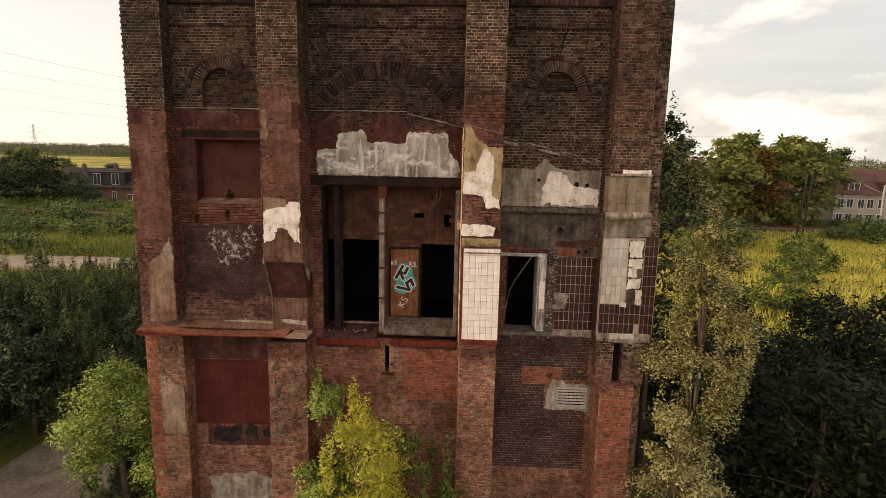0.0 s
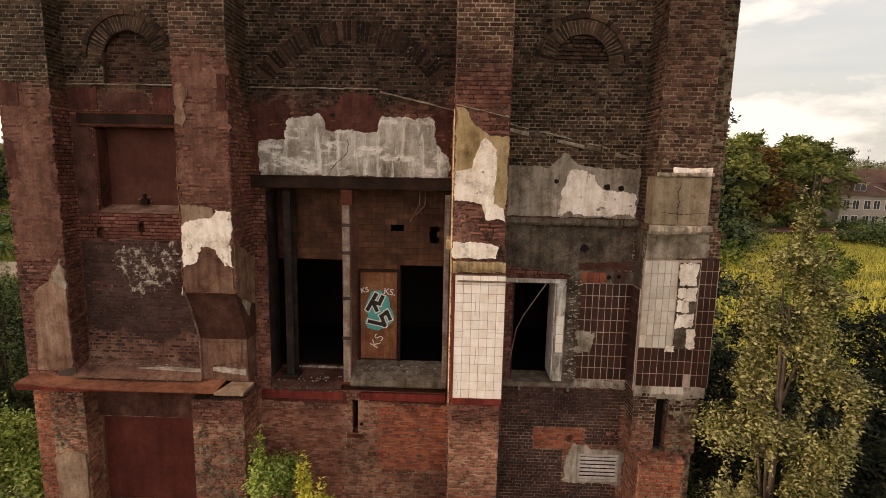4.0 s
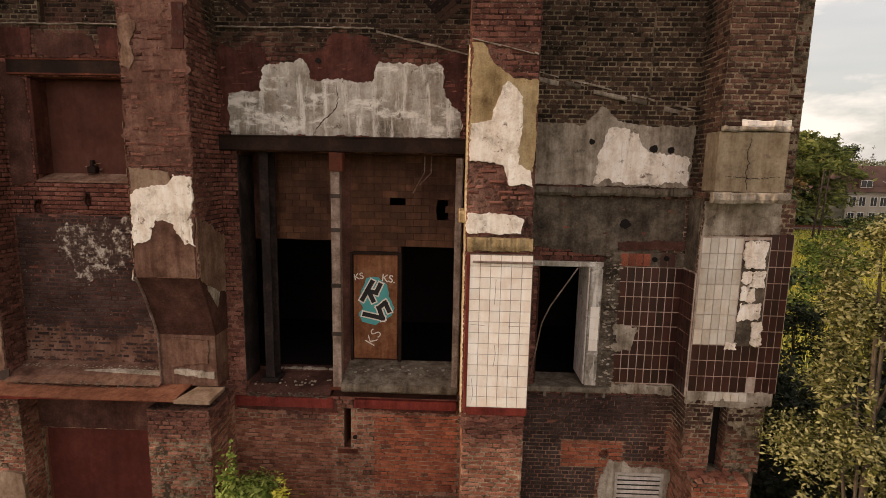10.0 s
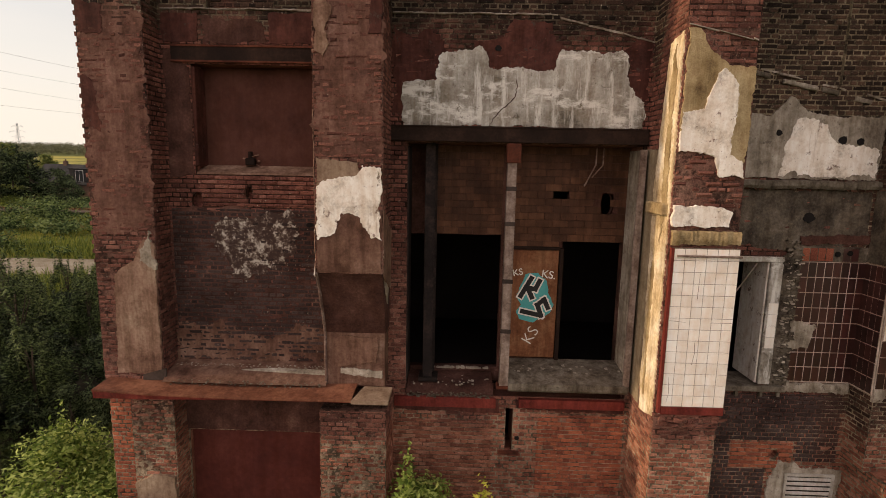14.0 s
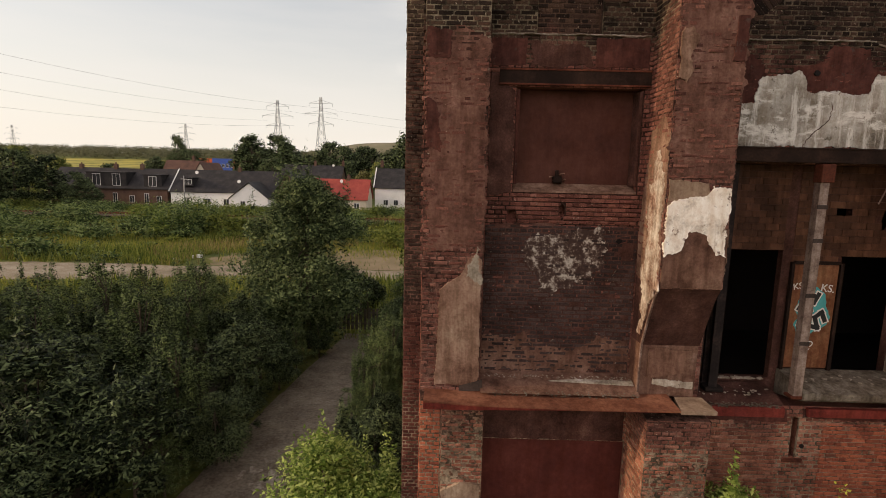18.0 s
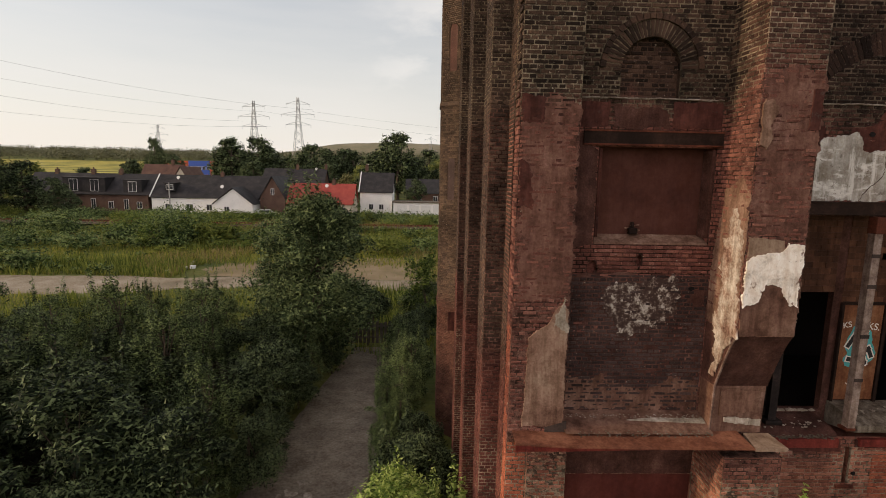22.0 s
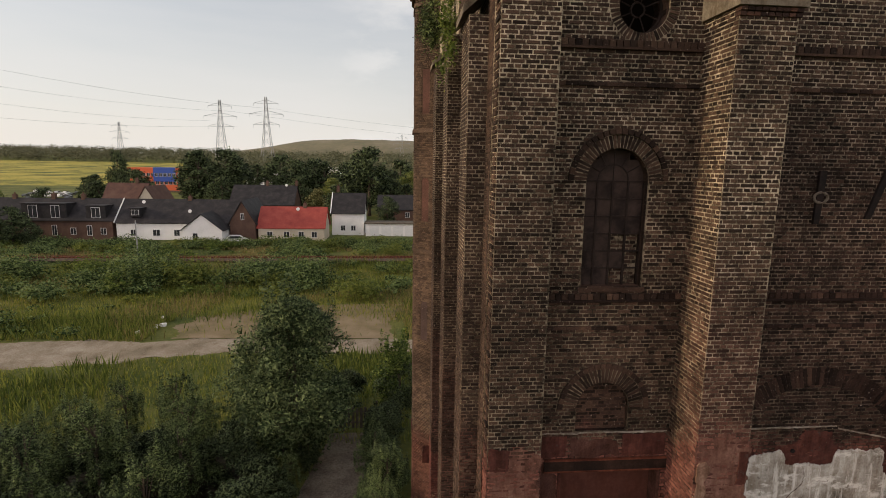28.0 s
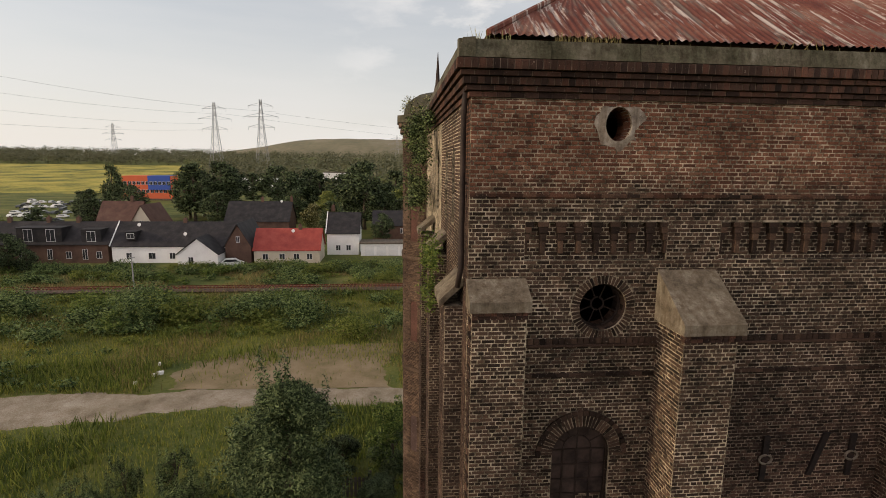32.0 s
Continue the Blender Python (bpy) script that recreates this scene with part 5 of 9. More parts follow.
# slanting scar of a lost lean-to roof
def scar(parent, u0, u1, y, seed, chunky=False):
    z = 13.42 - 0.222 * (u0 + 1.6)
    rnd = random.Random(seed + 40)
    g, u = Geo(), u0
    while u < u1 - 0.03:
        b = min(u1, u + rnd.uniform(0.07, 0.34))
        za, zb = z - 0.222 * (u - u0) + rnd.uniform(-0.008, 0.008), z - 0.222 * (b - u0) + rnd.uniform(-0.008, 0.008)
        t, d = rnd.uniform(0.012, 0.036), rnd.uniform(0.015, 0.04)
        if rnd.random() < 0.88:
            g.prism([(u, y - d, za), (b - 0.004, y - d * rnd.uniform(0.6, 1.1), zb), (b - 0.004, y - d * 0.8, zb + t * rnd.uniform(0.6, 1.2)), (u, y - d * 0.9, za + t)], (0, d, 0))
        u = b
    tagged(part("flashing_scar", g, PLASTER_GREY, parent, "broken mortar flashing of a lost lean-to roof"), kind="stuff")
    u, k = u0 + 0.05, 3 * seed
    while chunky and u < u1 - 0.3:
        b = u + rnd.uniform(0.18, 0.55)
        drop = rnd.uniform(0.02, 0.07)
        crumble("flashing_lump", parent, (CONCRETE, PLASTER_GREY)[k % 2], u, min(b, u1), y, z - 0.222 * (u - u0) - drop - 0.07, z - 0.222 * (u - u0) - drop, rnd.uniform(0.03, 0.055), k, slope=-0.222, bite=1.3)
        u, k = b + rnd.uniform(0.02, 0.3), k + 1


scar(wall_front, -1.55, -0.05, YF, 1)
scar(P3, 0.0, 0.95, 13.22, 2)
scar(wall_front, 1.0, 3.72, YF, 3, True)
coat("grey_plaster", wall_front, PLASTER_GREY, F, [(1.0, 11.0), (3.7, 10.99), (3.74, 11.4), (3.73, 11.98), (2.9, 12.0), (2.45, 12.05), (2.2, 12.28), (1.9, 12.0), (1.0, 12.02)], 0.026, 4, 0.03, "stained grey plaster")
coat("white_paint", wall_front, PLASTER_WHITE, F, [(2.1, 11.03), (2.35, 11.12), (2.42, 11.02), (3.1, 11.05), (3.66, 11.02), (3.7, 11.5), (3.0, 11.55), (2.75, 11.9), (2.3, 11.98), (2.2, 11.6)], 0.031, 5, 0.06, "flaking white paint")
coat("brown_plaster", wall_front, PLASTER_SMOKE, F, [(1.0, 9.95), (2.3, 9.8), (3.7, 9.92), (3.72, 10.8), (1.0, 10.82)], 0.016, 6, 0.05, "grimy brown plaster")
crumble("concrete_ledge", wall_front, CONCRETE, 0.99, 3.74, YF, 10.83, 10.97, 0.13, 8, "crumbling concrete ledge")
coat("dark_plaster", wall_front, PLASTER_DARK, F, [(-7.95, 7.6), (-5.27, 7.6), (-5.27, 10.3), (-6.2, 10.25), (-7.0, 10.34), (-7.95, 10.3)], 0.013, 9, 0.03, "sooty dark plaster, brick showing through")
tagged(part("sooty_brickwork", bricks(Geo(), -7.96, -5.27, 7.6, 10.3, facing(YF - 0.016), [Oval(-5.45, 9.85, 0.12, 0.14)], seed=71, rough=0.006, proud=0.004), BRICK_SOOT, wall_front, "smoke-blackened bricks"), kind="stuff")
coat("white_patch", wall_front, LIMEWASH, F, [(-7.2, 10.15), (-7.1, 9.5), (-6.9, 9.15), (-6.3, 9.2), (-5.85, 9.6), (-5.7, 10.05), (-5.95, 10.32), (-6.4, 10.25), (-6.8, 10.05)], 0.022, 10, 0.14, "peeled patch of white limewash", 0.04)
coat("dark_plaster", wall_front, PLASTER_DARK, F, [(-7.95, 10.8), (-7.52, 10.85), (-7.52, 12.6), (-7.95, 12.9)], 0.018, 11, 0.04)
coat("red_plaster", wall_front, PLASTER_RED, F, box_ring(-7.95, -7.35, 12.97, 13.42), 0.02, 12, 0.02, "red painted plaster block")
coat("red_plaster", wall_front, PLASTER_RED, F, box_ring(-6.2, -5.3, 12.97, 13.44), 0.02, 13, 0.02, "red painted plaster block")
coat("grey_plaster", wall_front, PLASTER_DARK, F, [(-7.3, 12.97), (-6.25, 12.97), (-6.3, 13.3), (-7.25, 13.36)], 0.016, 14, 0.05)
g = bricks(Geo(), -7.45, -5.3, 10.34, 10.85, facing(YF - 0.014), beam_holes, seed=17)
tagged(part("red_brickwork", g, BRICK, wall_front, "band of bare red bricks"), kind="stuff")
g = bricks(Geo(), 1.85, 2.95, 5.86, 6.36, facing(YF - 0.012), beam_holes, seed=18)
tagged(part("red_brickwork", g, RED_BRICK, wall_front, "repaired patch of red bricks"), kind="stuff")
coat("red_plaster", wall_front, PLASTER_RED, F, [(-4.15, 6.8), (-2.25, 6.75), (-2.3, 7.04), (-4.15, 7.02)], 0.03, 15, 0.03, "red painted remnants of plaster")
coat("red_plaster", wall_front, PLASTER_RED, F, [(-2.0, 6.85), (-0.1, 6.8), (-0.08, 7.04), (-2.0, 7.03)], 0.03, 16, 0.03)
coat("dark_plaster", wall_front, PLASTER_DARK, F, [(-7.9, 6.3), (-5.27, 6.3), (-5.27, 7.15), (-7.9, 7.15)], 0.03, 18, 0.01, "dark plaster band under the steel ledge")
g = bricks(Geo(), -1.6, -0.06, 5.2, 6.75, facing(YF - 0.012), (), seed=19, gone=0.03)
tagged(part("red_brickwork", g, RED_BRICK, wall_front, "brighter red bricks beside the pilaster"), kind="stuff")
coat("grey_plaster", wall_front, PLASTER_GREY, F, [(-7.5, 1.2), (-5.3, 1.2), (-5.3, 2.4), (-6.2, 2.7), (-7.5, 2.5)], 0.02, 20, 0.08, "grey smeared plaster near the ground")
coat("dark_plaster", wall_front, PLASTER_DARK, F, [(-7.55, 3.55), (-5.35, 3.6), (-5.3, 4.25), (-6.0, 4.2), (-6.3, 4.3), (-6.9, 4.15), (-7.5, 4.3)], 0.02, 21, 0.03, "sooty band")
for i, ring in enumerate(([(-7.3, 3.8), (-6.9, 3.62), (-6.55, 3.75), (-6.5, 4.22), (-6.8, 4.1), (-7.25, 4.25)], [(-6.35, 3.95), (-6.05, 3.8), (-5.95, 4.2), (-6.1, 4.3), (-6.3, 4.25)], [(-5.8, 3.9), (-5.45, 3.85), (-5.4, 4.1), (-5.8, 4.15)])):
    coat("soot_streak", wall_front, SOOT_SHADE, facing(YF - 0.02), ring, 0.012, 300 + i, 0.1, "black soot over the bricks")

# steel beams
def ibeam(name, u0, u1, y0, y1, z0, z1, label, material=None):
    b = thing(name, ((u0 + u1) / 2, y0, z0), label, "beam")
    t = (z1 - z0) * 0.11
    part("flange", Geo().box(u0, u1, y0, y1, z0, z0 + t, 0.003), material or RUST, b)
    part("flange", Geo().box(u0, u1, y0, y1, z1 - t, z1, 0.003), material or RUST, b)
    ym = y0 + 0.035
    part("web", Geo().box(u0, u1, ym - 0.02, ym + 0.02, z0 + t, z1 - t), material or RUST_DARK, b)
    return b


ibeam("steel_lintel", -7.8, -5.26, YF - 0.06, YF + 0.09, 12.66, 12.93, "rusty steel lintel over the red niche")
ibeam("steel_lintel", -4.22, -0.04, YF - 0.09, YF + 0.11, 11.48, 11.73, "dark steel beam over the large opening", RUST_DARK)
ledge = thing("steel_ledge", (-6.8, 13.5, 7.3), "rusty bent steel plate ledge between two pilasters", "ledge")
ring = [(-8.95, 13.44, 7.40), (-8.0, 13.40, 7.37), (-6.5, 13.41, 7.34), (-4.72, 13.3, 7.40)]
g = Geo()
for x, y, z in ring:
    g.v += [(x, y, z), (x, YF, z + 0.06), (x, YF, z + 0.03), (x, y, z - 0.025)]
for i in range(len(ring) - 1):
    g.f += [(4 * i + j, 4 * i + 4 + j, 4 * i + 4 + (j + 1) % 4, 4 * i + (j + 1) % 4) for j in range(4)]
g.f += [(0, 1, 2, 3), (15, 14, 13, 12)]
part("plate", g, RUST_TAN, ledge)
g = Geo()
for (x0, y0, z0), (x1, y1, z1) in zip(ring[:3], ring[1:]):
    g.prism([(x0, y0 + 0.02, z0 - 0.03), (x1, y1 + 0.02, z1 - 0.03), (x1, y1 + 0.03, z1 - (0.10 if x1 < -7 else 0.045)), (x0, y0 + 0.03, z0 - (0.16 if x0 < -8.5 else 0.10 if x0 < -7 else 0.045))], (0, 0.03, 0))
part("channel", g, PAINT_OXIDE, ledge, "rusty steel channel edge")
part("upstand", Geo().prism([(-8.35, 13.86, 7.4), (-7.95, 13.86, 7.42), (-7.95, 13.87, 7.62), (-8.35, 13.87, 7.5)], (0, 0.02, 0)), STEEL_DARK, ledge)
part("cap_slab", Geo().prism([(-4.72, 13.30, 7.345), (-4.13, 13.30, 7.345), (-4.13, 13.86, 7.345), (-4.6, 13.86, 7.345)], (0, 0, 0.06)), PLASTER_SAND, ledge, "pale concrete slab on the pilaster")
part("sill", Geo().prism([(-7.98, 13.75, 7.43), (-7.98, YF, 7.43), (-7.98, YF, 7.62), (-7.98, 14.05, 7.54)], (2.75, 0, 0)), PLASTER_MUD, ledge, "sloping crumbled concrete sill")
part("sill_strip", Geo().prism([(-6.75, 14.06, 7.545), (-5.27, 13.98, 7.525), (-5.27, 14.09, 7.56), (-6.2, 14.10, 7.565)], (0, 0.004, 0.02)), PLASTER_GREY, ledge, "pale sunlit wedge of smooth cement")
rnd = random.Random(4)
rubble(ledge, [(rnd.uniform(-7.8, -5.3), rnd.uniform(13.6, 14.0), 7.45) for _ in range(220)], CONCRETE, 5, 0.013)
rubble(ledge, [(rnd.uniform(-7.9, -5.3), rnd.uniform(14.06, 14.2), 7.6) for _ in range(120)], PLASTER_GREY, 6, 0.012)
fixture = part("box_fixture", Geo().box(-6.76, -6.6, YF + 0.22, YF + 0.325, 11.03, 11.15, 0.015).box(-6.72, -6.66, YF + 0.25, YF + 0.325, 11.15, 11.26, 0.01), RUST_DARK, wall_front, "broken metal wall box")
rubble(fixture, [(-6.68 + 0.13 * math.cos(k), YF + 0.3, 11.09 + 0.1 * math.sin(k * 1.7)) for k in range(14)], PLASTER_BROWN, 41, 0.035)
part("niche_sill", Geo().prism([(-7.49, YF - 0.02, 10.87), (-7.49, YF + 0.33, 10.87), (-7.49, YF + 0.33, 11.02), (-7.49, YF, 10.90)], (2.13, 0, 0)), PLASTER_BROWN, wall_front)
part("niche_jamb", Geo().box(-7.5, -7.44, YF - 0.015, YF + 0.33, 11.0, 12.6, 0.01), PLASTER_RED, wall_front, "dark rendered jamb")
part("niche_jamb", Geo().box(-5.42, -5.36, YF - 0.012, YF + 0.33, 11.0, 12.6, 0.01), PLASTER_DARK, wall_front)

# ---- inside the large opening ----
YI = 14.98
inner_holes = [Rect(-4.02, -3.66, 7.36, 9.87), Rect(-3.6, -2.3, 7.36, 9.87), Rect(-2.1, -1.22, 7.57, 9.65), Rect(-1.19, -0.12, 7.5, 9.79), Rect(-1.42, -1.12, 10.53, 10.68), Oval(-0.44, 10.46, 0.11, 0.2)]
# wall colour darkened for the weak light behind the opening
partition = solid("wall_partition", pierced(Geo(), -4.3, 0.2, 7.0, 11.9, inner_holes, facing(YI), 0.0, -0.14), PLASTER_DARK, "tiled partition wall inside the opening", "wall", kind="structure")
TW, TH = 0.27, 0.125
TILES = {}


def tiles(parent, lay, u0, u1, z0, z1, tw, th, material, holes=(), running=False, gap=0.004, seed=0, missing=0.0, proud=0.008, name="tile"):
    """Glazed tiles as single objects that share a mesh for each size."""
    rnd = random.Random(seed)
    rows, cols = max(1, round((z1 - z0) / th)), max(1, round((u1 - u0) / tw))
    th, tw = (z1 - z0) / rows, (u1 - u0) / cols
    for r in range(rows):
        off = -tw / 2 if running and r % 2 else 0
        for c in range(cols + (1 if off else 0)):
            a, b = max(u0, u0 + off + c * tw), min(u1, u0 + off + (c + 1) * tw)
            za, zb = z0 + r * th, z0 + (r + 1) * th
            hit = [h.at((za + zb) / 2) for h in holes]
            if any(h and h[0] < (a + b) / 2 < h[1] for h in hit) or rnd.random() < missing or b - a < 0.03:
                continue
            w, h = round(b - a - gap, 3), round(zb - za - gap, 3)
            key = (material.name, w, h, lay(0, 1, 0)[1] != lay(0, 0, 0)[1])
            if key not in TILES:
                front = key[3]
                base = lay(0, 0, 0)
                g = Geo()
                e = 0.003
                pts = [(-w / 2, 0, -h / 2), (w / 2, 0, -h / 2), (w / 2, 0, h / 2), (-w / 2, 0, h / 2), (-w / 2 + e, proud, -h / 2 + e), (w / 2 - e, proud, -h / 2 + e), (w / 2 - e, proud, h / 2 - e), (-w / 2 + e, proud, h / 2 - e)]
                g.add([tuple(Vector(lay(u, d, z)) - Vector(base)) for u, d, z in pts], [(4, 5, 6, 7), (0, 1, 5, 4), (1, 2, 6, 5), (2, 3, 7, 6), (3, 0, 4, 7)])
                TILES[key] = g.mesh(name, material)
            ob = new(name, TILES[key])
            ob.location = lay((a + b) / 2, rnd.uniform(0, 0.002), (za + zb) / 2)
            ob.rotation_euler = (rnd.uniform(-0.006, 0.006), 0, rnd.uniform(-0.006, 0.006))
            attach(ob, parent)


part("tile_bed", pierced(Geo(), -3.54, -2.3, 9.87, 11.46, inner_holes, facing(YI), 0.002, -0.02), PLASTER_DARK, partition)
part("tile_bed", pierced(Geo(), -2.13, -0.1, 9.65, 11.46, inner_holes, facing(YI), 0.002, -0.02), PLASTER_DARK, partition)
tiles(partition, facing(YI), -2.12, -0.1, 9.65, 11.45, 0.27, 0.125, TILE_TAN, inner_holes, True, seed=1)
tiles(partition, facing(YI), -3.6, -2.3, 9.88, 11.45, 0.27, 0.125, TILE_TAN, inner_holes, True, seed=2)
door = thing("door_1", (-1.66, YI, 7.58), "scuffed brown steel door leaf sprayed with a teal tag", "door", kind="structure")
leaf = part("door_leaf", Geo().box(-2.08, -1.25, YI - 0.06, YI - 0.01, 7.6, 9.62, 0.012), WOOD_DOOR, door, "stained rusty brown door leaf")
part("door_frame", Geo().box(-2.14, -2.09, YI - 0.08, YI, 7.56, 9.66, 0.005).box(-1.24, -1.17, YI - 0.08, YI, 7.56, 9.66, 0.005).box(-2.09, -1.24, YI - 0.08, YI, 9.625, 9.68, 0.005), RUST_DARK, door)
def sprayed(name, parent, material, pts, width, y, label=""):
    """A painted line: flat bars of one width from point to point (u, z)."""
    g = Geo()
    for i, ((u0, z0), (u1, z1)) in enumerate(zip(pts, pts[1:])):
        d = Vector((u1 - u0, z1 - z0)).normalized() * width / 2
        ring = [(u0 - d.x - d.y, z0 - d.y + d.x), (u0 - d.x + d.y, z0 - d.y - d.x), (u1 + d.x + d.y, z1 + d.y - d.x), (u1 + d.x - d.y, z1 + d.y + d.x)]
        g.prism([(u, y - 0.0006 * i, z) for u, z in ring], (0, -0.0005, 0))
    return part(name, g, material, parent, label)


blob = [(-1.84, 9.18), (-1.6, 9.2), (-1.45, 9.05), (-1.42, 8.84), (-1.32, 8.62), (-1.36, 8.46), (-1.5, 8.36), (-1.66, 8.28), (-1.93, 8.33), (-1.99, 8.45), (-1.9, 8.6), (-1.99, 8.76), (-1.92, 8.98)]
blob = [(u, YI - 0.0605, z) for u, z in shaped(blob, 3, 0.03, 0.05)]
part("spray_ground", Geo().prism(blob, (0, -0.002, 0)), PAINT_TEAL, leaf, "teal sprayed ground")


def lettering(body, x, y, z, size, material, parent, turn=0.0, thick=0.0, name="lettering"):
    cu = bpy.data.curves.new(name, "FONT")
    cu.body, cu.size, cu.extrude, cu.offset, cu.align_x, cu.align_y = body, size, 0.001, thick, "CENTER", "CENTER"
    cu.materials.append(material)
    ob = new(name, cu)
    ob.matrix_basis = pose(x, y, z, 90, turn, 0)
    attach(ob, parent)
    return ob


letter_k = [[(-1.73, 9.10), (-1.91, 8.77)], [(-1.80, 8.94), (-1.71, 8.75)], [(-1.81, 8.93), (-1.65, 8.90), (-1.58, 9.05)]]
letter_s = [[(-1.41, 8.56), (-1.48, 8.71), (-1.60, 8.61), (-1.53, 8.41), (-1.87, 8.48)]]
for paint, w, y in ((PAINT_WHITE, 0.135, YI - 0.0635), (PAINT_BLACK, 0.085, YI - 0.068)):
    for k, line in enumerate(letter_k + letter_s):
        sprayed("lettering", leaf, paint, line, w, y - 0.001 * k)
lettering("KS", -1.98, YI - 0.065, 9.20, 0.17, PAINT_WHITE, leaf, -12, 0.002)
lettering("KS.", -1.42, YI - 0.065, 9.17, 0.2, PAINT_WHITE, leaf, 8, 0.002)
lettering("KS", -1.70, YI - 0.065, 8.02, 0.3, PAINT_WHITE, leaf, -60, -0.004)
col = thing("steel_column", (-2.24, 14.25, 7.3), "pale flaking steel channel column in the opening", "column")
g = Geo().box(-2.31, -2.16, 14.2, 14.215, 7.32, 11.28).box(-2.31, -2.295, 14.215, 14.36, 7.32, 11.28).box(-2.175, -2.16, 14.215, 14.36, 7.32, 11.28)
part("shaft", g, STEEL_PALE, col)
part("head", Geo().box(-2.33, -2.1, 14.17, 14.38, 11.15, 11.46, 0.01), RUST, col, "rusty head plate")
for z in (8.28, 9.15, 10.12, 10.7):
    part("bolt_plate", Geo().box(-2.325, -2.15, 14.185, 14.2, z, z + 0.07, 0.003), STEEL_DARK, col)
part("foot", Geo().box(-2.36, -2.12, 14.18, 14.4, 7.27, 7.33, 0.01), RUST, col)
col = thing("steel_column", (-3.35, 14.5, 7.3), "steel column coloured near black for the opening's shade", "column")
# shaft in near black: the opening's shade is in its colour
part("shaft", Geo().box(-3.66, -3.5, 14.56, 14.59, 7.3, 11.46).box(-3.59, -3.57, 14.59, 14.77, 7.3, 11.46).box(-3.68, -3.46, 14.77, 14.8, 7.3, 11.46), SOOT_SHADE, col)
part("foot", Geo().box(-3.74, -3.4, 14.5, 14.84, 7.24, 7.32, 0.01), IRON_BLACK, col)
for i, (x0, x1, zt, zb, yf, m) in enumerate(((-3.94, -2.4, 7.22, 7.06, 14.3, PLASTER_DARK), (-2.16, -0.1, 7.5, 7.24, 14.14, CONCRETE))):
    s = thing("concrete_sill", ((x0 + x1) / 2, 14.5, 7.05), ("dirty floor slab edge in the opening", "crumbling grey concrete sill in the opening")[i], "sill")
    prof = [(yf + 0.05, zb), (YI, 7.06), (YI, zt + 0.06), (14.5, zt), (yf, zt - 0.1), (yf, zb + 0.05)]
    part("slab", Geo().prism([(x0, y, z) for y, z in prof], (x1 - x0, 0, 0)), m, s)
    rnd = random.Random(i)
    rubble(s, [(rnd.uniform(x0 + 0.03, x1 - 0.03), yf + rnd.uniform(-0.01, 0.06), zt - 0.12 + rnd.uniform(-0.06, 0.03)) for _ in range(260)], CONCRETE, 7 + i, 0.018)
    rubble(s, [(rnd.uniform(x0 + 0.05, x1 - 0.05), rnd.uniform(14.4, 14.95), zt + 0.01) for _ in range(60)], PLASTER_GREY, 9 + i, 0.025)
part("steel_edge", Geo().box(-4.15, -2.35, 14.3, 14.36, 6.86, 7.05, 0.006), PAINT_OXIDE, wall_front, "rusty red steel edge under the opening")
part("steel_edge", Geo().box(-1.95, -0.1, 14.26, 14.36, 6.9, 7.06, 0.006), PAINT_OXIDE, wall_front)
rubble(partition, [(random.Random(i).uniform(-3.5, -2.45), 14.9, 7.36) for i in range(40)], PLASTER_GREY, 3, 0.04)
part("jamb_plate", Geo().box(-0.2, -0.09, 14.15, 14.2, 7.3, 11.4, 0.006), STEEL_PALE, wall_front, "pale steel jamb plate")
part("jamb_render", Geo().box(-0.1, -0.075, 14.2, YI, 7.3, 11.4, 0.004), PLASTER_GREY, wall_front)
# far jamb blackened to carry the shade of the reveal
part("jamb_render", Geo().box(-3.96, -3.93, 14.36, YI, 7.3, 11.4, 0.004), SOOT_SHADE, wall_front)
wires_in = thing("hanging_cable", (-0.85, 14.6, 11.3), "frayed cables hanging from the beam", "cable")
for dx, dz in ((0, -0.55), (0.12, -0.4)):
    part("cable", Geo().tube([(-0.75 + dx, 14.7, 11.44), (-0.76 + dx, 14.68, 11.15), (-0.95 + dx, 14.62, 11.44 + dz - 0.1)], 0.013, 5), RUST_PALE, wires_in)
slot = part("slit_iron", Geo().box(-2.28, -1.9, YF - 0.03, YF + 0.05, 5.97, 6.05, 0.01), RUST, wall_front, "rusty iron foot of a slit")

# ---- second opening with its pale frame, tiles round it ----
fr = thing("window_5", (1.75, YF, 7.42), "empty window opening with a pale rendered frame", "window", kind="structure")
part("window_frame", Geo().box(1.02, 2.38, YF - 0.05, YF + 0.02, 9.6, 9.69, 0.01), PLASTER_LIME, fr, "white flaking lintel board")
part("window_frame", Geo().box(2.17, 2.38, YF - 0.045, YF + 0.02, 7.45, 9.6, 0.012), PLASTER_LIME, fr)
part("jamb", Geo().box(2.15, 2.2, YF + 0.02, YF + 0.75, 7.45, 9.62, 0.006), PLASTER_WHITE, fr, "white reveal")
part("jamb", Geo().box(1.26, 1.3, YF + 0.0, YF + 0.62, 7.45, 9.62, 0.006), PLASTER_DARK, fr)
part("window_sill", Geo().box(1.0, 2.62, YF - 0.1, YF + 0.6, 7.33, 7.43, 0.012), CONCRETE, fr, "worn stone sill")
for u in (1.45, 1.78, 2.2, 2.5):
    part("bracket", Geo().box(u, u + 0.05, YF - 0.09, YF - 0.03, 7.24, 7.33, 0.004), CONCRETE, fr)
tiles(fr, facing(YF - 0.046), 2.2, 2.36, 8.1, 8.9, 0.16, 0.18, TILE_WHITE, seed=3)
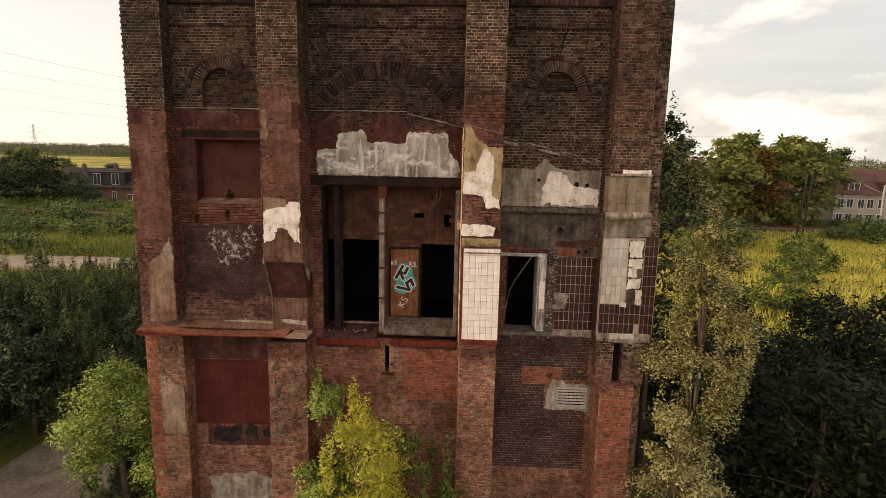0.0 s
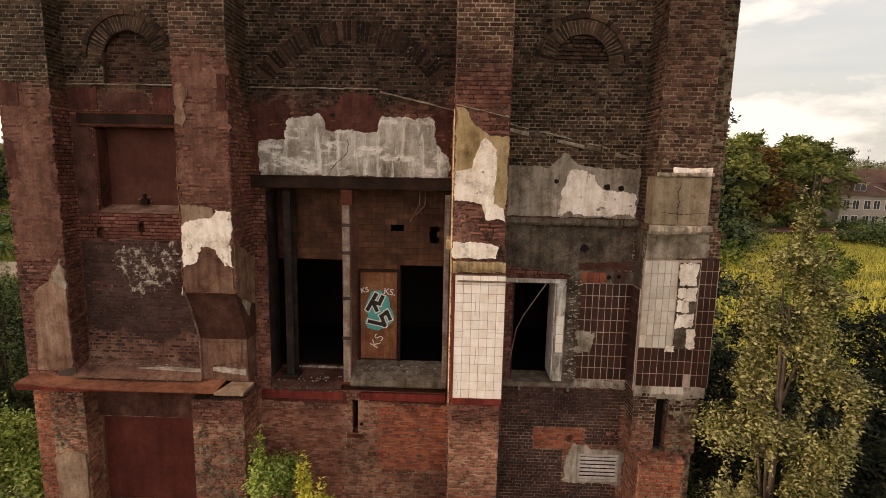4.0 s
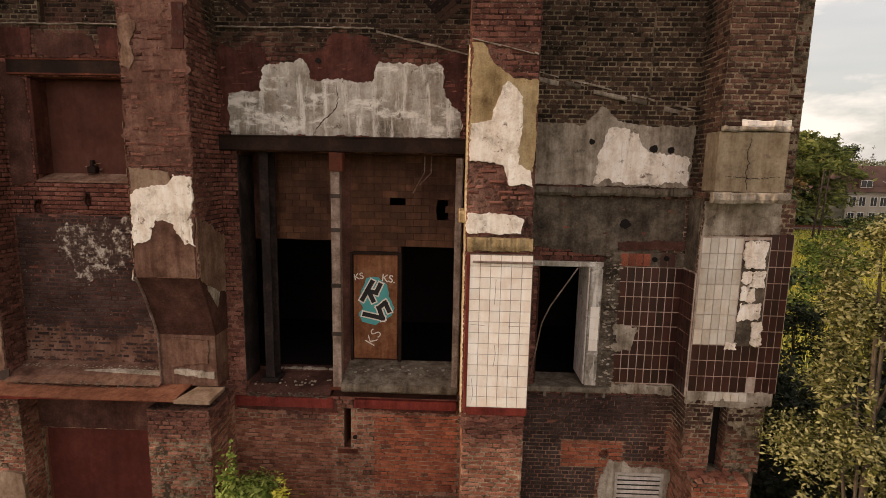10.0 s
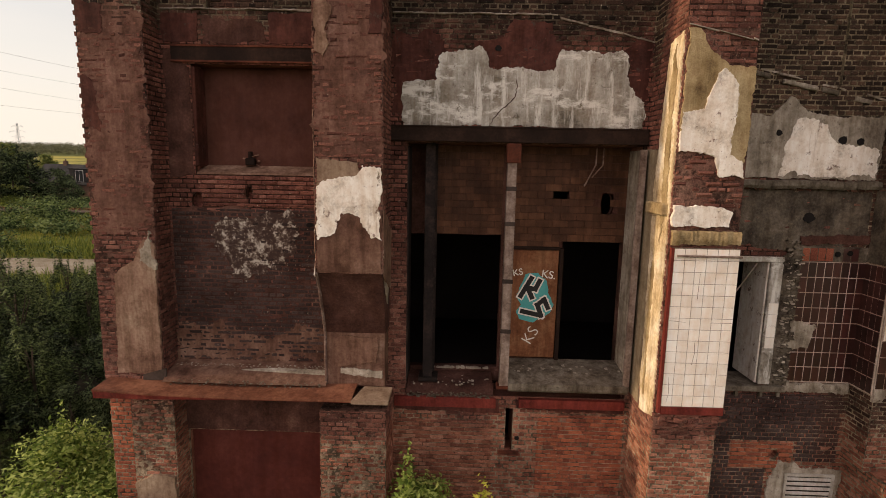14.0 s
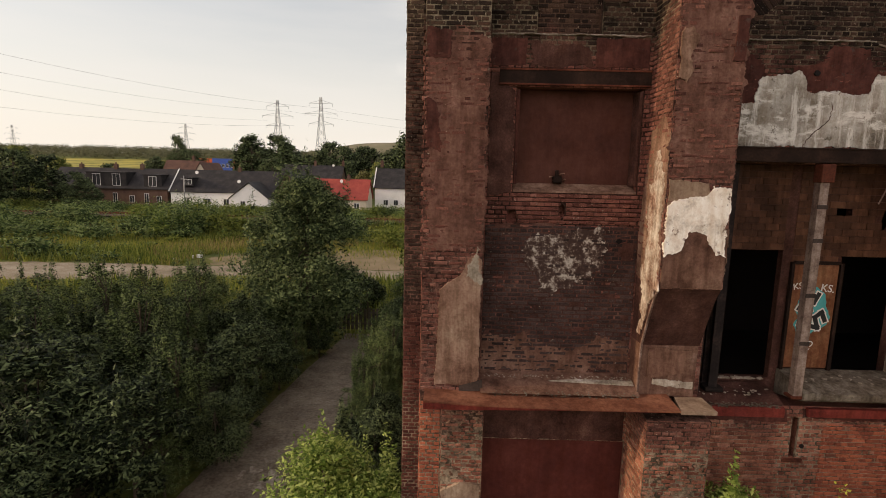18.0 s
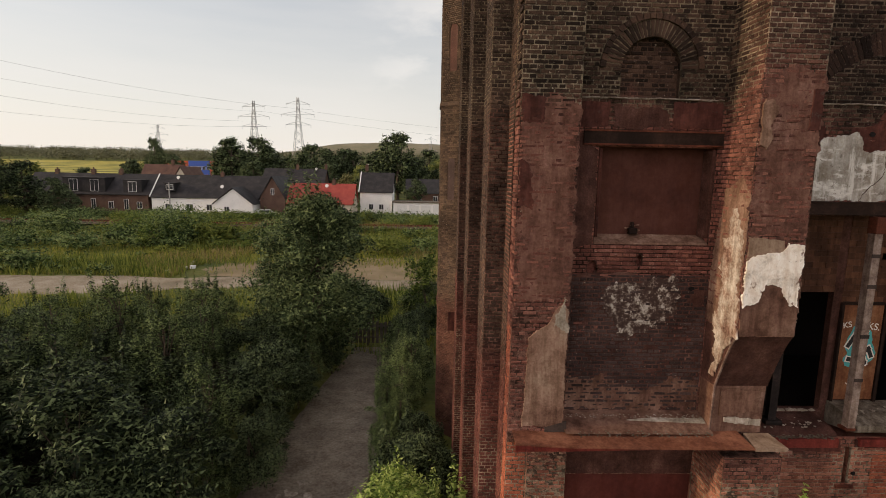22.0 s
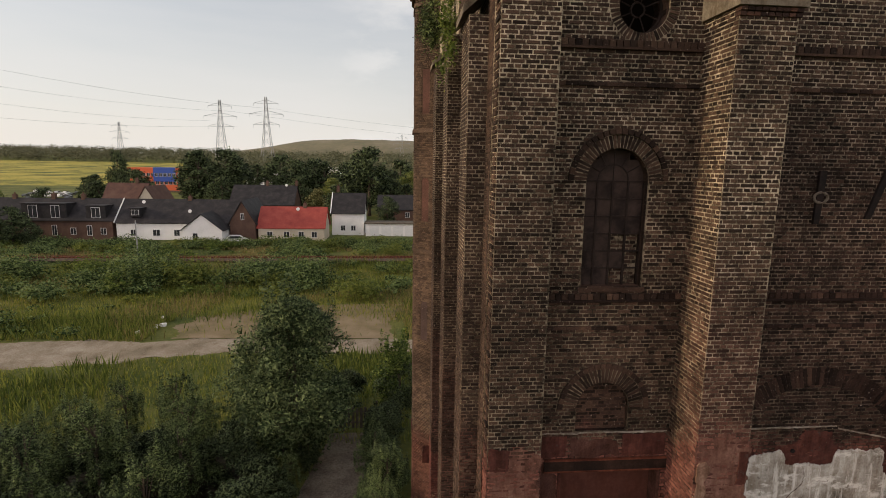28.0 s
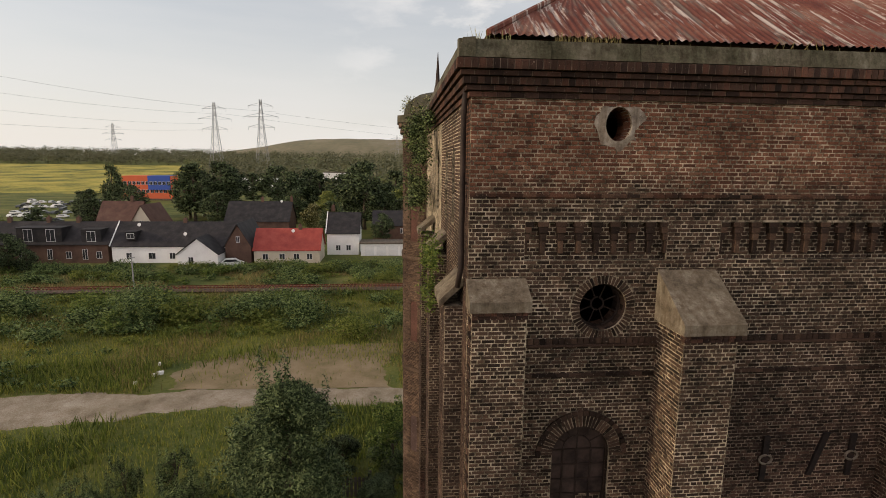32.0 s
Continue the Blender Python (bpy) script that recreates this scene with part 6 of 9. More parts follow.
part("loose_cable", Geo().tube([(1.95, YF - 0.02, 9.58), (1.5, YF - 0.06, 8.9), (1.36, YF - 0.08, 8.6), (1.28, YF - 0.08, 8.1), (1.14, YF - 0.2, 7.5)], 0.013, 5), STEEL_PALE, fr, "thin grey cable", smooth=True)
rubble(wall_front, [(random.Random(i).uniform(2.44, 2.68), YF - 0.03, random.Random(i * 11).uniform(7.45, 9.75)) for i in range(170)], PLASTER_GREY, 15, 0.03)
rubble(wall_front, [(random.Random(i + 500).uniform(2.4, 2.64), YF - 0.03, random.Random(i * 13).uniform(7.45, 9.95)) for i in range(150)], PLASTER_SMOKE, 16, 0.045)
coat("rough_render", wall_front, PLASTER_SMOKE, F, [(2.36, 7.4), (2.72, 7.38), (2.66, 8.3), (2.72, 9.0), (2.66, 9.9), (2.36, 9.72)], 0.03, 22, 0.03, "rough crumbling render", 0.04)
part("tile_bed", Geo().box(2.65, 3.735, YF - 0.028, YF, 7.5, 9.62, 0.003), GROUT_PALE, wall_front)
part("tile_bed", Geo().box(2.65, 3.735, YF - 0.028, YF, 9.622, 9.88, 0.003), PLASTER_SMOKE, wall_front)
tiles(wall_front, facing(YF - 0.028), 2.66, 3.75, 7.52, 9.62, 0.13, 0.262, TILE_RED, [Oval(2.8, 8.35, 0.14, 0.15)], seed=5, gap=0.013, proud=0.005)
tiles(wall_front, facing(YF - 0.029), 2.66, 3.18, 9.63, 9.86, 0.13, 0.23, RED_BRICK, seed=6, gap=0.012, proud=0.005)
tiles(wall_front, facing(YF - 0.029), 3.20, 3.73, 9.63, 9.86, 0.13, 0.23, TILE_RED, [Oval(3.26, 9.75, 0.1, 0.2)], seed=7, gap=0.012, missing=0.06, proud=0.005)
# two holes drawn as dark stubs, their depth shown by colour alone
for u, z in ((3.24, 9.76), (3.44, 9.78)):
    part("pipe_end", Geo().tube([(u, YF - 0.05, z), (u, YF + 0.02, z)], 0.045, 10), DARK, wall_front, "dark stub drawn for a round hole in the tiles")
coat("render_lump", wall_front, PLASTER_GREY, F, [(2.62, 8.1), (2.95, 8.12), (3.02, 8.52), (2.62, 8.6)], 0.05, 24, 0.04, "lump of grey render over tiles")
crumble("render_strip", wall_front, PLASTER_GREY, 2.6, 3.74, YF, 7.32, 7.49, 0.05, 25, "crumbled render under the tiles", bite=1.5)
coat("render_strip", wall_front, PLASTER_DARK, F, [(2.6, 9.9), (3.75, 9.95), (3.75, 10.1), (2.6, 10.05)], 0.045, 26, 0.03)
# ventilation grille
vent = thing("ventilation_grille", (3.28, YF, 5.2), "grey louvred ventilation grille in a rendered patch", "grille")
coat("render_patch", vent, PLASTER_GREY, F, [(2.5, 5.1), (3.8, 5.05), (3.84, 5.85), (3.2, 5.92), (2.7, 6.02), (2.58, 5.7)], 0.03, 27, 0.05, "grey render round the grille")
part("vent_frame", Geo().box(2.84, 3.72, YF - 0.06, YF - 0.02, 5.15, 5.2, 0.004).box(2.84, 3.72, YF - 0.06, YF - 0.02, 5.74, 5.79, 0.004).box(2.84, 2.89, YF - 0.06, YF - 0.02, 5.2, 5.74, 0.004).box(3.67, 3.72, YF - 0.06, YF - 0.02, 5.2, 5.74, 0.004), VENT_GREY, vent)
part("backing", Geo().box(2.88, 3.68, YF - 0.034, YF - 0.03, 5.19, 5.75), DARK, vent)
for i in range(6):
    z = 5.215 + i * 0.09
    part("slat", Geo().prism([(2.89, YF - 0.06, z), (2.89, YF - 0.035, z + 0.045), (2.89, YF - 0.037, z + 0.05), (2.89, YF - 0.064, z + 0.006)], (0.78, 0, 0)), VENT_GREY, vent)

# ---- coats on the pilasters ----
f1, f2, f3, f4, f4t = facing(13.9), facing(13.37), facing(13.22), facing(13.52), facing(13.86)
coat("grey_render", P1, PLASTER_BROWN, f1, [(-8.78, 7.5), (-8.02, 7.5), (-8.02, 9.75), (-8.2, 9.8), (-8.4, 9.45), (-8.72, 9.2)], 0.03, 31, 0.03, "smooth grey-brown render on the pilaster's foot")
coat("grey_render", P1, PLASTER_SAND, facing(13.93), [(-8.6, 4.15), (-7.92, 4.12), (-7.92, 5.62), (-8.3, 5.66), (-8.62, 5.5)], 0.06, 32, 0.03, "thick block of pale render")
g = Geo()
rnd = random.Random(91)
for r in range(round(9.4 / COURSE), round(21.5 / COURSE), 2):
    g.box(-9.03 - rnd.uniform(0.025, 0.045), -9.02, 13.9 + rnd.uniform(0.004, 0.012), 14.14, r * COURSE + 0.006, (r + 1) * COURSE - 0.006, 0.006)
tagged(part("toothing", g, BRICK, P1, "bricks standing proud in every other course"), kind="stuff")
for k, (p, lay, ring, th) in enumerate(((P1, f1, [(-8.97, 9.9), (-8.02, 9.95), (-8.02, 13.3), (-8.5, 13.5), (-8.97, 13.2)], 0.0075),
                                       (P1, f1, [(-8.9, 10.9), (-8.4, 10.7), (-8.05, 11.2), (-8.1, 12.4), (-8.6, 12.7), (-8.9, 12.1)], 0.012),
                                       (P1, f1, [(-8.7, 10.1), (-8.2, 10.0), (-8.15, 10.6), (-8.6, 10.7)], 0.013),
                                       (P2, f2, [(-5.22, 11.2), (-4.26, 11.15), (-4.26, 13.7), (-4.7, 14.0), (-5.22, 13.7)], 0.0075),
                                       (P2, f2, [(-5.0, 11.9), (-4.5, 11.8), (-4.35, 12.5), (-4.6, 13.0), (-4.95, 12.6)], 0.012),
                                       (P2, f2, [(-5.0, 13.1), (-4.6, 13.05), (-4.5, 13.6), (-4.9, 13.8)], 0.013))):
    coat("mortar_slurry", p, SLURRY, lay, ring, th, 700 + k, 0.09, "brown mortar smeared over the bricks")
coat("red_paint", P1, PLASTER_RED, f1, [(-8.98, 13.0), (-8.65, 13.0), (-8.6, 13.4), (-8.98, 13.45)], 0.016, 33, 0.05)
coat("red_paint", P1, PLASTER_RED, f1, [(-9.0, 11.6), (-8.75, 11.5), (-8.85, 12.3), (-9.0, 12.35)], 0.016, 34, 0.05)
coat("white_flake", P1, PLASTER_GREY, f1, [(-8.3, 9.4), (-8.02, 9.3), (-8.03, 9.95), (-8.12, 9.98), (-8.2, 9.7)], 0.034, 36, 0.06)
g = bricks(Geo(), -9.03, -8.66, 0, 9.4, facing(13.97), seed=37)
bricks(g, 13.97, 14.35, 0, 9.4, left_of(-9.035), seed=38, flip=True)
part("corner_core", Geo().box(-9.03, -8.63, 13.97, YF, 0, 7.2), MORTAR, P1)
tagged(part("red_brickwork", g, RED_BRICK, P1, "red brick edge of the corner"), kind="stuff")
coat("white_paint", P2, PLASTER_WHITE, f2, [(-5.22, 9.95), (-4.98, 10.05), (-4.85, 10.35), (-4.62, 10.3), (-4.4, 9.98), (-4.25, 9.95), (-4.25, 11.02), (-4.55, 11.08), (-4.62, 10.9), (-5.0, 10.88), (-5.22, 10.75)], 0.034, 41, 0.05, "thick flaking white paint")
coat("tan_render", wall_front, PLASTER_MUD, F, [(-7.95, 7.62), (-5.28, 7.62), (-5.28, 8.1), (-5.8, 8.25), (-6.6, 8.1), (-7.2, 8.35), (-7.95, 8.3)], 0.019, 142, 0.12, "stained tan render low on the wall")
coat("brown_render", P2, PLASTER_MUD, f2, [(-5.23, 9.44), (-4.25, 9.44), (-4.24, 10.4), (-5.23, 10.4)], 0.024, 42, 0.01, "brown render")
coat("tan_render", P2, PLASTER_SAND, f2, [(-5.22, 10.75), (-4.6, 10.85), (-4.6, 11.1), (-5.22, 11.16)], 0.022, 43, 0.02)
coat("tan_render", P2, PLASTER_BROWN, f2, [(-5.24, 12.65), (-5.08, 12.58), (-5.0, 12.75), (-5.06, 13.0), (-4.95, 13.25), (-5.05, 13.38), (-5.2, 13.38)], 0.03, 44, 0.04, "loose flap of render")
coat("red_render", P2, PLASTER_RED, f2, [(-4.45, 12.9), (-4.24, 12.9), (-4.24, 13.55), (-4.4, 13.55)], 0.026, 45, 0.02)
coat("flank_paint", P2, PLASTER_PINK, left_of(-5.25), [(13.4, 9.5), (13.62, 9.05), (13.85, 8.75), (14.0, 8.5), (14.05, 9.6), (13.95, 10.2), (14.0, 11.0), (13.75, 11.6), (13.4, 11.2)], 0.02, 46, 0.16, "flaking white and pink paint on the flank", 0.04)
coat("flank_render", P2, PLASTER_BROWN, left_of(-5.25), [(13.38, 9.44), (14.34, 9.44), (14.34, 10.5), (14.1, 11.9), (13.6, 12.2), (13.38, 11.8)], 0.012, 47, 0.06)
coat("flank_render", P2, PLASTER_BROWN, right_of(-4.23), [(13.38, 9.44), (14.3, 9.0), (14.3, 10.0), (13.38, 10.4)], 0.02, 48, 0.06)
coat("white_paint", P2, PLASTER_GREY, right_of(-4.243), [(13.85, 8.95), (13.98, 8.8), (14.1, 9.1), (14.08, 9.42), (13.7, 9.42), (13.68, 9.2)], 0.02, 49, 0.03, "pale flaking patch on the corbel")
rubble(P2, [(random.Random(i).uniform(-5.2, -4.25), 13.36, random.Random(i * 7).uniform(4.9, 6.5)) for i in range(200)], PLASTER_BROWN, 4, 0.026, "broken_bricks", "hacked rough brick faces")
rubble(P1, [(random.Random(i).uniform(-8.6, -7.95), 13.92, random.Random(i * 5).uniform(5.7, 7.1)) for i in range(150)], PLASTER_BROWN, 5, 0.026, "broken_bricks", "hacked rough brick faces")
coat("ochre_render", P3, PLASTER_TAN, f3, [(0.0, 11.45), (0.5, 11.4), (0.9, 11.15), (0.96, 11.2), (0.96, 12.5), (0.6, 12.55), (0.3, 12.75), (0.15, 13.0), (0.0, 13.02)], 0.022, 51, 0.03, "rough ochre render")
coat("white_paint", P3, PLASTER_WHITE, f3, [(0.0, 11.35), (0.28, 11.35), (0.5, 11.25), (0.62, 11.0), (0.95, 10.98), (0.92, 11.2), (0.72, 11.3), (0.76, 12.3), (0.52, 12.5), (0.4, 12.3), (0.3, 11.95), (0.0, 11.9)], 0.034, 52, 0.04, "flaking white paint")
coat("white_paint", P3, PLASTER_WHITE, f3, [(0.0, 10.3), (0.8, 10.28), (0.84, 10.5), (0.5, 10.6), (0.0, 10.58)], 0.05, 53, 0.03)
crumble("stone_block", P3, PLASTER_TAN, 0.0, 0.98, 13.22, 10.02, 10.22, 0.09, 55, "crumbling ochre stone course", bite=1.1)
part("edge_strip", Geo().box(0.002, 0.046, 13.15, 13.215, 7.42, 9.97, 0.004), PAINT_OXIDE, P3, "rusty red edge strip beside the tiles")
part("tile_bed", Geo().box(0.02, 1.0, 13.165, 13.24, 7.4, 9.97, 0.004), GROUT, P3)
tiles(P3, facing(13.165), 0.05, 0.995, 7.53, 9.96, 0.157, 0.175, TILE_WHITE, seed=8, gap=0.005)
part("tile_trim", Geo().box(0.09, 1.02, 13.12, 13.16, 9.84, 9.87, 0.004), STEEL_PALE, P3, "thin metal strip across the tiles")
part("tile_base", Geo().box(0.05, 1.0, 13.15, 13.2, 7.4, 7.525, 0.006), PAINT_OXIDE, P3, "red base course under the white tiles")
for pts in ([(0.45, 9.6), (0.44, 9.2)], [(0.06, 8.88), (0.3, 8.86)], [(0.66, 8.86), (0.98, 8.86)], [(0.46, 8.55), (0.48, 8.4), (0.45, 8.2)], [(0.12, 8.0), (0.15, 7.75), (0.12, 7.6)]):
    part("crack", Geo().tube([(u, 13.156, z) for u, z in pts], 0.0035, 4), GROUT, P3)
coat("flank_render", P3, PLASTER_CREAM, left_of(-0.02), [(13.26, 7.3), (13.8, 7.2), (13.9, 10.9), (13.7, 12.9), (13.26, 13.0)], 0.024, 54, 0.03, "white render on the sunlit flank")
# same render behind the shadow line, its shade put into a darker colour
coat("flank_render", P3, PLASTER_OLIVE, left_of(-0.02), [(13.86, 7.25), (14.34, 7.25), (14.34, 11.42), (13.86, 11.4)], 0.02, 254, 0.015, "rear of the flank render, coloured olive-grey for shade")
coat("ochre_streak", P3, PLASTER_TAN, left_of(-0.045), [(13.4, 10.2), (13.52, 10.0), (13.56, 12.6), (13.46, 12.85), (13.38, 12.4)], 0.012, 154, 0.05, "ochre patch where the white has flaked")
coat("ochre_streak", P3, PLASTER_TAN, left_of(-0.045), [(13.62, 7.5), (13.7, 7.6), (13.72, 9.6), (13.66, 9.9), (13.6, 9.2)], 0.012, 155, 0.04)
part("pipe_collar", Geo().box(-0.14, -0.01, 13.3, 13.95, 10.42, 10.6, 0.02), PLASTER_TAN, P3, "crumbling string course on the flank")
rubble(P3, [(random.Random(i).uniform(0.0, 0.95), 13.24, 7.16 + random.Random(i * 3).uniform(0, 0.2)) for i in range(40)], BRICK, 6, 0.06, "broken_bricks")
box = thing("rendered_box", (4.23, 13.5, 10.95), "rendered block on the corner pilaster, half lit", "render block", kind="structure")
part("box_body", Geo().box(3.72, 4.76, 13.47, 13.9, 10.96, 11.86, 0.015), PLASTER_OLIVE, box)
crumble("ledge", box, PLASTER_GREY, 3.68, 4.82, 13.5, 10.80, 10.96, 0.12, 12, "broken concrete lip")
crumble("broken_cap", box, PLASTER_GREY, 3.75, 4.78, 13.5, 11.86, 11.94, 0.09, 13, "flaked grey cap", bite=1.6)
crumble("broken_cap", box, PLASTER_WHITE, 4.05, 4.76, 13.52, 11.93, 12.03, 0.05, 14, "flaked white cap", bite=2.0)
part("crack", crack_line([(4.2, 10.98), (4.16, 11.25), (4.19, 11.4), (4.16, 11.55), (4.2, 11.8)], 13.468, 0.006, 1), DARK, box)
part("crack", crack_line([(3.85, 11.2), (4.3, 11.17), (4.7, 11.2)], 13.468, 0.006, 2), DARK, box)
coat("grey_render", P4, PLASTER_GREY, f4t, [(3.78, 10.24), (5.0, 10.28), (5.0, 10.8), (3.78, 10.8)], 0.02, 61, 0.02)
part("tile_bed", Geo().box(3.77, 5.24, 13.835, 13.87, 7.6, 10.24, 0.004), GROUT_PALE, P4)
tiles(P4, facing(13.833), 3.79, 4.44, 8.44, 10.22, 0.13, 0.254, TILE_GREY, seed=9, gap=0.006, proud=0.012)
tiles(P4, facing(13.835), 3.78, 4.87, 7.61, 8.43, 0.135, 0.262, TILE_RED, seed=10, gap=0.011, missing=0.05)
tiles(P4, facing(13.835), 4.88, 5.23, 7.6, 10.3, 0.115, 0.262, TILE_RED, seed=11, gap=0.011, missing=0.06)
coat("brick_scar", P4, PLASTER_SMOKE, f4t, [(4.46, 8.42), (4.87, 8.42), (4.87, 10.2), (4.46, 10.18)], 0.034, 62, 0.01, "bare masonry where render has fallen")
for k, (a, b, c, d) in enumerate(((4.47, 4.84, 9.72, 10.16), (4.6, 4.85, 9.4, 9.68), (4.48, 4.68, 9.2, 9.42), (4.47, 4.82, 8.86, 9.16), (4.72, 4.86, 8.46, 8.84), (4.49, 4.62, 9.5, 9.66), (4.3, 4.5, 8.36, 8.5))):
    coat("white_render", P4, PLASTER_WHITE, facing(13.826), box_ring(a, b, c, d), 0.02, 460 + k, 0.045, "flaking white render beside the tiles")
coat("flank_render", P4, PLASTER_SMOKE, left_of(3.758), [(13.88, 9.64), (14.33, 9.64), (14.33, 10.83), (13.88, 10.83)], 0.02, 67, 0.012, "smoky render on the flank")
part("tile_bed", Geo().box(3.735, 3.757, 13.84, YF - 0.03, 7.5, 9.62), GROUT_PALE, P4)
tiles(P4, left_of(3.735), 13.845, 14.32, 7.52, 9.62, 0.12, 0.262, TILE_RED, seed=66, gap=0.011)
tiles(P4, facing(13.805), 4.1, 4.75, 7.46, 7.62, 0.13, 0.16, TILE_GREY, seed=64, gap=0.006)
crumble("render_lip", P4, PLASTER_GREY, 3.76, 5.2, 13.86, 7.36, 7.61, 0.05, 65, bite=1.3)
rubble(P4, [(random.Random(i).uniform(3.88, 4.74), random.Random(i * 3).uniform(13.5, 13.8), 6.16) for i in range(60)], BRICK, 8, 0.06, "broken_bricks", "broken bricks on the stub")
part("slot_back", Geo().box(4.24, 4.52, 14.1, 14.12, 6.15, 7.5), DARK, P4)

for u0, u1, z0, z1, sd in ((1.0, 3.72, 3.2, 7.28, 72), (-4.2, -2.4, 3.0, 6.6, 73)):
    hole = [Rect(1.84, 2.96, 5.85, 6.37), Rect(2.5, 3.85, 5.05, 6.0)]
    tagged(part("sooty_brickwork", bricks(Geo(), u0, u1, z0, z1, facing(YF - 0.016), hole, seed=sd, rough=0.004, proud=0.006), BRICK_SOOT if u0 > 0 else BRICK, wall_front, "smoke-blackened bricks" if u0 > 0 else "worn red-brown bricks"), kind="stuff")

# holes drawn as flat dark patches; their shade is only in the colour
for u, z, r in ((3.08, 11.62, 0.07), (3.36, 11.6, 0.06), (2.7, 10.36, 0.09), (2.05, 11.72, 0.05), (-5.6, 10.05, 0.05), (-2.52, 12.95, 0.05), (-1.95, 6.3, 0.04)):
    rnd = random.Random(int(u * 100))
    ring = [(u + r * rnd.uniform(0.75, 1.2) * math.cos(t), YF - 0.034, z + r * rnd.uniform(0.7, 1.1) * math.sin(t)) for t in [math.tau * k / 19 for k in range(19)]]
    part("broken_hole", Geo().prism(ring, (0, 0.03, 0)), DARK, wall_front, "small hole in the plaster, drawn as a raised dark patch")
crack = [(-2.62, 11.74), (-2.5, 11.95), (-2.38, 12.05), (-2.22, 12.2), (-2.2, 12.4), (-2.24, 12.6)]
part("crack", crack_line(crack, YF - 0.03, 0.008, 3), PLASTER_DARK, wall_front, "crack through the plaster")
crack = [(2.45, 14.95), (2.5, 15.15), (2.52, 15.35), (2.6, 15.6), (2.66, 15.8), (2.85, 16.0)]
part("crack", crack_line(crack, YF - 0.012, 0.02, 4), DARK, wall_front, "stepped crack in the brickwork")


TRACK = varied("pale_gravel_track", [(0.15, 0.125, 0.085), (0.27, 0.235, 0.18), (0.38, 0.345, 0.285)], 0.3, 7, bump=0.4, distance=0.05, grime=0.25)
# ---- ground ----
def ground_z(x, y):
    t = min(1, max(0, (y - 40) / 18))
    z = 1.1 * t * t * (3 - 2 * t)
    if x > 8:
        t = min(1, (x - 8) / 20) * min(1, max(0, (y + 10) / 40))
        z = max(z, 1.1 * t)
    e = max(0, 1 - abs(y - 98) / 7)
    z += 0.9 * e * e * (3 - 2 * e)
    z += max(0, min(y, 1400) - 385) * 0.038
    z += 0.12 * noise.noise((x * 0.11, y * 0.11, 3.0)) * min(1, max(0, (y - 42) / 10) if x < 6 else 1)
    return z


def axis(a, b, fine, lo, hi):
    out, v = [], lo
    while v < hi:
        out.append(v)
        d = max(0, a - v, v - b)
        v += fine + d * 0.25
    return out + [hi]


gx, gy = axis(-110, 80, 2.5, -4000, 4000), axis(-30, 150, 2.5, -2500, 4500)
g = Geo()
g.v = [(x, y, ground_z(x, y)) for y in gy for x in gx]
g.f = [(j * len(gx) + i, j * len(gx) + i + 1, (j + 1) * len(gx) + i + 1, (j + 1) * len(gx) + i) for j in range(len(gy) - 1) for i in range(len(gx) - 1)]
solid("ground", g, GROUND, "rough grassland with weeds and bare spots", "ground", kind="structure", smooth=True)


def strip(name, left, right, material, label, lift=0.03, n=24, ragged=0.5):
    """A road draped on the ground between two bent edges, given as (x, y) of their way."""
    def along(pts, t):
        k = t * (len(pts) - 1)
        i = min(int(k), len(pts) - 2)
        return Vector(pts[i]).lerp(Vector(pts[i + 1]), k - i)
    g = Geo()
    m = 8
    for j in range(n + 1):
        a, b = along(left, j / n), along(right, j / n)
        for i in range(m + 1):
            p = a.lerp(b, i / m)
            w = noise.noise((p.x * 0.4, p.y * 0.4, 9)) * ragged + noise.noise((p.x * 1.7, p.y * 1.7, 5)) * 0.4 * ragged
            if i in (0, m):
                p = p + (b - a).normalized() * w
            g.v.append((p.x, p.y, ground_z(p.x, p.y) + (-0.06 if i in (0, m) else lift)))
    g.f = [(j * (m + 1) + i, j * (m + 1) + i + 1, (j + 1) * (m + 1) + i + 1, (j + 1) * (m + 1) + i) for j in range(n) for i in range(m)]
    return solid(name, g, material, label, "road", kind="structure")


strip("road", [(-20.5, -6), (-18.6, 14), (-18.0, 23), (-16.8, 33), (-15.8, 39.5)], [(-10.0, -6), (-11.4, 14), (-12.2, 24), (-12.0, 33), (-12.0, 39.5)], ASPHALT,
      "weathered asphalt lane along the tower", n=40)
strip("road", [(-95, 49.2), (-60, 49.8), (-46, 50.2), (-40, 50.8), (-36, 51.4), (-30, 53.0), (-25, 53.4), (-10, 52.7), (6, 52.2)], [(-95, 55.2), (-60, 56.8), (-46, 57.6), (-40, 57.8), (-36, 56.8), (-30, 57.6), (-25, 57.2), (-10, 56.6), (6, 56.2)], TRACK,
      "pale dirt track across the grassland", lift=0.06, n=150, ragged=1.3)
strip("road", [(-35, 57.4), (-36.5, 61.2), (-36, 65.2), (-29, 68.7), (-18, 70.2)], [(-9, 56.4), (-9.5, 59.2), (-10, 62.2), (-9, 66.2), (-8, 70.2)], DIRT, "bare trodden dirt beside the track", lift=0.045, n=60, ragged=2.4)
# sheets added under the bushes; deep shade is put into their colour
strip("ground", [(-60, 3), (-58, 12), (-57, 22), (-56, 30), (-54, 36)], [(-17.8, 3), (-17.9, 12), (-17.4, 22), (-16.6, 30), (-16.2, 38)], SHADE_SOIL, "soil sheet coloured dark for the shade under the thicket", lift=0.035, n=40, ragged=0.8)
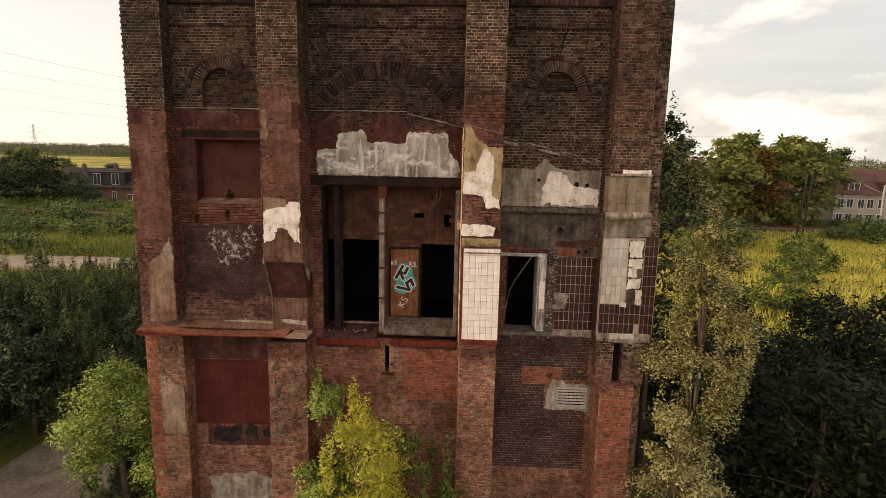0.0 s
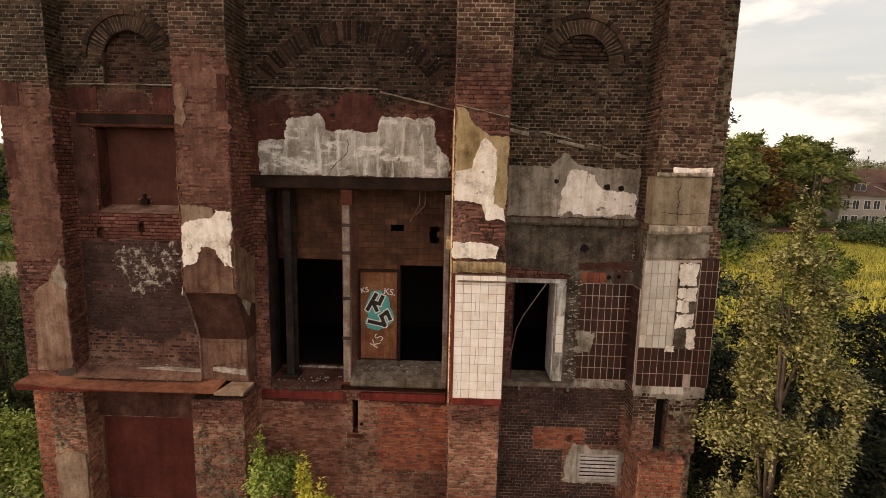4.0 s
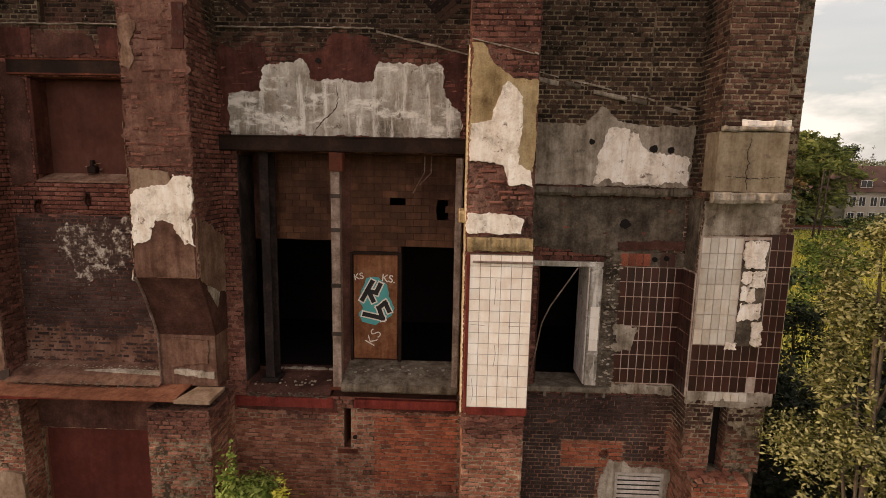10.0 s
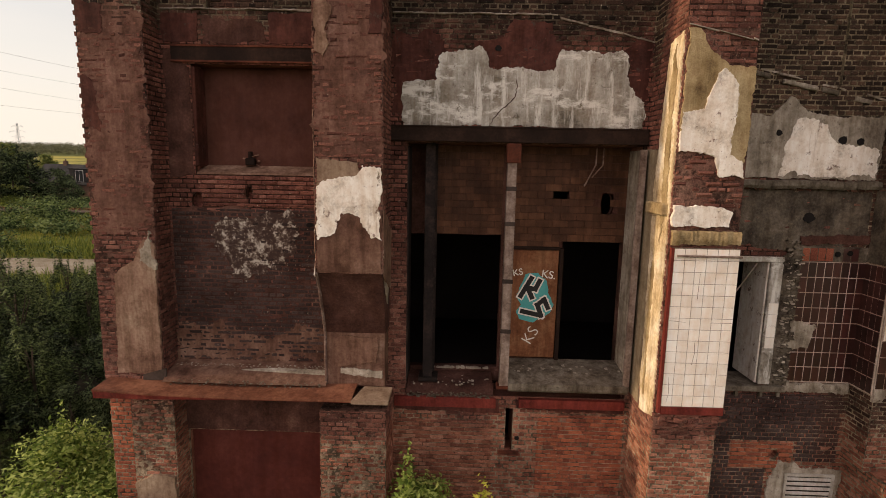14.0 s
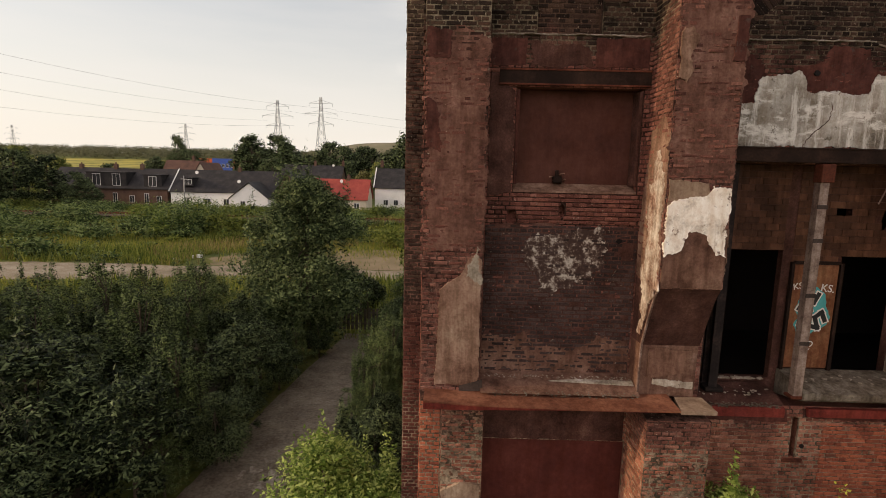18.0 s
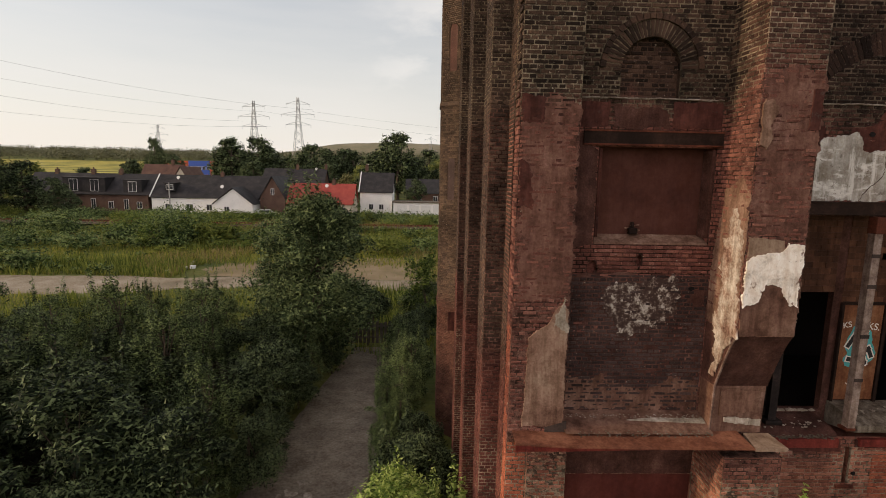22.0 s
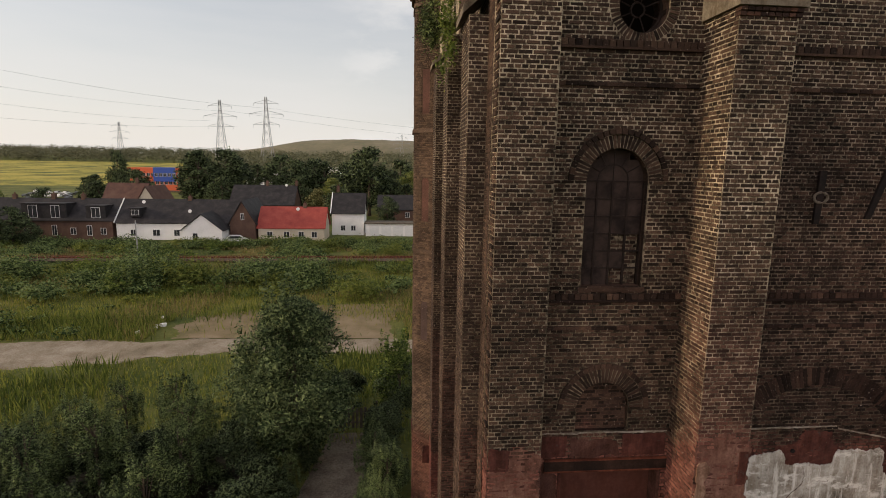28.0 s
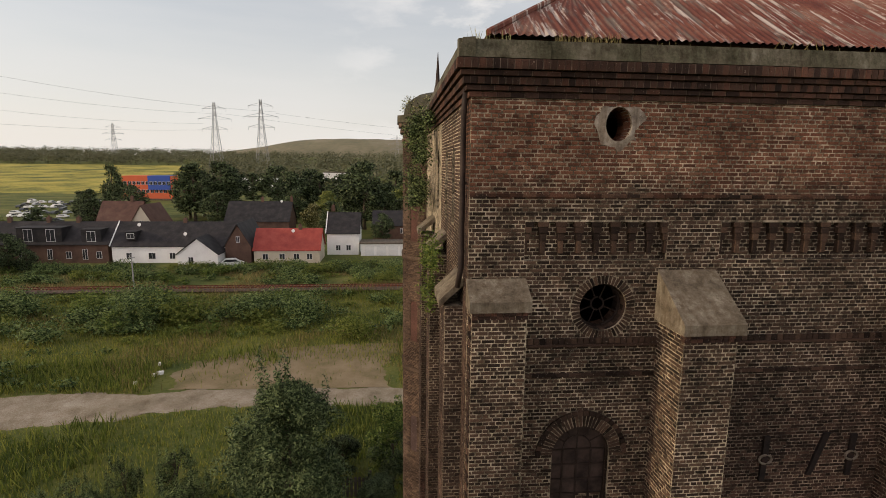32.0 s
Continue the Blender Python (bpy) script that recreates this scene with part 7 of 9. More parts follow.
strip("ground", [(8, 9), (8, 15), (8.5, 22), (9, 30)], [(30, 9), (30, 15), (30, 22), (29, 30)], SHADE_SOIL, "soil sheet coloured dark for the thicket beside the tower", lift=0.035, n=20, ragged=0.8)
# ---- railway ----
rail = thing("railway", (-40, 98, 2), "single railway track on rusty ballast", "railway", kind="structure")
BALLAST = varied("rusty_ballast", [(0.045, 0.031, 0.023), (0.085, 0.06, 0.045), (0.13, 0.098, 0.072)], 1.5, 12, bump=0.7, distance=0.06)
g = Geo()
g.prism([(-400, 95.6, 2.05), (-400, 96.6, 2.32), (-400, 99.4, 2.32), (-400, 100.4, 2.05)], (900, 0, 0))
part("ballast", g, BALLAST, rail)
for y in (97.28, 98.72):
    part("rail", Geo().box(-400, 500, y - 0.035, y + 0.035, 2.33, 2.48), RUST, rail)
g = Geo()
for i in range(190):
    x = -90 + i * 0.62
    g.box(x, x + 0.26, 96.8, 99.2, 2.3, 2.37)
tagged(part("sleepers", g, WOOD_DOOR, rail), kind="stuff")

BARK_GREY = varied("grey_timber", [(0.05, 0.042, 0.034), (0.10, 0.086, 0.07), (0.16, 0.14, 0.115)], 3, 30, bump=0.4)

# ---- houses ----
GALV = varied("galvanised_steel", [(0.24, 0.24, 0.24), (0.34, 0.34, 0.335)], 0.3, 3, rough=0.6, metal=0.3, bump=0.0)
WALL_WHITE = varied("white_render", [(0.62, 0.61, 0.58), (0.76, 0.75, 0.72), (0.82, 0.81, 0.79)], 0.3, 4, bump=0.1)
WALL_CREAM = varied("cream_render", [(0.42, 0.36, 0.27), (0.52, 0.46, 0.36), (0.58, 0.52, 0.42)], 0.3, 4, bump=0.1)
WALL_BROWN = varied("brown_brick_wall", [(0.07, 0.043, 0.033), (0.11, 0.067, 0.05), (0.15, 0.095, 0.07)], 0.5, 9, bump=0.2)
ROOF_DARK = varied("dark_roof_tiles", [(0.016, 0.015, 0.016), (0.03, 0.028, 0.029), (0.055, 0.05, 0.048)], 0.6, 6, rough=0.6, bump=0.3)
ROOF_RED = varied("red_roof_tiles", [(0.20, 0.04, 0.032), (0.28, 0.058, 0.045), (0.34, 0.085, 0.065)], 0.5, 6, rough=0.6, bump=0.3)
ROOF_BROWN = varied("brown_roof_tiles", [(0.06, 0.035, 0.028), (0.10, 0.055, 0.042), (0.13, 0.08, 0.06)], 0.5, 6, rough=0.7, bump=0.3)
FRAME_WHITE = varied("white_window_frame", [(0.6, 0.6, 0.58), (0.7, 0.7, 0.68)], 2, 20, rough=0.5, bump=0.05)
PANE = varied("dark_window_pane", [(0.02, 0.022, 0.025), (0.05, 0.052, 0.055)], 0.8, 3, rough=0.15, bump=0.0)


def window_on(house, x, y, z, w, h, facing_x=0):
    """A window on a wall that faces -y (or, with facing_x, along x), with its frame and two panes."""
    win = part("window", Geo().box(x - w / 2, x + w / 2, y - 0.06, y + 0.05, z, z + h) if not facing_x else Geo().box(x - 0.06, x + 0.05, y - w / 2, y + w / 2, z, z + h), FRAME_WHITE, house)
    for k in (0, 1):
        a, b = -w / 2 + 0.08 + k * (w / 2 - 0.04), -0.04 + k * (w / 2 - 0.04)
        g = Geo()
        if facing_x:
            s = -1 if facing_x < 0 else 1
            g.box(min(x + s * 0.07, x + s * 0.03), max(x + s * 0.07, x + s * 0.03), y + a, y + b, z + 0.08, z + h - 0.08)
        else:
            g.box(x + a, x + b, y - 0.075, y - 0.03, z + 0.08, z + h - 0.08)
        part("pane", g, PANE, win)


def house(x0, x1, y0, y1, z0, eave, ridge, along, wall, roof_mat, label, windows=(), dormers=(), chimneys=(), over=0.35, side_windows=(), verge=False, skylights=(), dishes=()):
    """A gabled house. along: 'x' or 'y', the way of its ridge."""
    h = thing("house", ((x0 + x1) / 2, (y0 + y1) / 2, z0), label, "house", "houses by the railway")
    xm, ym = (x0 + x1) / 2, (y0 + y1) / 2
    if along == "x":
        body = [(x0, y0, z0), (x0, y1, z0), (x0, y1, eave), (x0, ym, ridge - 0.15), (x0, y0, eave)]
        part("wall", Geo().prism(body, (x1 - x0, 0, 0)), wall, h)
        k = (ridge - eave) / (ym - y0)
        for s in (1, -1):
            ye = y0 - over if s > 0 else y1 + over
            ring = [(x0 - over, ye, eave - over * k), (x0 - over, ym, ridge), (x0 - over, ym, ridge + 0.18), (x0 - over, ye, eave - over * k + 0.16)]
            part("roof", Geo().prism(ring, (x1 - x0 + 2 * over, 0, 0)), roof_mat, h)
    else:
        body = [(x0, y0, z0), (x1, y0, z0), (x1, y0, eave), (xm, y0, ridge - 0.15), (x0, y0, eave)]
        part("wall", Geo().prism(body, (0, y1 - y0, 0)), wall, h)
        k = (ridge - eave) / (xm - x0)
        for s in (1, -1):
            xe = x0 - over if s > 0 else x1 + over
            ring = [(xe, y0 - over, eave - over * k), (xm, y0 - over, ridge), (xm, y0 - over, ridge + 0.18), (xe, y0 - over, eave - over * k + 0.16)]
            part("roof", Geo().prism(ring, (0, y1 - y0 + 2 * over, 0)), roof_mat, h)
    for x, z, w, hh in windows:
        window_on(h, x, y0, z, w, hh)
    for s, y, z, w, hh in side_windows:
        window_on(h, x1 if s > 0 else x0, y, z, w, hh, s)
    for x, z, w, hh in dormers:
        d = part("dormer", Geo().box(x - w / 2, x + w / 2, y0 + 0.2, ym, z, z + hh), roof_mat, h)
        part("dormer_roof", Geo().box(x - w / 2 - 0.2, x + w / 2 + 0.2, y0 - 0.05, ym + 0.2, z + hh, z + hh + 0.18), roof_mat, d)
        n = 2 if w > 5 else 1
        for i in range(n):
            window_on(h, x - w / 2 + w * (i + 0.5) / n, y0 + 0.2, z + 0.35, min(1.9, w / n * 0.75), hh - 0.6)
    if verge and along == "x":
        ring = [(x0 - over - 0.05, y0 - over, eave - over * k + 0.14), (x0 - over - 0.05, ym, ridge + 0.16), (x0 - over - 0.05, ym, ridge + 0.36), (x0 - over - 0.05, y0 - over, eave - over * k + 0.34)]
        part("barge_board", Geo().prism(ring, (0.25, 0, 0)), FRAME_WHITE, h, "white barge board")
    for x, t in skylights:
        y, z = y0 + (ym - y0) * t, eave + (ridge - eave) * t + 0.17
        part("skylight", Geo().prism([(x - 0.45, y, z), (x + 0.45, y, z), (x + 0.45, y + 0.9, z + 0.9 * k), (x - 0.45, y + 0.9, z + 0.9 * k)], (0, -0.05, 0.08)), FRAME_WHITE, h)
    for x, t in dishes:
        y, z = y0 + (ym - y0) * t, eave + (ridge - eave) * t + 0.75
        d = part("satellite_dish", Geo().tube([(x, y - 0.12, z), (x, y - 0.05, z - 0.02), (x, y, z - 0.03)], [0.42, 0.36, 0.1], 12), FRAME_WHITE, h)
        part("dish_mount", Geo().tube([(x, y, z - 0.75), (x, y, z)], 0.04, 6), GALV, d)
    for x, y, z in chimneys:
        c = part("chimney", Geo().box(x - 0.4, x + 0.4, y - 0.4, y + 0.4, z - 1.6, z, 0.03), WALL_BROWN, h)
        part("chimney_pot", Geo().tube([(x, y, z), (x, y, z + 0.4)], 0.15, 8), ROOF_BROWN, c)
    return h


WALL_GREY = varied("grey_beige_render", [(0.22, 0.195, 0.15), (0.30, 0.27, 0.22), (0.36, 0.33, 0.28)], 0.3, 4, bump=0.1)
GZ = 1.0
house(-104, -75.5, 128, 138, GZ, 5.6, 10.0, "x", WALL_BROWN, ROOF_DARK, "long brown brick row house with flat dormers and a dark roof",
      windows=[(-98, 2.0, 1.2, 1.6), (-94, 2.0, 1.2, 1.6), (-88, 2.0, 1.1, 2.4), (-84, 2.2, 1.2, 1.6), (-80.5, 2.0, 1.1, 2.4), (-77.5, 2.2, 1.2, 1.6)],
      dormers=[(-90, 5.7, 9.5, 3.4), (-79, 5.7, 4.2, 3.0)], chimneys=[(-99, 133, 11.0), (-90.5, 133, 11.2), (-84, 133, 11.2)])
house(-74.7, -46.5, 128, 138, GZ, 5.2, 10.0, "x", WALL_WHITE, ROOF_DARK, "white rendered row house with a long dark tiled roof",
      windows=[(-71, 2.0, 1.3, 1.5), (-66, 2.0, 1.6, 1.5), (-61.5, 2.0, 1.3, 1.5)], dormers=[(-70.5, 6.4, 2.2, 1.8)], chimneys=[(-60, 133, 10.9)], verge=True, dishes=[(-59, 0.35), (-70, 0.75)])
house(-58, -49.5, 122, 129, GZ, 4.2, 7.6, "y", WALL_WHITE, ROOF_DARK, "white gabled house with a dark pitched roof", windows=[(-55.2, 1.4, 1.1, 2.1)])
house(-49.2, -43.5, 126.5, 140, GZ, 5.4, 10.2, "y", WALL_BROWN, ROOF_DARK, "dark timbered gable house with a white barge board", windows=[(-46.3, 6.0, 0.8, 1.5)])
house(-43.0, -28.0, 127, 136, GZ, 4.3, 8.6, "x", WALL_CREAM, ROOF_RED, "cream house with a bright red tiled roof",
      windows=[(-40.4, 1.9, 1.3, 1.4), (-36.6, 1.9, 1.3, 1.4), (-33.3, 1.9, 1.3, 1.4), (-30.3, 1.9, 1.3, 1.4)], chimneys=[(-33, 131.5, 9.6)], dishes=[(-34.5, 0.75)])
house(-27.6, -19.5, 138, 148, GZ, 6.8, 11.4, "x", WALL_WHITE, ROOF_DARK, "white house with a dark roof and a plain side gable",
      windows=[(-24.8, 2.2, 1.2, 1.4), (-22.2, 2.2, 1.2, 1.4)], side_windows=[(1, 143, 6.6, 1.0, 1.3)], chimneys=[(-26.4, 143, 13.4)], verge=True)
house(-62, -43, 168, 180, GZ, 6.5, 12.0, "x", WALL_BROWN, ROOF_DARK, "brown house in the second row with a dark roof", chimneys=[(-52, 174, 13.4), (-43, 174, 13.6)], dishes=[(-46, 0.9)], windows=[(-50, 2.5, 1.3, 1.6), (-45, 2.5, 1.3, 1.6)])
house(-95, -84, 160, 170, GZ, 6.5, 12.5, "x", WALL_BROWN, ROOF_BROWN, "house with a steep brown roof behind the row", chimneys=[(-87, 165, 14.0)])
house(-84, -77.5, 156, 168, GZ, 6.5, 12.0, "y", WALL_CREAM, ROOF_BROWN, "cream gabled house behind the row", windows=[(-80.7, 6.4, 1.0, 1.4)])
house(-17, 2, 165, 176, GZ, 5.5, 9.5, "x", WALL_BROWN, ROOF_DARK, "brown house with a dark roof far behind", windows=[(-13, 3, 1.4, 1.6), (-8, 3, 1.4, 1.6)])
garage = thing("garage", (-12, 140, GZ), "low row of white garages with flat roofs", "garage")
part("wall", Geo().box(-19, 4, 136, 142, GZ, 4.2), WALL_WHITE, garage)
part("roof", Geo().box(-19.3, 4.3, 135.7, 142.3, 4.2, 4.45), CONCRETE, garage)
for i in range(7):
    part("garage_door", Geo().box(-18 + i * 3, -15.6 + i * 3, 135.93, 136.02, GZ, 3.6, 0.02), FRAME_WHITE, garage)
big = thing("school_building", (-150, 335, 2), "long orange flat-roofed building with a blue middle block", "building")
ORANGE = varied("orange_cladding", [(0.55, 0.12, 0.05), (0.62, 0.15, 0.07)], 0.2, 2, bump=0.05)
BLUE = varied("blue_cladding", [(0.05, 0.09, 0.32), (0.07, 0.12, 0.38)], 0.2, 2, bump=0.05)
part("wall", Geo().box(-171, -139.5, 330, 345, 1, 15.6), ORANGE, big)
part("blue_block", Geo().box(-156, -143.5, 329, 340, 7.5, 15.8), BLUE, big)
part("plinth", Geo().box(-171.2, -139.3, 329.6, 345, 1, 2.2), CONCRETE, big)
for z in (5.6, 10.4):
    for i in range(12):
        window_on(big, -169.2 + i * 2.5, 328.95 if -156 < -169.2 + i * 2.5 < -143.5 and z > 7 else 330, z, 1.9, 2.0)
for x0, x1, y, z in ((-128, -104, 420, 12.5), (-98, -88, 440, 12), (-66, -46, 420, 17)):
    shed = thing("warehouse", (x0, y, 1), "low white flat-roofed industrial hall in the distance", "hall", "far halls")
    part("wall", Geo().box(x0, x1, y, y + 20, 1, z), WALL_WHITE, shed)
    part("roof", Geo().box(x0 - 0.4, x1 + 0.4, y - 0.4, y + 20.4, z, z + 0.5), CONCRETE, shed)
    for k in range(4):
        part("gate", Geo().box(x0 + 1.5 + k * (x1 - x0) / 4, x0 + 4.2 + k * (x1 - x0) / 4, y - 0.06, y + 0.02, 1, z - 4), PANE, shed)
# the house beyond the field on the other side, grey with a hipped roof
rh = thing("house", (78, 122, 1), "large grey rendered house with arched ground-floor windows and a hipped roof", "house")
X0, X1, Y0, Y1 = 82.0, 110.0, 118.0, 132.0
part("wall", Geo().box(X0, X1, Y0, Y1, 0.4, 8.2), WALL_GREY, rh)
g = Geo()
g.add([(X0 - 0.6, Y0 - 0.6, 8.0), (X1 + 0.6, Y0 - 0.6, 8.0), (X1 + 0.6, Y1 + 0.6, 8.0), (X0 - 0.6, Y1 + 0.6, 8.0), (X0 + 5, (Y0 + Y1) / 2, 13.6), (X1 - 5, (Y0 + Y1) / 2, 13.6)],
      [(0, 1, 5, 4), (1, 2, 5), (2, 3, 4, 5), (3, 0, 4), (3, 2, 1, 0)])
part("roof", g, ROOF_BROWN, rh)
for i in range(6):
    x = X0 + 2.2 + i * 4.4
    window_on(rh, x - 0.9, Y0, 5.0, 1.4, 2.0)
    window_on(rh, x + 1.1, Y0, 5.0, 1.4, 2.0)
    window_on(rh, x - 0.9, Y0, 1.2, 1.4, 2.5)
    window_on(rh, x + 1.1, Y0, 1.2, 1.4, 2.5)
for x in (86, 94):
    part("dormer", Geo().box(x - 1.6, x + 1.6, Y0 + 0.3, Y0 + 4, 8.6, 10.8), ROOF_BROWN, rh)
    window_on(rh, x, Y0 + 0.28, 8.9, 2.4, 1.6)

# ---- pylons, poles and wires ----


def pylon(x, y, h, z0=2.0):
    p = thing("electricity_pylon", (x, y, z0), "tall steel lattice pylon with three pairs of arms", "pylon", "pylons of the power line")
    w = h * 0.085
    g = Geo()
    r = h * 0.0026
    prev = None
    for k in range(11):
        t = k / 10
        s = w * (1 - t) ** 1.4 + h * 0.012
        z = z0 + h * t
        c = [(x - s, y - s, z), (x + s, y - s, z), (x + s, y + s, z), (x - s, y + s, z)]
        if prev:
            for i in range(4):
                g.tube([prev[i], c[i]], r, 4)
                g.tube([prev[i], c[(i + 1) % 4]], r * 0.6, 3)
                g.tube([prev[(i + 1) % 4], c[i]], r * 0.6, 3)
        prev = c
    part("mast", g, GALV, p)
    for t, L in ((0.66, 0.16), (0.79, 0.21), (0.92, 0.15)):
        g = Geo()
        for s in (-1, 1):
            g.tube([(x, y, z0 + h * t), (x + s * h * L, y, z0 + h * t)], r * 0.9, 4)
            g.tube([(x, y, z0 + h * (t + 0.045)), (x + s * h * L, y, z0 + h * t)], r * 0.7, 4)
            g.tube([(x + s * h * L, y, z0 + h * t), (x + s * h * L, y, z0 + h * (t - 0.035))], r * 0.6, 4)
        part("arm", g, GALV, p)
    return p


for x, y, h in ((-236, 700, 96), (-179, 700, 101), (-600, 1180, 100), (-1050, 1250, 95), (-5, 1000, 75)):
    pylon(x, y, h)
wires = thing("power_lines", (-200, 400, 60), "thin sagging high-voltage cables across the sky", "power line")
for x0, y0, z0, x1, y1, z1 in ((-520, 330, 112, -220, 700, 84), (-480, 300, 92, -250, 700, 72), (-500, 300, 72, -215, 700, 66), (-220, 700, 84, 400, 980, 70), (-160, 700, 86, 500, 900, 76), (-520, 380, 130, -160, 700, 88)):
    pts = [(x0 + (x1 - x0) * t, y0 + (y1 - y0) * t, z0 + (z1 - z0) * t - 14 * 4 * t * (1 - t)) for t in [i / 16 for i in range(17)]]
    part("cable", Geo().tube(pts, 0.09, 4), STEEL_DARK, wires)
for x, y, h in ((-52.5, 91, 8.0),):
    q = thing("utility_pole", (x, y, 1.5), "slender grey pole beside the railway", "pole")
    part("post", Geo().tube([(x, y, 1.0), (x, y, 1.5 + h)], [0.13, 0.09], 8), GALV, q)
    part("crossbar", Geo().box(x - 0.5, x + 0.5, y - 0.05, y + 0.05, h + 0.9, h + 1.0), GALV, q)
q = thing("catenary_mast", (57.5, 92, 1), "rusty pair of steel railway masts", "mast")
for dx in (0, 0.9):
    part("post", Geo().tube([(57.0 + dx, 90, 1.0), (57.6 + dx, 90, 12.3)], [0.18, 0.12], 6), STEEL_DARK, q)
q = thing("catenary_mast", (72, 92, 1), "lattice railway mast with a bracket", "mast")
part("post", Geo().tube([(72, 92, 1.0), (72, 92, 10.5)], 0.18, 6), GALV, q)
part("bracket", Geo().tube([(72, 92, 9.0), (68.5, 92, 10.5)], 0.07, 5), GALV, q)
q = thing("overhead_wires", (60, 95, 9), "thin railway overhead wires beside the field", "wire")
for z in (8.2, 9.6, 10.9):
    part("wire", Geo().tube([(9, 95, z), (130, 95, z)], 0.03, 4), STEEL_DARK, q)
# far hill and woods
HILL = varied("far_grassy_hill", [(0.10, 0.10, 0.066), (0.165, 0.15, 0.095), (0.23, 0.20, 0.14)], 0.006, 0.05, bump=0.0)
g = Geo()
nx, ny = 60, 14
for j in range(ny + 1):
    for i in range(nx + 1):
        x, y = -1100 + 2200 * i / nx, 1700 + 700 * j / ny
        e = math.exp(-((x + 110) / 620) ** 2) * 130 * max(0, math.sin(math.pi * min(1, (j + 0.01) / ny * 0.9))) + 10 * noise.noise((x * 0.006, y * 0.006, 1))
        z = min(e, 117 + 3 * noise.noise((x * 0.02, 0, 0)))
        g.v.append((x, y, z - 2))
g.f = [(j * (nx + 1) + i, j * (nx + 1) + i + 1, (j + 1) * (nx + 1) + i + 1, (j + 1) * (nx + 1) + i) for j in range(ny) for i in range(nx)]
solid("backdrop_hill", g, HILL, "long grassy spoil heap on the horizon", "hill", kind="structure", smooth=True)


# a wide yellow field far off
YELLOW = varied("far_yellow_meadow", [(0.07, 0.085, 0.025), (0.17, 0.165, 0.035), (0.30, 0.26, 0.05), (0.38, 0.32, 0.07)], 0.03, 0.35, bump=0.0, spread=(0.36, 0.6))
solid("field", Geo().add([(-470, 385, 1.6), (-168, 385, 1.6), (-300, 830, 18.4), (-1050, 830, 18.4)], [(0, 1, 2, 3)]), YELLOW, "wide yellow meadow in the distance", "field", kind="structure")
# parked cars far off
CAR_PAINT = [varied(f"car_paint_{n}", [c, tuple(min(1, v * 1.15) for v in c)], 1, 5, rough=0.3, bump=0.0) for n, c in (("white", (0.62, 0.62, 0.6)), ("silver", (0.36, 0.37, 0.38)), ("dark", (0.05, 0.055, 0.06)))]
TYRE = varied("tyre_rubber", [(0.015, 0.015, 0.015), (0.03, 0.03, 0.03)], 2, 20)


def car(paint, label):
    c = thing("car", (0, 0, 0), label, "car", "parked cars")
    prof = [(-2.1, 0.35), (2.1, 0.35), (2.15, 0.75), (1.3, 0.92), (0.6, 1.42), (-1.2, 1.45), (-1.95, 0.95), (-2.15, 0.8)]
    body = part("body", Geo().prism([(x, -0.85, z) for x, z in prof], (0, 1.7, 0)), paint, c)
    glass = [(1.15, 0.96), (0.55, 1.36), (-1.15, 1.39), (-1.75, 0.98)]
    part("window", Geo().prism([(x, -0.865, z) for x, z in glass], (0, 1.73, 0)), PANE, body)
    for x in (-1.35, 1.35):
        for y in (-0.82, 0.64):
            w = part("wheel", Geo().tube([(x, y, 0.32), (x, y + 0.18, 0.32)], 0.32, 10), TYRE, c)
            part("rim", Geo().tube([(x, y - 0.01, 0.32), (x, y + 0.19, 0.32)], 0.18, 8), GALV, w)
    return c


cars = [car(CAR_PAINT[0], "white car parked in the far lot"), car(CAR_PAINT[1], "silver car parked in the far lot"), car(CAR_PAINT[2], "dark car parked in the far lot")]
rnd = random.Random(31)
n = 0
for r in range(8):
    for i in range(10):
        x, y = -164 - r * 7 + i * 5.2 + rnd.uniform(-0.8, 0.8), 214 + r * 15 + rnd.uniform(-1.5, 1.5)
        if rnd.random() < 0.3:
            continue
        k = rnd.choice((0, 0, 1, 2))
        m = pose(x, y, 1.15, 0, 0, rnd.choice((0, 90)) + rnd.uniform(-4, 4))
        if n < 3:
            cars[n].matrix_basis = m
        else:
            copy_thing(cars[k], m)
        n += 1
van = car(CAR_PAINT[0], "white car parked beside the red-roofed house")
van.matrix_basis = pose(-46.8, 123.5, 1.05, 0, 0, 15) @ Matrix.Diagonal((1.15, 1.15, 1.25, 1))
# gate at the end of the lane
gate = thing("gate", (-14, 39.8, 0), "weathered wooden gate and fence across the lane", "gate")
for i in range(15):
    x = -16.6 + i * 0.29
    part("board", Geo().box(x, x + 0.2, 39.75, 39.8, 0.25, 1.75 + 0.06 * math.sin(i * 2.3), 0.005), BARK_GREY, gate)
for x in (-16.7, -14.6, -12.3):
    part("post", Geo().box(x, x + 0.14, 39.8, 39.94, 0, 2.2, 0.01), BARK_GREY, gate)
for z in (0.6, 1.4):
    part("rail", Geo().box(-16.7, -12.2, 39.8, 39.84, z, z + 0.1), BARK_GREY, gate)
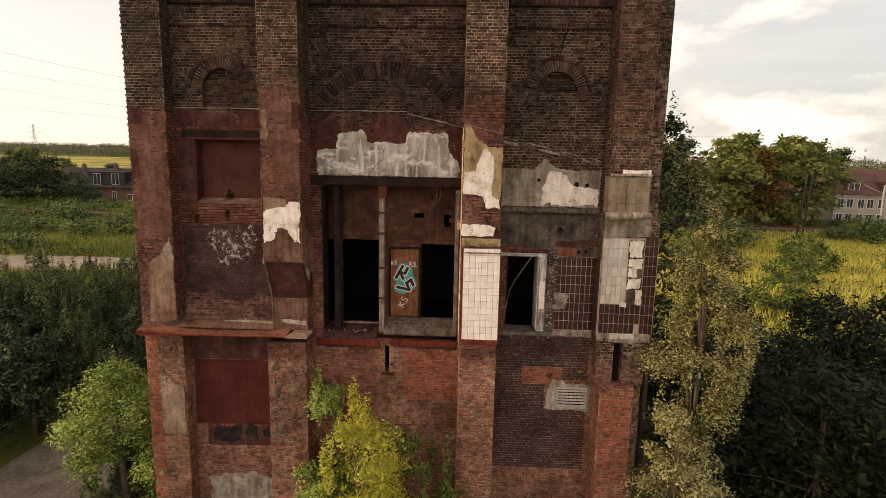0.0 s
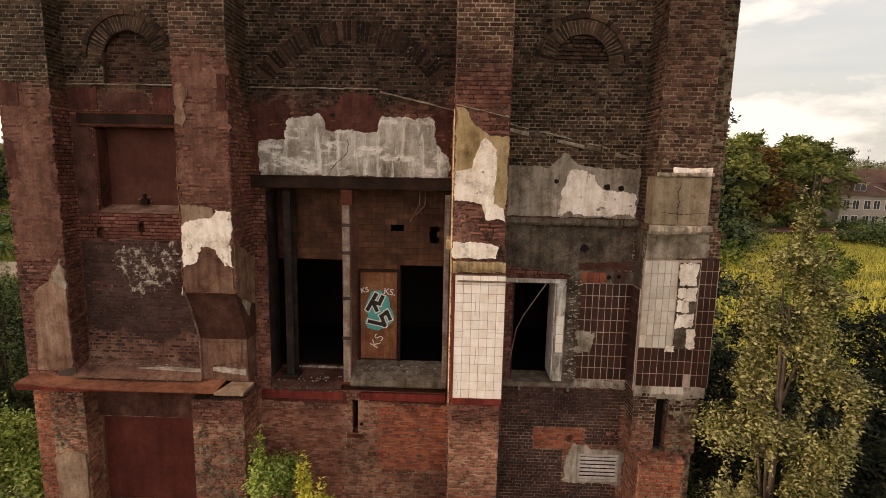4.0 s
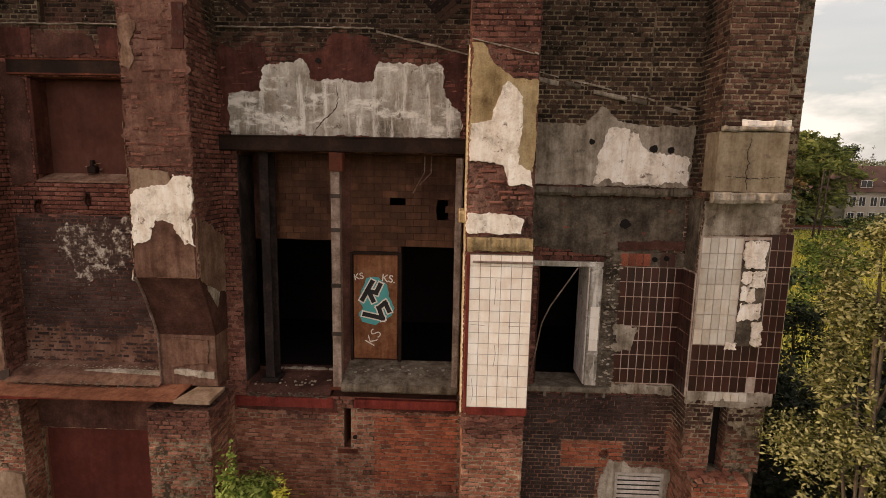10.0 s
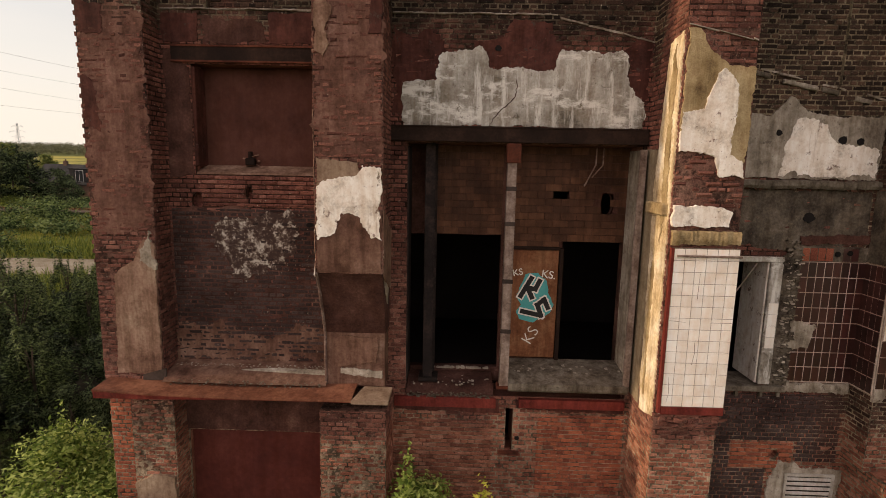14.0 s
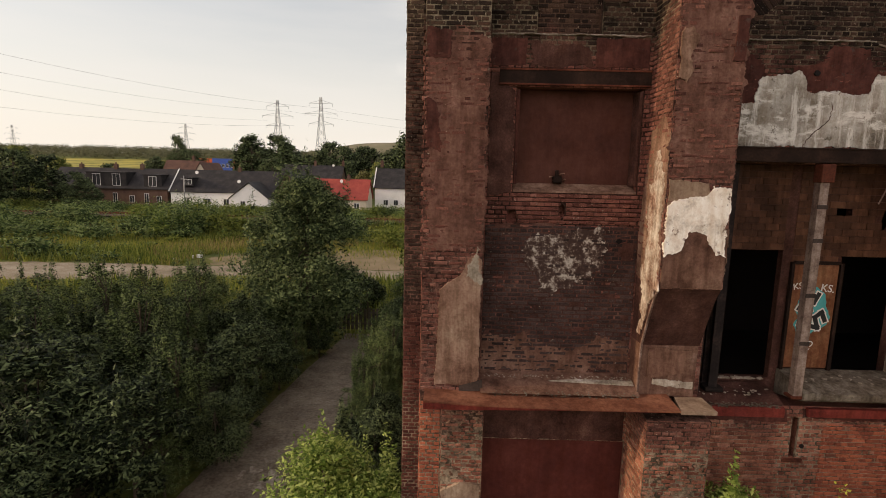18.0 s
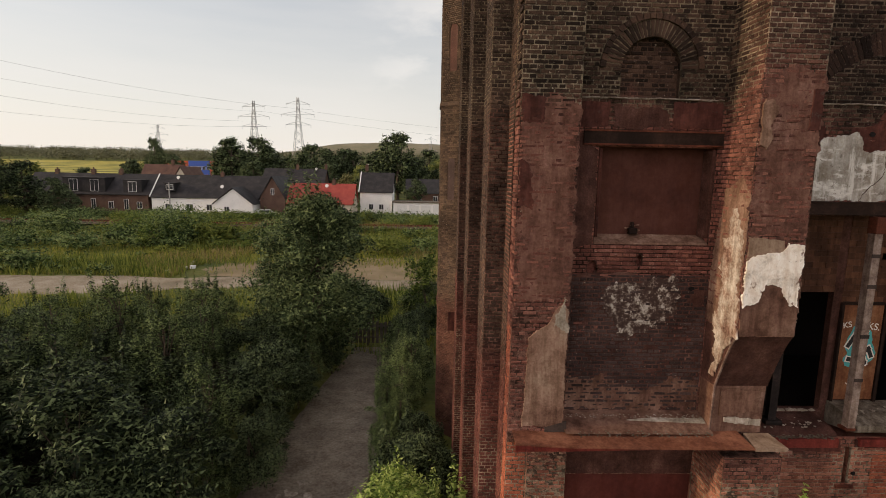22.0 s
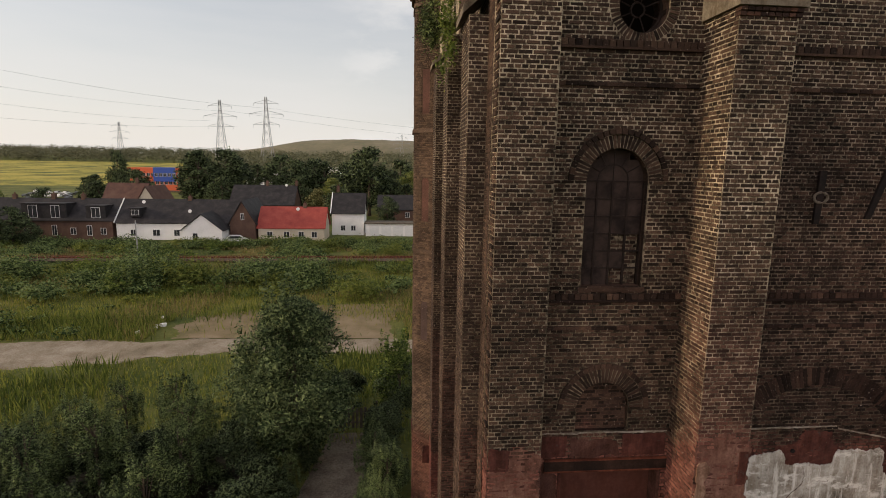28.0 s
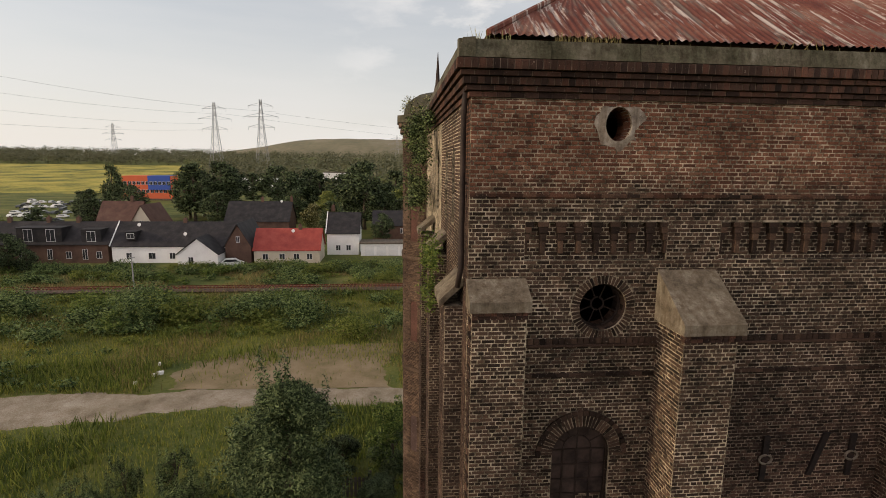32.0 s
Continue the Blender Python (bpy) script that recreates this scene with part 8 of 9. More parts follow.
# pale spills of lime on the lane
for i, (x, y, r) in enumerate(((-15.2, 23.7, 0.36), (-15.6, 23.0, 0.34), (-14.8, 22.6, 0.46), (-15.95, 22.7, 0.26), (-15.1, 22.2, 0.4))):
    ring = [(x + r * (0.7 + 0.3 * math.sin(3 * t + i)) * math.cos(t), y + r * 1.4 * (0.6 + 0.3 * math.cos(2 * t + i)) * math.sin(t), 0.034) for t in [math.tau * k / 18 for k in range(18)]]
    solid("lime_spill", Geo().prism(ring, (0, 0, 0.004)), PLASTER_GREY, "pale thin spill of lime on the asphalt lane", "spill", "spills on the lane")

# scattered rubbish on the grassland
for i, (x, y, w) in enumerate(((-37.6, 59.0, 0.3), (-36.2, 61.6, 0.42), (-36.7, 61.0, 0.25), (-37.4, 64.2, 0.3))):
    z = ground_z(x, y)
    ring = [(x + w * (0.6 + 0.3 * math.sin(2 * t + i)) * math.cos(t), y + w * 0.6 * math.sin(t), z - 0.02) for t in [math.tau * k / 9 for k in range(9)]]
    solid("litter", Geo().prism(ring, (0.05, 0.1, 0.34)), WALL_WHITE, "crumpled white rubbish lying in the grass", "litter", "rubbish in the grass")


# ---- plants ----
def leaf_mat(name, dark, mid, light, trans=0.25):
    m, nt, b = mat_base(name, 0.65)
    pos, isl = position(nt)
    rnd = nt.nodes.new("ShaderNodeObjectInfo").outputs["Random"]
    fac = math_of(nt, "ADD", math_of(nt, "MULTIPLY", isl, 0.55), math_of(nt, "ADD", math_of(nt, "MULTIPLY", noise_of(nt, pos, 0.9, 3), 0.35), math_of(nt, "MULTIPLY", rnd, 0.12)))
    fac = math_of(nt, "ADD", math_of(nt, "MULTIPLY", fac, 0.75), math_of(nt, "MULTIPLY", noise_of(nt, pos, 0.09, 4), 0.28))
    col = ramp_of(nt, fac, [(0.25, dark), (0.47, mid), (0.65, light)])
    nt.links.new(col, b.inputs["Base Color"])
    t = nt.nodes.new("ShaderNodeBsdfTranslucent")
    nt.links.new(col, t.inputs["Color"])
    mx = nt.nodes.new("ShaderNodeMixShader")
    mx.inputs[0].default_value = trans
    nt.links.new(b.outputs[0], mx.inputs[1])
    nt.links.new(t.outputs[0], mx.inputs[2])
    nt.links.new(mx.outputs[0], nt.nodes["Material Output"].inputs["Surface"])
    return m


LEAF = leaf_mat("green_leaves", (0.018, 0.033, 0.008), (0.062, 0.098, 0.019), (0.17, 0.205, 0.05))
LEAF_TREE = leaf_mat("blue_green_leaves", (0.009, 0.017, 0.007), (0.036, 0.058, 0.02), (0.16, 0.20, 0.085), 0.15)
SCRUB = leaf_mat("cool_green_scrub", (0.010, 0.020, 0.007), (0.045, 0.076, 0.022), (0.19, 0.24, 0.085), 0.25)
# near-black greens: the tower's shade is put into the leaf colour
LEAF_SHADED = leaf_mat("shade_darkened_leaves", (0.003, 0.005, 0.0015), (0.007, 0.010, 0.003), (0.024, 0.03, 0.012), 0.08)
LEAF_SAGE = leaf_mat("grey_green_leaves", (0.005, 0.0095, 0.0035), (0.026, 0.042, 0.012), (0.17, 0.215, 0.08), 0.12)
# lighter copy of the broad leaves, sunlight put into the greens
LEAF_BRIGHT = leaf_mat("sun_coloured_broad_leaves", (0.05, 0.07, 0.022), (0.135, 0.165, 0.045), (0.26, 0.27, 0.08), 0.4)
LEAF_DARK = leaf_mat("dark_leaves", (0.003, 0.006, 0.0025), (0.013, 0.022, 0.0075), (0.125, 0.158, 0.07), 0.08)
LEAF_LIME = leaf_mat("yellow_green_leaves", (0.08, 0.11, 0.016), (0.27, 0.30, 0.04), (0.52, 0.49, 0.09), 0.4)
LEAF_MID = leaf_mat("fresh_leaves", (0.04, 0.075, 0.015), (0.17, 0.24, 0.045), (0.44, 0.51, 0.16), 0.4)
LEAF_SUN = leaf_mat("broad_green_leaves", (0.035, 0.06, 0.014), (0.085, 0.125, 0.024), (0.17, 0.20, 0.045), 0.3)
LEAF_OLIVE = leaf_mat("olive_leaves", (0.024, 0.028, 0.008), (0.10, 0.098, 0.024), (0.37, 0.35, 0.17))
LEAF_AUTUMN = leaf_mat("autumn_leaves", (0.07, 0.045, 0.015), (0.15, 0.085, 0.025), (0.22, 0.13, 0.04))
WEED = leaf_mat("field_weeds", (0.03, 0.052, 0.01), (0.105, 0.138, 0.024), (0.25, 0.245, 0.052), 0.45)
# meadow colours raised to carry the low sun's brightness
SUNNY = leaf_mat("sun_coloured_meadow_grass", (0.22, 0.235, 0.04), (0.52, 0.475, 0.085), (0.72, 0.64, 0.16), 0.5)
WEED2 = leaf_mat("rank_green_weeds", (0.04, 0.06, 0.014), (0.10, 0.13, 0.025), (0.20, 0.22, 0.05), 0.45)
# distance haze is mixed into these greyed leaf colours
FAR = leaf_mat("haze_tinted_far_foliage", (0.06, 0.068, 0.038), (0.105, 0.11, 0.062), (0.16, 0.155, 0.09))
STRAW = leaf_mat("dry_grass", (0.10, 0.085, 0.03), (0.18, 0.15, 0.055), (0.27, 0.22, 0.10))
BARK = varied("bark", [(0.045, 0.035, 0.026), (0.085, 0.065, 0.048), (0.13, 0.105, 0.08)], 2.5, 30, bump=0.6)


def fast_mesh(name, verts, faces, material):
    """A mesh from arrays: verts (n, 3) and faces (m, k)."""
    me = bpy.data.meshes.new(name)
    k = faces.shape[1]
    me.vertices.add(len(verts))
    me.vertices.foreach_set("co", verts.astype(np.float32).ravel())
    me.loops.add(faces.size)
    me.loops.foreach_set("vertex_index", faces.astype(np.int32).ravel())
    me.polygons.add(len(faces))
    me.polygons.foreach_set("loop_start", np.arange(0, faces.size, k, dtype=np.int32))
    me.polygons.foreach_set("loop_total", np.full(len(faces), k, dtype=np.int32))
    me.materials.append(material)
    me.update(calc_edges=True)
    return me


def leaves(name, clumps, n, size, material, seed, flat=0.5, shell=0.55, slim=0.27, tri=False):
    """Leaves, folded along the middle, scattered in the outer part of clumps, each (x, y, z, rx, ry, rz)."""
    rs = np.random.RandomState(seed)
    c = np.array(clumps)
    vol = c[:, 3] * c[:, 4] + c[:, 4] * c[:, 5]
    which = rs.choice(len(c), n, p=vol / vol.sum())
    d = rs.normal(size=(n, 3))
    d /= np.linalg.norm(d, axis=1)[:, None]
    low = (d[:, 2] < -0.25) & (rs.rand(n) < 0.75)
    d[low, 2] *= -1
    deep = rs.rand(n) < 0.2
    r = shell + (1.06 - shell) * rs.rand(n) ** 0.7 + 0.10 * rs.normal(size=n)
    r[deep] = shell * (0.35 + 0.6 * rs.rand(n))[deep]
    p = c[which, :3] + d * r[:, None] * c[which, 3:]
    # each leaf: a bent diamond of two triangles about a random way
    a = rs.normal(size=(n, 3)) + d * 0.4
    a[:, 2] = a[:, 2] * 0.5 - 0.3
    a /= np.linalg.norm(a, axis=1)[:, None]
    nrm = d * 0.95 + rs.normal(size=(n, 3)) * flat * 0.8 + np.array([0, 0, 0.6])
    b = np.cross(nrm, a)
    b /= np.linalg.norm(b, axis=1)[:, None] + 1e-9
    s = (size * (0.6 + 0.8 * rs.rand(n)) * np.where(deep, 1.6, 1.0))[:, None]
    v = np.stack([p - a * s * 0.6, p + b * s * slim, p + a * s * 0.6, p - b * s * slim], 1).reshape(-1, 3)
    if tri:
        v = np.stack([p - a * s * 0.5 + b * s * slim, p - a * s * 0.5 - b * s * slim, p + a * s * 0.8], 1).reshape(-1, 3)
        return fast_mesh(name, v, np.arange(3 * n).reshape(n, 3), material)
    return fast_mesh(name, v, np.arange(4 * n).reshape(n, 4), material)


def crown_clumps(w, h, z0, n, seed, shoots=0.0):
    """Clumps of an uneven crown w wide and h high over z0; shoots: how many of them are slim upright shoots."""
    rs = random.Random(seed)
    out = []
    lobes = [(rs.uniform(0, math.tau), rs.uniform(0.75, 1.2)) for _ in range(5)]
    for i in range(n):
        t = rs.random()
        a = rs.uniform(0, math.tau)
        lobe = max(k * (0.5 + 0.5 * math.cos(a - b)) for b, k in lobes)
        prof = math.sin(math.pi * (0.16 + 0.8 * t)) ** 0.8 * (0.6 + 0.4 * lobe)
        r = w / 2 * prof * math.sqrt(rs.uniform(0.1, 1.0)) * 0.9
        s = (w * 0.11 + h * 0.035) * rs.uniform(0.4, 1.25) * (0.65 + 0.35 * prof)
        x, y, z = r * math.cos(a), r * math.sin(a), z0 + h * (0.06 + 0.84 * t)
        if rs.random() < shoots:
            out.append((x, y, min(z + s * 0.8, z0 + h), s * 0.3, s * 0.3, s * rs.uniform(1.5, 2.6)))
        else:
            out.append((x, y, z, s * rs.uniform(0.8, 1.3), s * rs.uniform(0.8, 1.3), s * rs.uniform(0.55, 1.0)))
    return out


def limbs(h, r, clumps, seed, n=7, fork=0.35):
    g = Geo()
    rs = random.Random(seed)
    bend = (rs.uniform(-0.2, 0.2), rs.uniform(-0.2, 0.2))
    pts = [(bend[0] * t * t, bend[1] * t * t, h * t) for t in (-0.02, 0.15, 0.35, 0.6, 0.85)]
    g.tube(pts, [r * 1.3, r, r * 0.8, r * 0.5, r * 0.2], 7)
    for c in rs.sample(clumps, min(n, len(clumps))):
        t = rs.uniform(fork, 0.7)
        a = Vector((bend[0] * t * t, bend[1] * t * t, h * t))
        b = Vector(c[:3])
        m = a.lerp(b, 0.5) + Vector((0, 0, 0.1 * h * rs.uniform(-0.3, 0.6)))
        g.tube([a, m, b], [r * 0.4, r * 0.25, r * 0.06], 5)
    return g


def plant(name, w, h, n, size, material, seed, label, category, clear=0.12, nclump=22, trunk=0.12, group="", shell=0.55, shoots=0.3, tri=False):
    """A tree or bush at the origin: trunk with limbs, and a crown."""
    ob = thing(name, (0, 0, 0), label, category, group)
    cl = crown_clumps(w, h * (1 - clear), h * clear, int(nclump * 2.3), seed, shoots)
    part("trunk", limbs(h, trunk, cl, seed), BARK, ob, smooth=True)
    part("crown", leaves("crown", cl, n, size, material, seed, shell=shell, tri=tri), None, ob)
    return ob


def put(ob, x, y, s=1.0, turn=0.0, sz=None, z=None):
    ob.matrix_basis = pose(x, y, ground_z(x, y) if z is None else z, 0, 0, turn) @ Matrix.Diagonal((s, s, sz or s, 1))
    return ob


def again(ob, x, y, s=1.0, turn=0.0, sz=None, z=None):
    c = copy_thing(ob, Matrix())
    c.matrix_basis = pose(x, y, ground_z(x, y) if z is None else z, 0, 0, turn) @ Matrix.Diagonal((s, s, sz or s, 1))
    return c


# trees and bushes close to the tower
put(plant("tree", 3.5, 6.9, 26000, 0.07, LEAF_LIME, 21, "young yellow-green tree against the front wall", "tree", 0.1, 26, 0.09), -2.45, 12.2, turn=20, sz=0.88)
put(plant("bush", 2.4, 6.4, 11000, 0.075, LEAF_MID, 22, "green bush beside the young tree at the wall", "bush", 0.1, 16, 0.06), -3.55, 13.35)
put(plant("bush", 3.0, 5.0, 7000, 0.08, LEAF, 23, "dark thin bush at the foot of the wall", "bush", 0.1, 16, 0.06), -1.2, 13.3, sz=1.05)
put(plant("tree", 3.3, 4.4, 30000, 0.062, LEAF_MID, 224, "young bright green tree by the tower's corner", "tree", 0.04, 26, 0.09, shoots=0.1), -10.9, 15.3, 1.4, sz=1.34)
put(plant("bush", 2.6, 3.6, 14000, 0.07, LEAF_MID, 124, "bright green bush by the tower's corner", "bush", 0.05, 20, 0.08), -10.9, 18.0)
put(plant("tree", 2.35, 11.3, 34000, 0.062, LEAF_OLIVE, 25, "tall olive-leaved tree beside the tower, lit by low sun", "tree", 0.4, 40, 0.10, shoots=0.5), 6.2, 12.9)
put(plant("bush", 2.6, 6.7, 16000, 0.075, LEAF_OLIVE, 26, "pale-leaved bush at the tower's corner", "bush", 0.06, 26, 0.07), 5.5, 12.4)
put(plant("tree", 3.4, 14.6, 5000, 0.14, LEAF_DARK, 27, "slender tree behind the tower's corner", "tree", 0.4, 22, 0.12), 7.3, 19.5)
put(plant("tree", 7.6, 10.2, 52000, 0.15, LEAF_TREE, 328, "round-crowned tree beside the lane", "tree", 0.04, 58, 0.16, shell=0.85, shoots=0.15, tri=True), -17.2, 36.5, sz=1.1)
put(plant("tree", 5.0, 6.2, 6000, 0.17, LEAF, 29, "leafy tree beside the far end of the lane", "tree", 0.1, 24, 0.12), -10.6, 42)
# thicket along the lane: some kinds, repeated
KINDS = [plant("bush", 5.2, 6.8, 12500, 0.14, LEAF_DARK, 31, "tall dense dark-leaved bush in the thicket", "bush", 0.03, 18, 0.10, "thicket along the lane", shoots=0.35, shell=0.8, tri=True),
         plant("bush", 5.6, 5.4, 11500, 0.15, LEAF_DARK, 32, "broad dark-leaved bush in the thicket", "bush", 0.02, 18, 0.10, "thicket along the lane", shoots=0.15, shell=0.8, tri=True),
         plant("bush", 4.4, 6.8, 13000, 0.09, LEAF_SAGE, 33, "grey-green willow bush with upright shoots in the thicket", "bush", 0.03, 22, 0.10, "thicket along the lane", shoots=0.65, shell=0.75, tri=True)]
KINDS.append(plant("bush", 5.4, 6.4, 6000, 0.16, LEAF_SHADED, 34, "dense shrub, its leaves coloured dark for the tower's shade", "bush", 0.02, 34, 0.10, "thicket beside the tower", shell=0.75))
rnd = random.Random(77)
first = [True] * 4
def thicket(x, y, s, kinds=3, only=None):
    k = rnd.randrange(kinds) if only is None else only
    f = put if first[k] else again
    first[k] = False
    f(KINDS[k], x, y, s, rnd.uniform(0, 360))


for j in range(9):
    for i in range(7):
        x = -19.0 - i * 4.0 + rnd.uniform(-1.2, 1.2) + (0.8 if j > 3 else 0)
        y = 6.0 + j * 3.6 + rnd.uniform(-1.2, 1.2)
        if (j < 8 or i < 2) and (y > 17 or i > 0):
            thicket(x, y, rnd.uniform(0.8, 1.15) * (1.0 if i else 0.75), only=2 if j > 5 and i > 1 and rnd.random() < 0.7 else None)
            if i and j % 2:
                thicket(x + 2.0, y + 1.7, rnd.uniform(0.65, 0.9), only=1)
for k in range(8):
    thicket(-17.4 + rnd.uniform(-0.5, 0.4) + 0.16 * k, 21 + k * 2.3, rnd.uniform(0.35, 0.5))
for k in range(9):
    thicket(-20 - k * 4.6 + rnd.uniform(-1.2, 1.2), 37.4 + rnd.uniform(-1.2, 1.0), rnd.uniform(0.4, 0.62), only=2)
for x, y, sc in ((-28.5, 38.5, 0.72), (-25.5, 39.2, 0.78), (-23.3, 37.6, 0.62), (-31.5, 37.8, 0.6), (-40.5, 35.8, 0.8), (-44.0, 36.4, 0.7)):
    thicket(x, y, sc, only=2)
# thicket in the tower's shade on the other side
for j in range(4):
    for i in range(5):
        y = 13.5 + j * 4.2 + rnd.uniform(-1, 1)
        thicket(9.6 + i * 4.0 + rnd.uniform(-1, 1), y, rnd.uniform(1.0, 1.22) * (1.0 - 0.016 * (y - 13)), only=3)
for k in range(15):
    thicket(-10.9 + rnd.uniform(-0.5, 0.5) - 0.08 * k, 16.5 + k * 1.6, rnd.uniform(0.42, 0.62))
# small willows beside the tower
for k in range(16):
    thicket(-11.6 + rnd.uniform(-0.4, 0.3) - 0.05 * k, 14.5 + k * 1.5, rnd.uniform(0.28, 0.42), only=2)
for x, y, s in ((-10.6, 41, 0.7), (-14.5, 43, 0.6), (-18.5, 42.5, 0.6), (-8.5, 33, 0.8), (-7.0, 37, 0.8)):
    thicket(x, y, s)
# low bushes of the grassland, and the scrub along the railway, too much of it to count
LOW = plant("bush", 6.5, 3.0, 1400, 0.34, LEAF, 41, "low spreading bush in the grassland", "bush", 0.0, 22, 0.06, "bushes of the grassland")
put(LOW, -48, 77)
for x, y, s in ((26, 42, 0.9), (33, 52, 0.9), (40, 60, 1.0), (48, 56, 0.9), (30, 66, 1.2), (45, 70, 1.0), (58, 66, 1.1), (36, 76, 1.2), (-56, 47, 0.8), (-62, 60, 1), (-70, 66, 1)):
    again(LOW, x, y, s, rnd.uniform(0, 360))


def scrub(n, nleaf, size, material, seed, label):
    """Heaps of weeds and bushes between the track and the houses: rows by the railway, looser before them."""
    rs = random.Random(seed)
    cl = []
    while len(cl) < n:
        y = rs.choice((rs.uniform(58, 94), rs.uniform(70, 94), rs.uniform(103, 122), rs.uniform(113, 122)))
        x = rs.uniform(-125, 0) if rs.random() < 0.85 else rs.uniform(16, 100)
        if noise.noise((x * 0.06, y * 0.1, seed)) < ((-0.08 if x < -38 else 0.12) if y < 74 else 0.0 if y < 90 else -0.3) or -40 < x < -6 and y < 72:
            continue
        h = (0.5 + 2.2 * rs.random() ** 1.5) * (0.6 if y > 100 else 0.55 if y > 89 else 1.25 if y > 78 else 0.8)
        for k in range(4):
            s = h * rs.uniform(0.5, 1.1)
            cl.append((x + rs.gauss(0, 1.4), y + rs.gauss(0, 0.7), ground_z(x, y) + s * 0.6, s * 1.5, s * 1.2, s))
    tagged(new("scrub", leaves("scrub", cl, nleaf, size, material, seed, shell=0.6)), label, "scrub", kind="stuff")


scrub(900, 95000, 0.32, SCRUB, 141, "heaped green scrub along the railway")
scrub(760, 76000, 0.32, SCRUB, 142, "dark weeds and brambles along the railway")
scrub(700, 60000, 0.33, WEED2, 143, "bright green tall weeds along the railway")
scrub(240, 20000, 0.33, LEAF_SUN, 144, "broad-leaved green scrub along the railway")
# big trees: behind the houses and beyond the field
BIG = [plant("tree", 13, 15, 3600, 0.66, LEAF_BRIGHT, 51, "large round-crowned deciduous tree", "tree", 0.06, 30, 0.35, "trees in the distance", shoots=0.0, shell=0.7),
       plant("tree", 13, 15, 7500, 0.52, LEAF_DARK, 52, "tall dark deciduous tree behind houses", "tree", 0.12, 36, 0.35, "trees in the distance", shoots=0.03),
       plant("tree", 11, 14, 4300, 0.58, LEAF_OLIVE, 53, "olive-green tree beyond the field", "tree", 0.1, 34, 0.3, "trees in the distance", shoots=0.03),
       plant("tree", 10, 14, 4300, 0.58, LEAF_AUTUMN, 54, "tree turning brown for autumn", "tree", 0.1, 34, 0.3, "trees in the distance", shoots=0.03)]
put(BIG[3], 59, 108, 1.2), put(BIG[0], 50, 104, 1.22), put(BIG[1], -100, 190, 1.05), put(BIG[2], 42, 100)
for k, x, y, s in ((0, 68, 112, 1.05), (0, 74, 116, 1.0), (2, 34, 96, 0.95), (0, 27, 90, 0.9), (1, 22, 84, 0.95), (1, 82, 145, 1.0), (0, 92, 150, 1.0), (1, 104, 150, 1.0),
                   (0, 115, 138, 1.0), (2, 120, 128, 0.9), (0, 62, 120, 1.1), (1, 46, 114, 1.0), (1, 30, 104, 1.0), (1, 17, 76, 0.9),
                   (1, -88, 215, 1.55), (1, -80, 222, 1.6), (1, -94, 226, 1.35), (1, -54, 228, 1.35), (1, -42, 230, 1.3), (1, -32, 225, 1.3), (1, -21, 190, 1.65), (1, -14, 200, 1.1), (0, -5, 205, 1.1), (2, 3, 200, 1.0),
                   (1, -96, 118, 0.8), (1, -102, 116, 0.88), (1, -90, 118, 0.56), (1, -85.5, 116.5, 0.36), (1, -109, 113, 0.8), (1, -124, 232, 0.95), (2, -116, 118, 0.7), (1, -123, 112, 0.75), (1, -110, 160, 0.7), (0, -118, 150, 0.8), (1, -124, 138, 0.8), (0, -112, 132, 0.7), (0, -130, 150, 1.0), (1, -140, 165, 1.0), (0, -36, 205, 0.9), (1, -48, 208, 0.9),
                   (1, -92, 236, 1.3), (1, -84, 246, 1.45), (1, -62, 240, 1.5), (1, -48, 244, 1.4), (1, -26, 240, 1.3), (1, -10, 236, 1.4), (1, 6, 232, 1.4), (2, -38, 182, 0.75), (1, -30, 168, 0.8), (1, -14, 158, 0.6), (1, -8, 182, 0.8),
                   (1, -70, 186, 0.9), (1, -104, 176, 0.8), (1, -118, 200, 0.9), (1, -130, 216, 0.8), (2, -24, 262, 1.2), (2, -44, 280, 1.1), (2, -66, 290, 1.2), (1, -88, 300, 1.2), (2, -112, 300, 0.9)):
    again(BIG[k], x, y, s * (1.25 if x > 15 else 1.0), rnd.uniform(0, 360))
again(BIG[1], -118, 215, 0.8, 40, sz=1.5)
# woods on the horizon, too many to count
cl = []
rs = random.Random(9)
for i in range(1900):
    r = rs.uniform(-1.2, 0.1) if i % 5 else rs.uniform(0.45, 1.2)
    h = rs.uniform(12, 20)
    if r < -0.36:
        y = rs.uniform(830, 1400)
    else:
        y = rs.uniform(440, 1350)
    z = ground_z(r * y, y)
    cl.append((r * y, y, z + h * 0.4, h * 0.8, h * 0.8, h * 0.65))
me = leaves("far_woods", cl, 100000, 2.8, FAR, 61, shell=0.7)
tagged(new("far_woods", me), "belt of woods along the horizon, coloured pale for haze", "woods", kind="stuff")
# weeds and grass of the fields
def tufts(name, spots, size, material, seed, label, width=0.055):
    rs = np.random.RandomState(seed)
    v = []
    p = np.array(spots)
    n = len(p)
    a = rs.rand(n) * math.tau
    lean = rs.normal(size=(n, 2)) * 0.25
    h = size * (0.5 + rs.rand(n))
    w = width * h + width * 0.2
    e = np.stack([np.cos(a) * w, np.sin(a) * w, np.zeros(n)], 1)
    tip = np.stack([lean[:, 0] * h, lean[:, 1] * h, h], 1)
    v = np.stack([p - e, p + e, p + tip], 1).reshape(-1, 3)
    tagged(new(name, fast_mesh(name, v, np.arange(3 * n).reshape(n, 3), material)), label, "grass", kind="stuff")


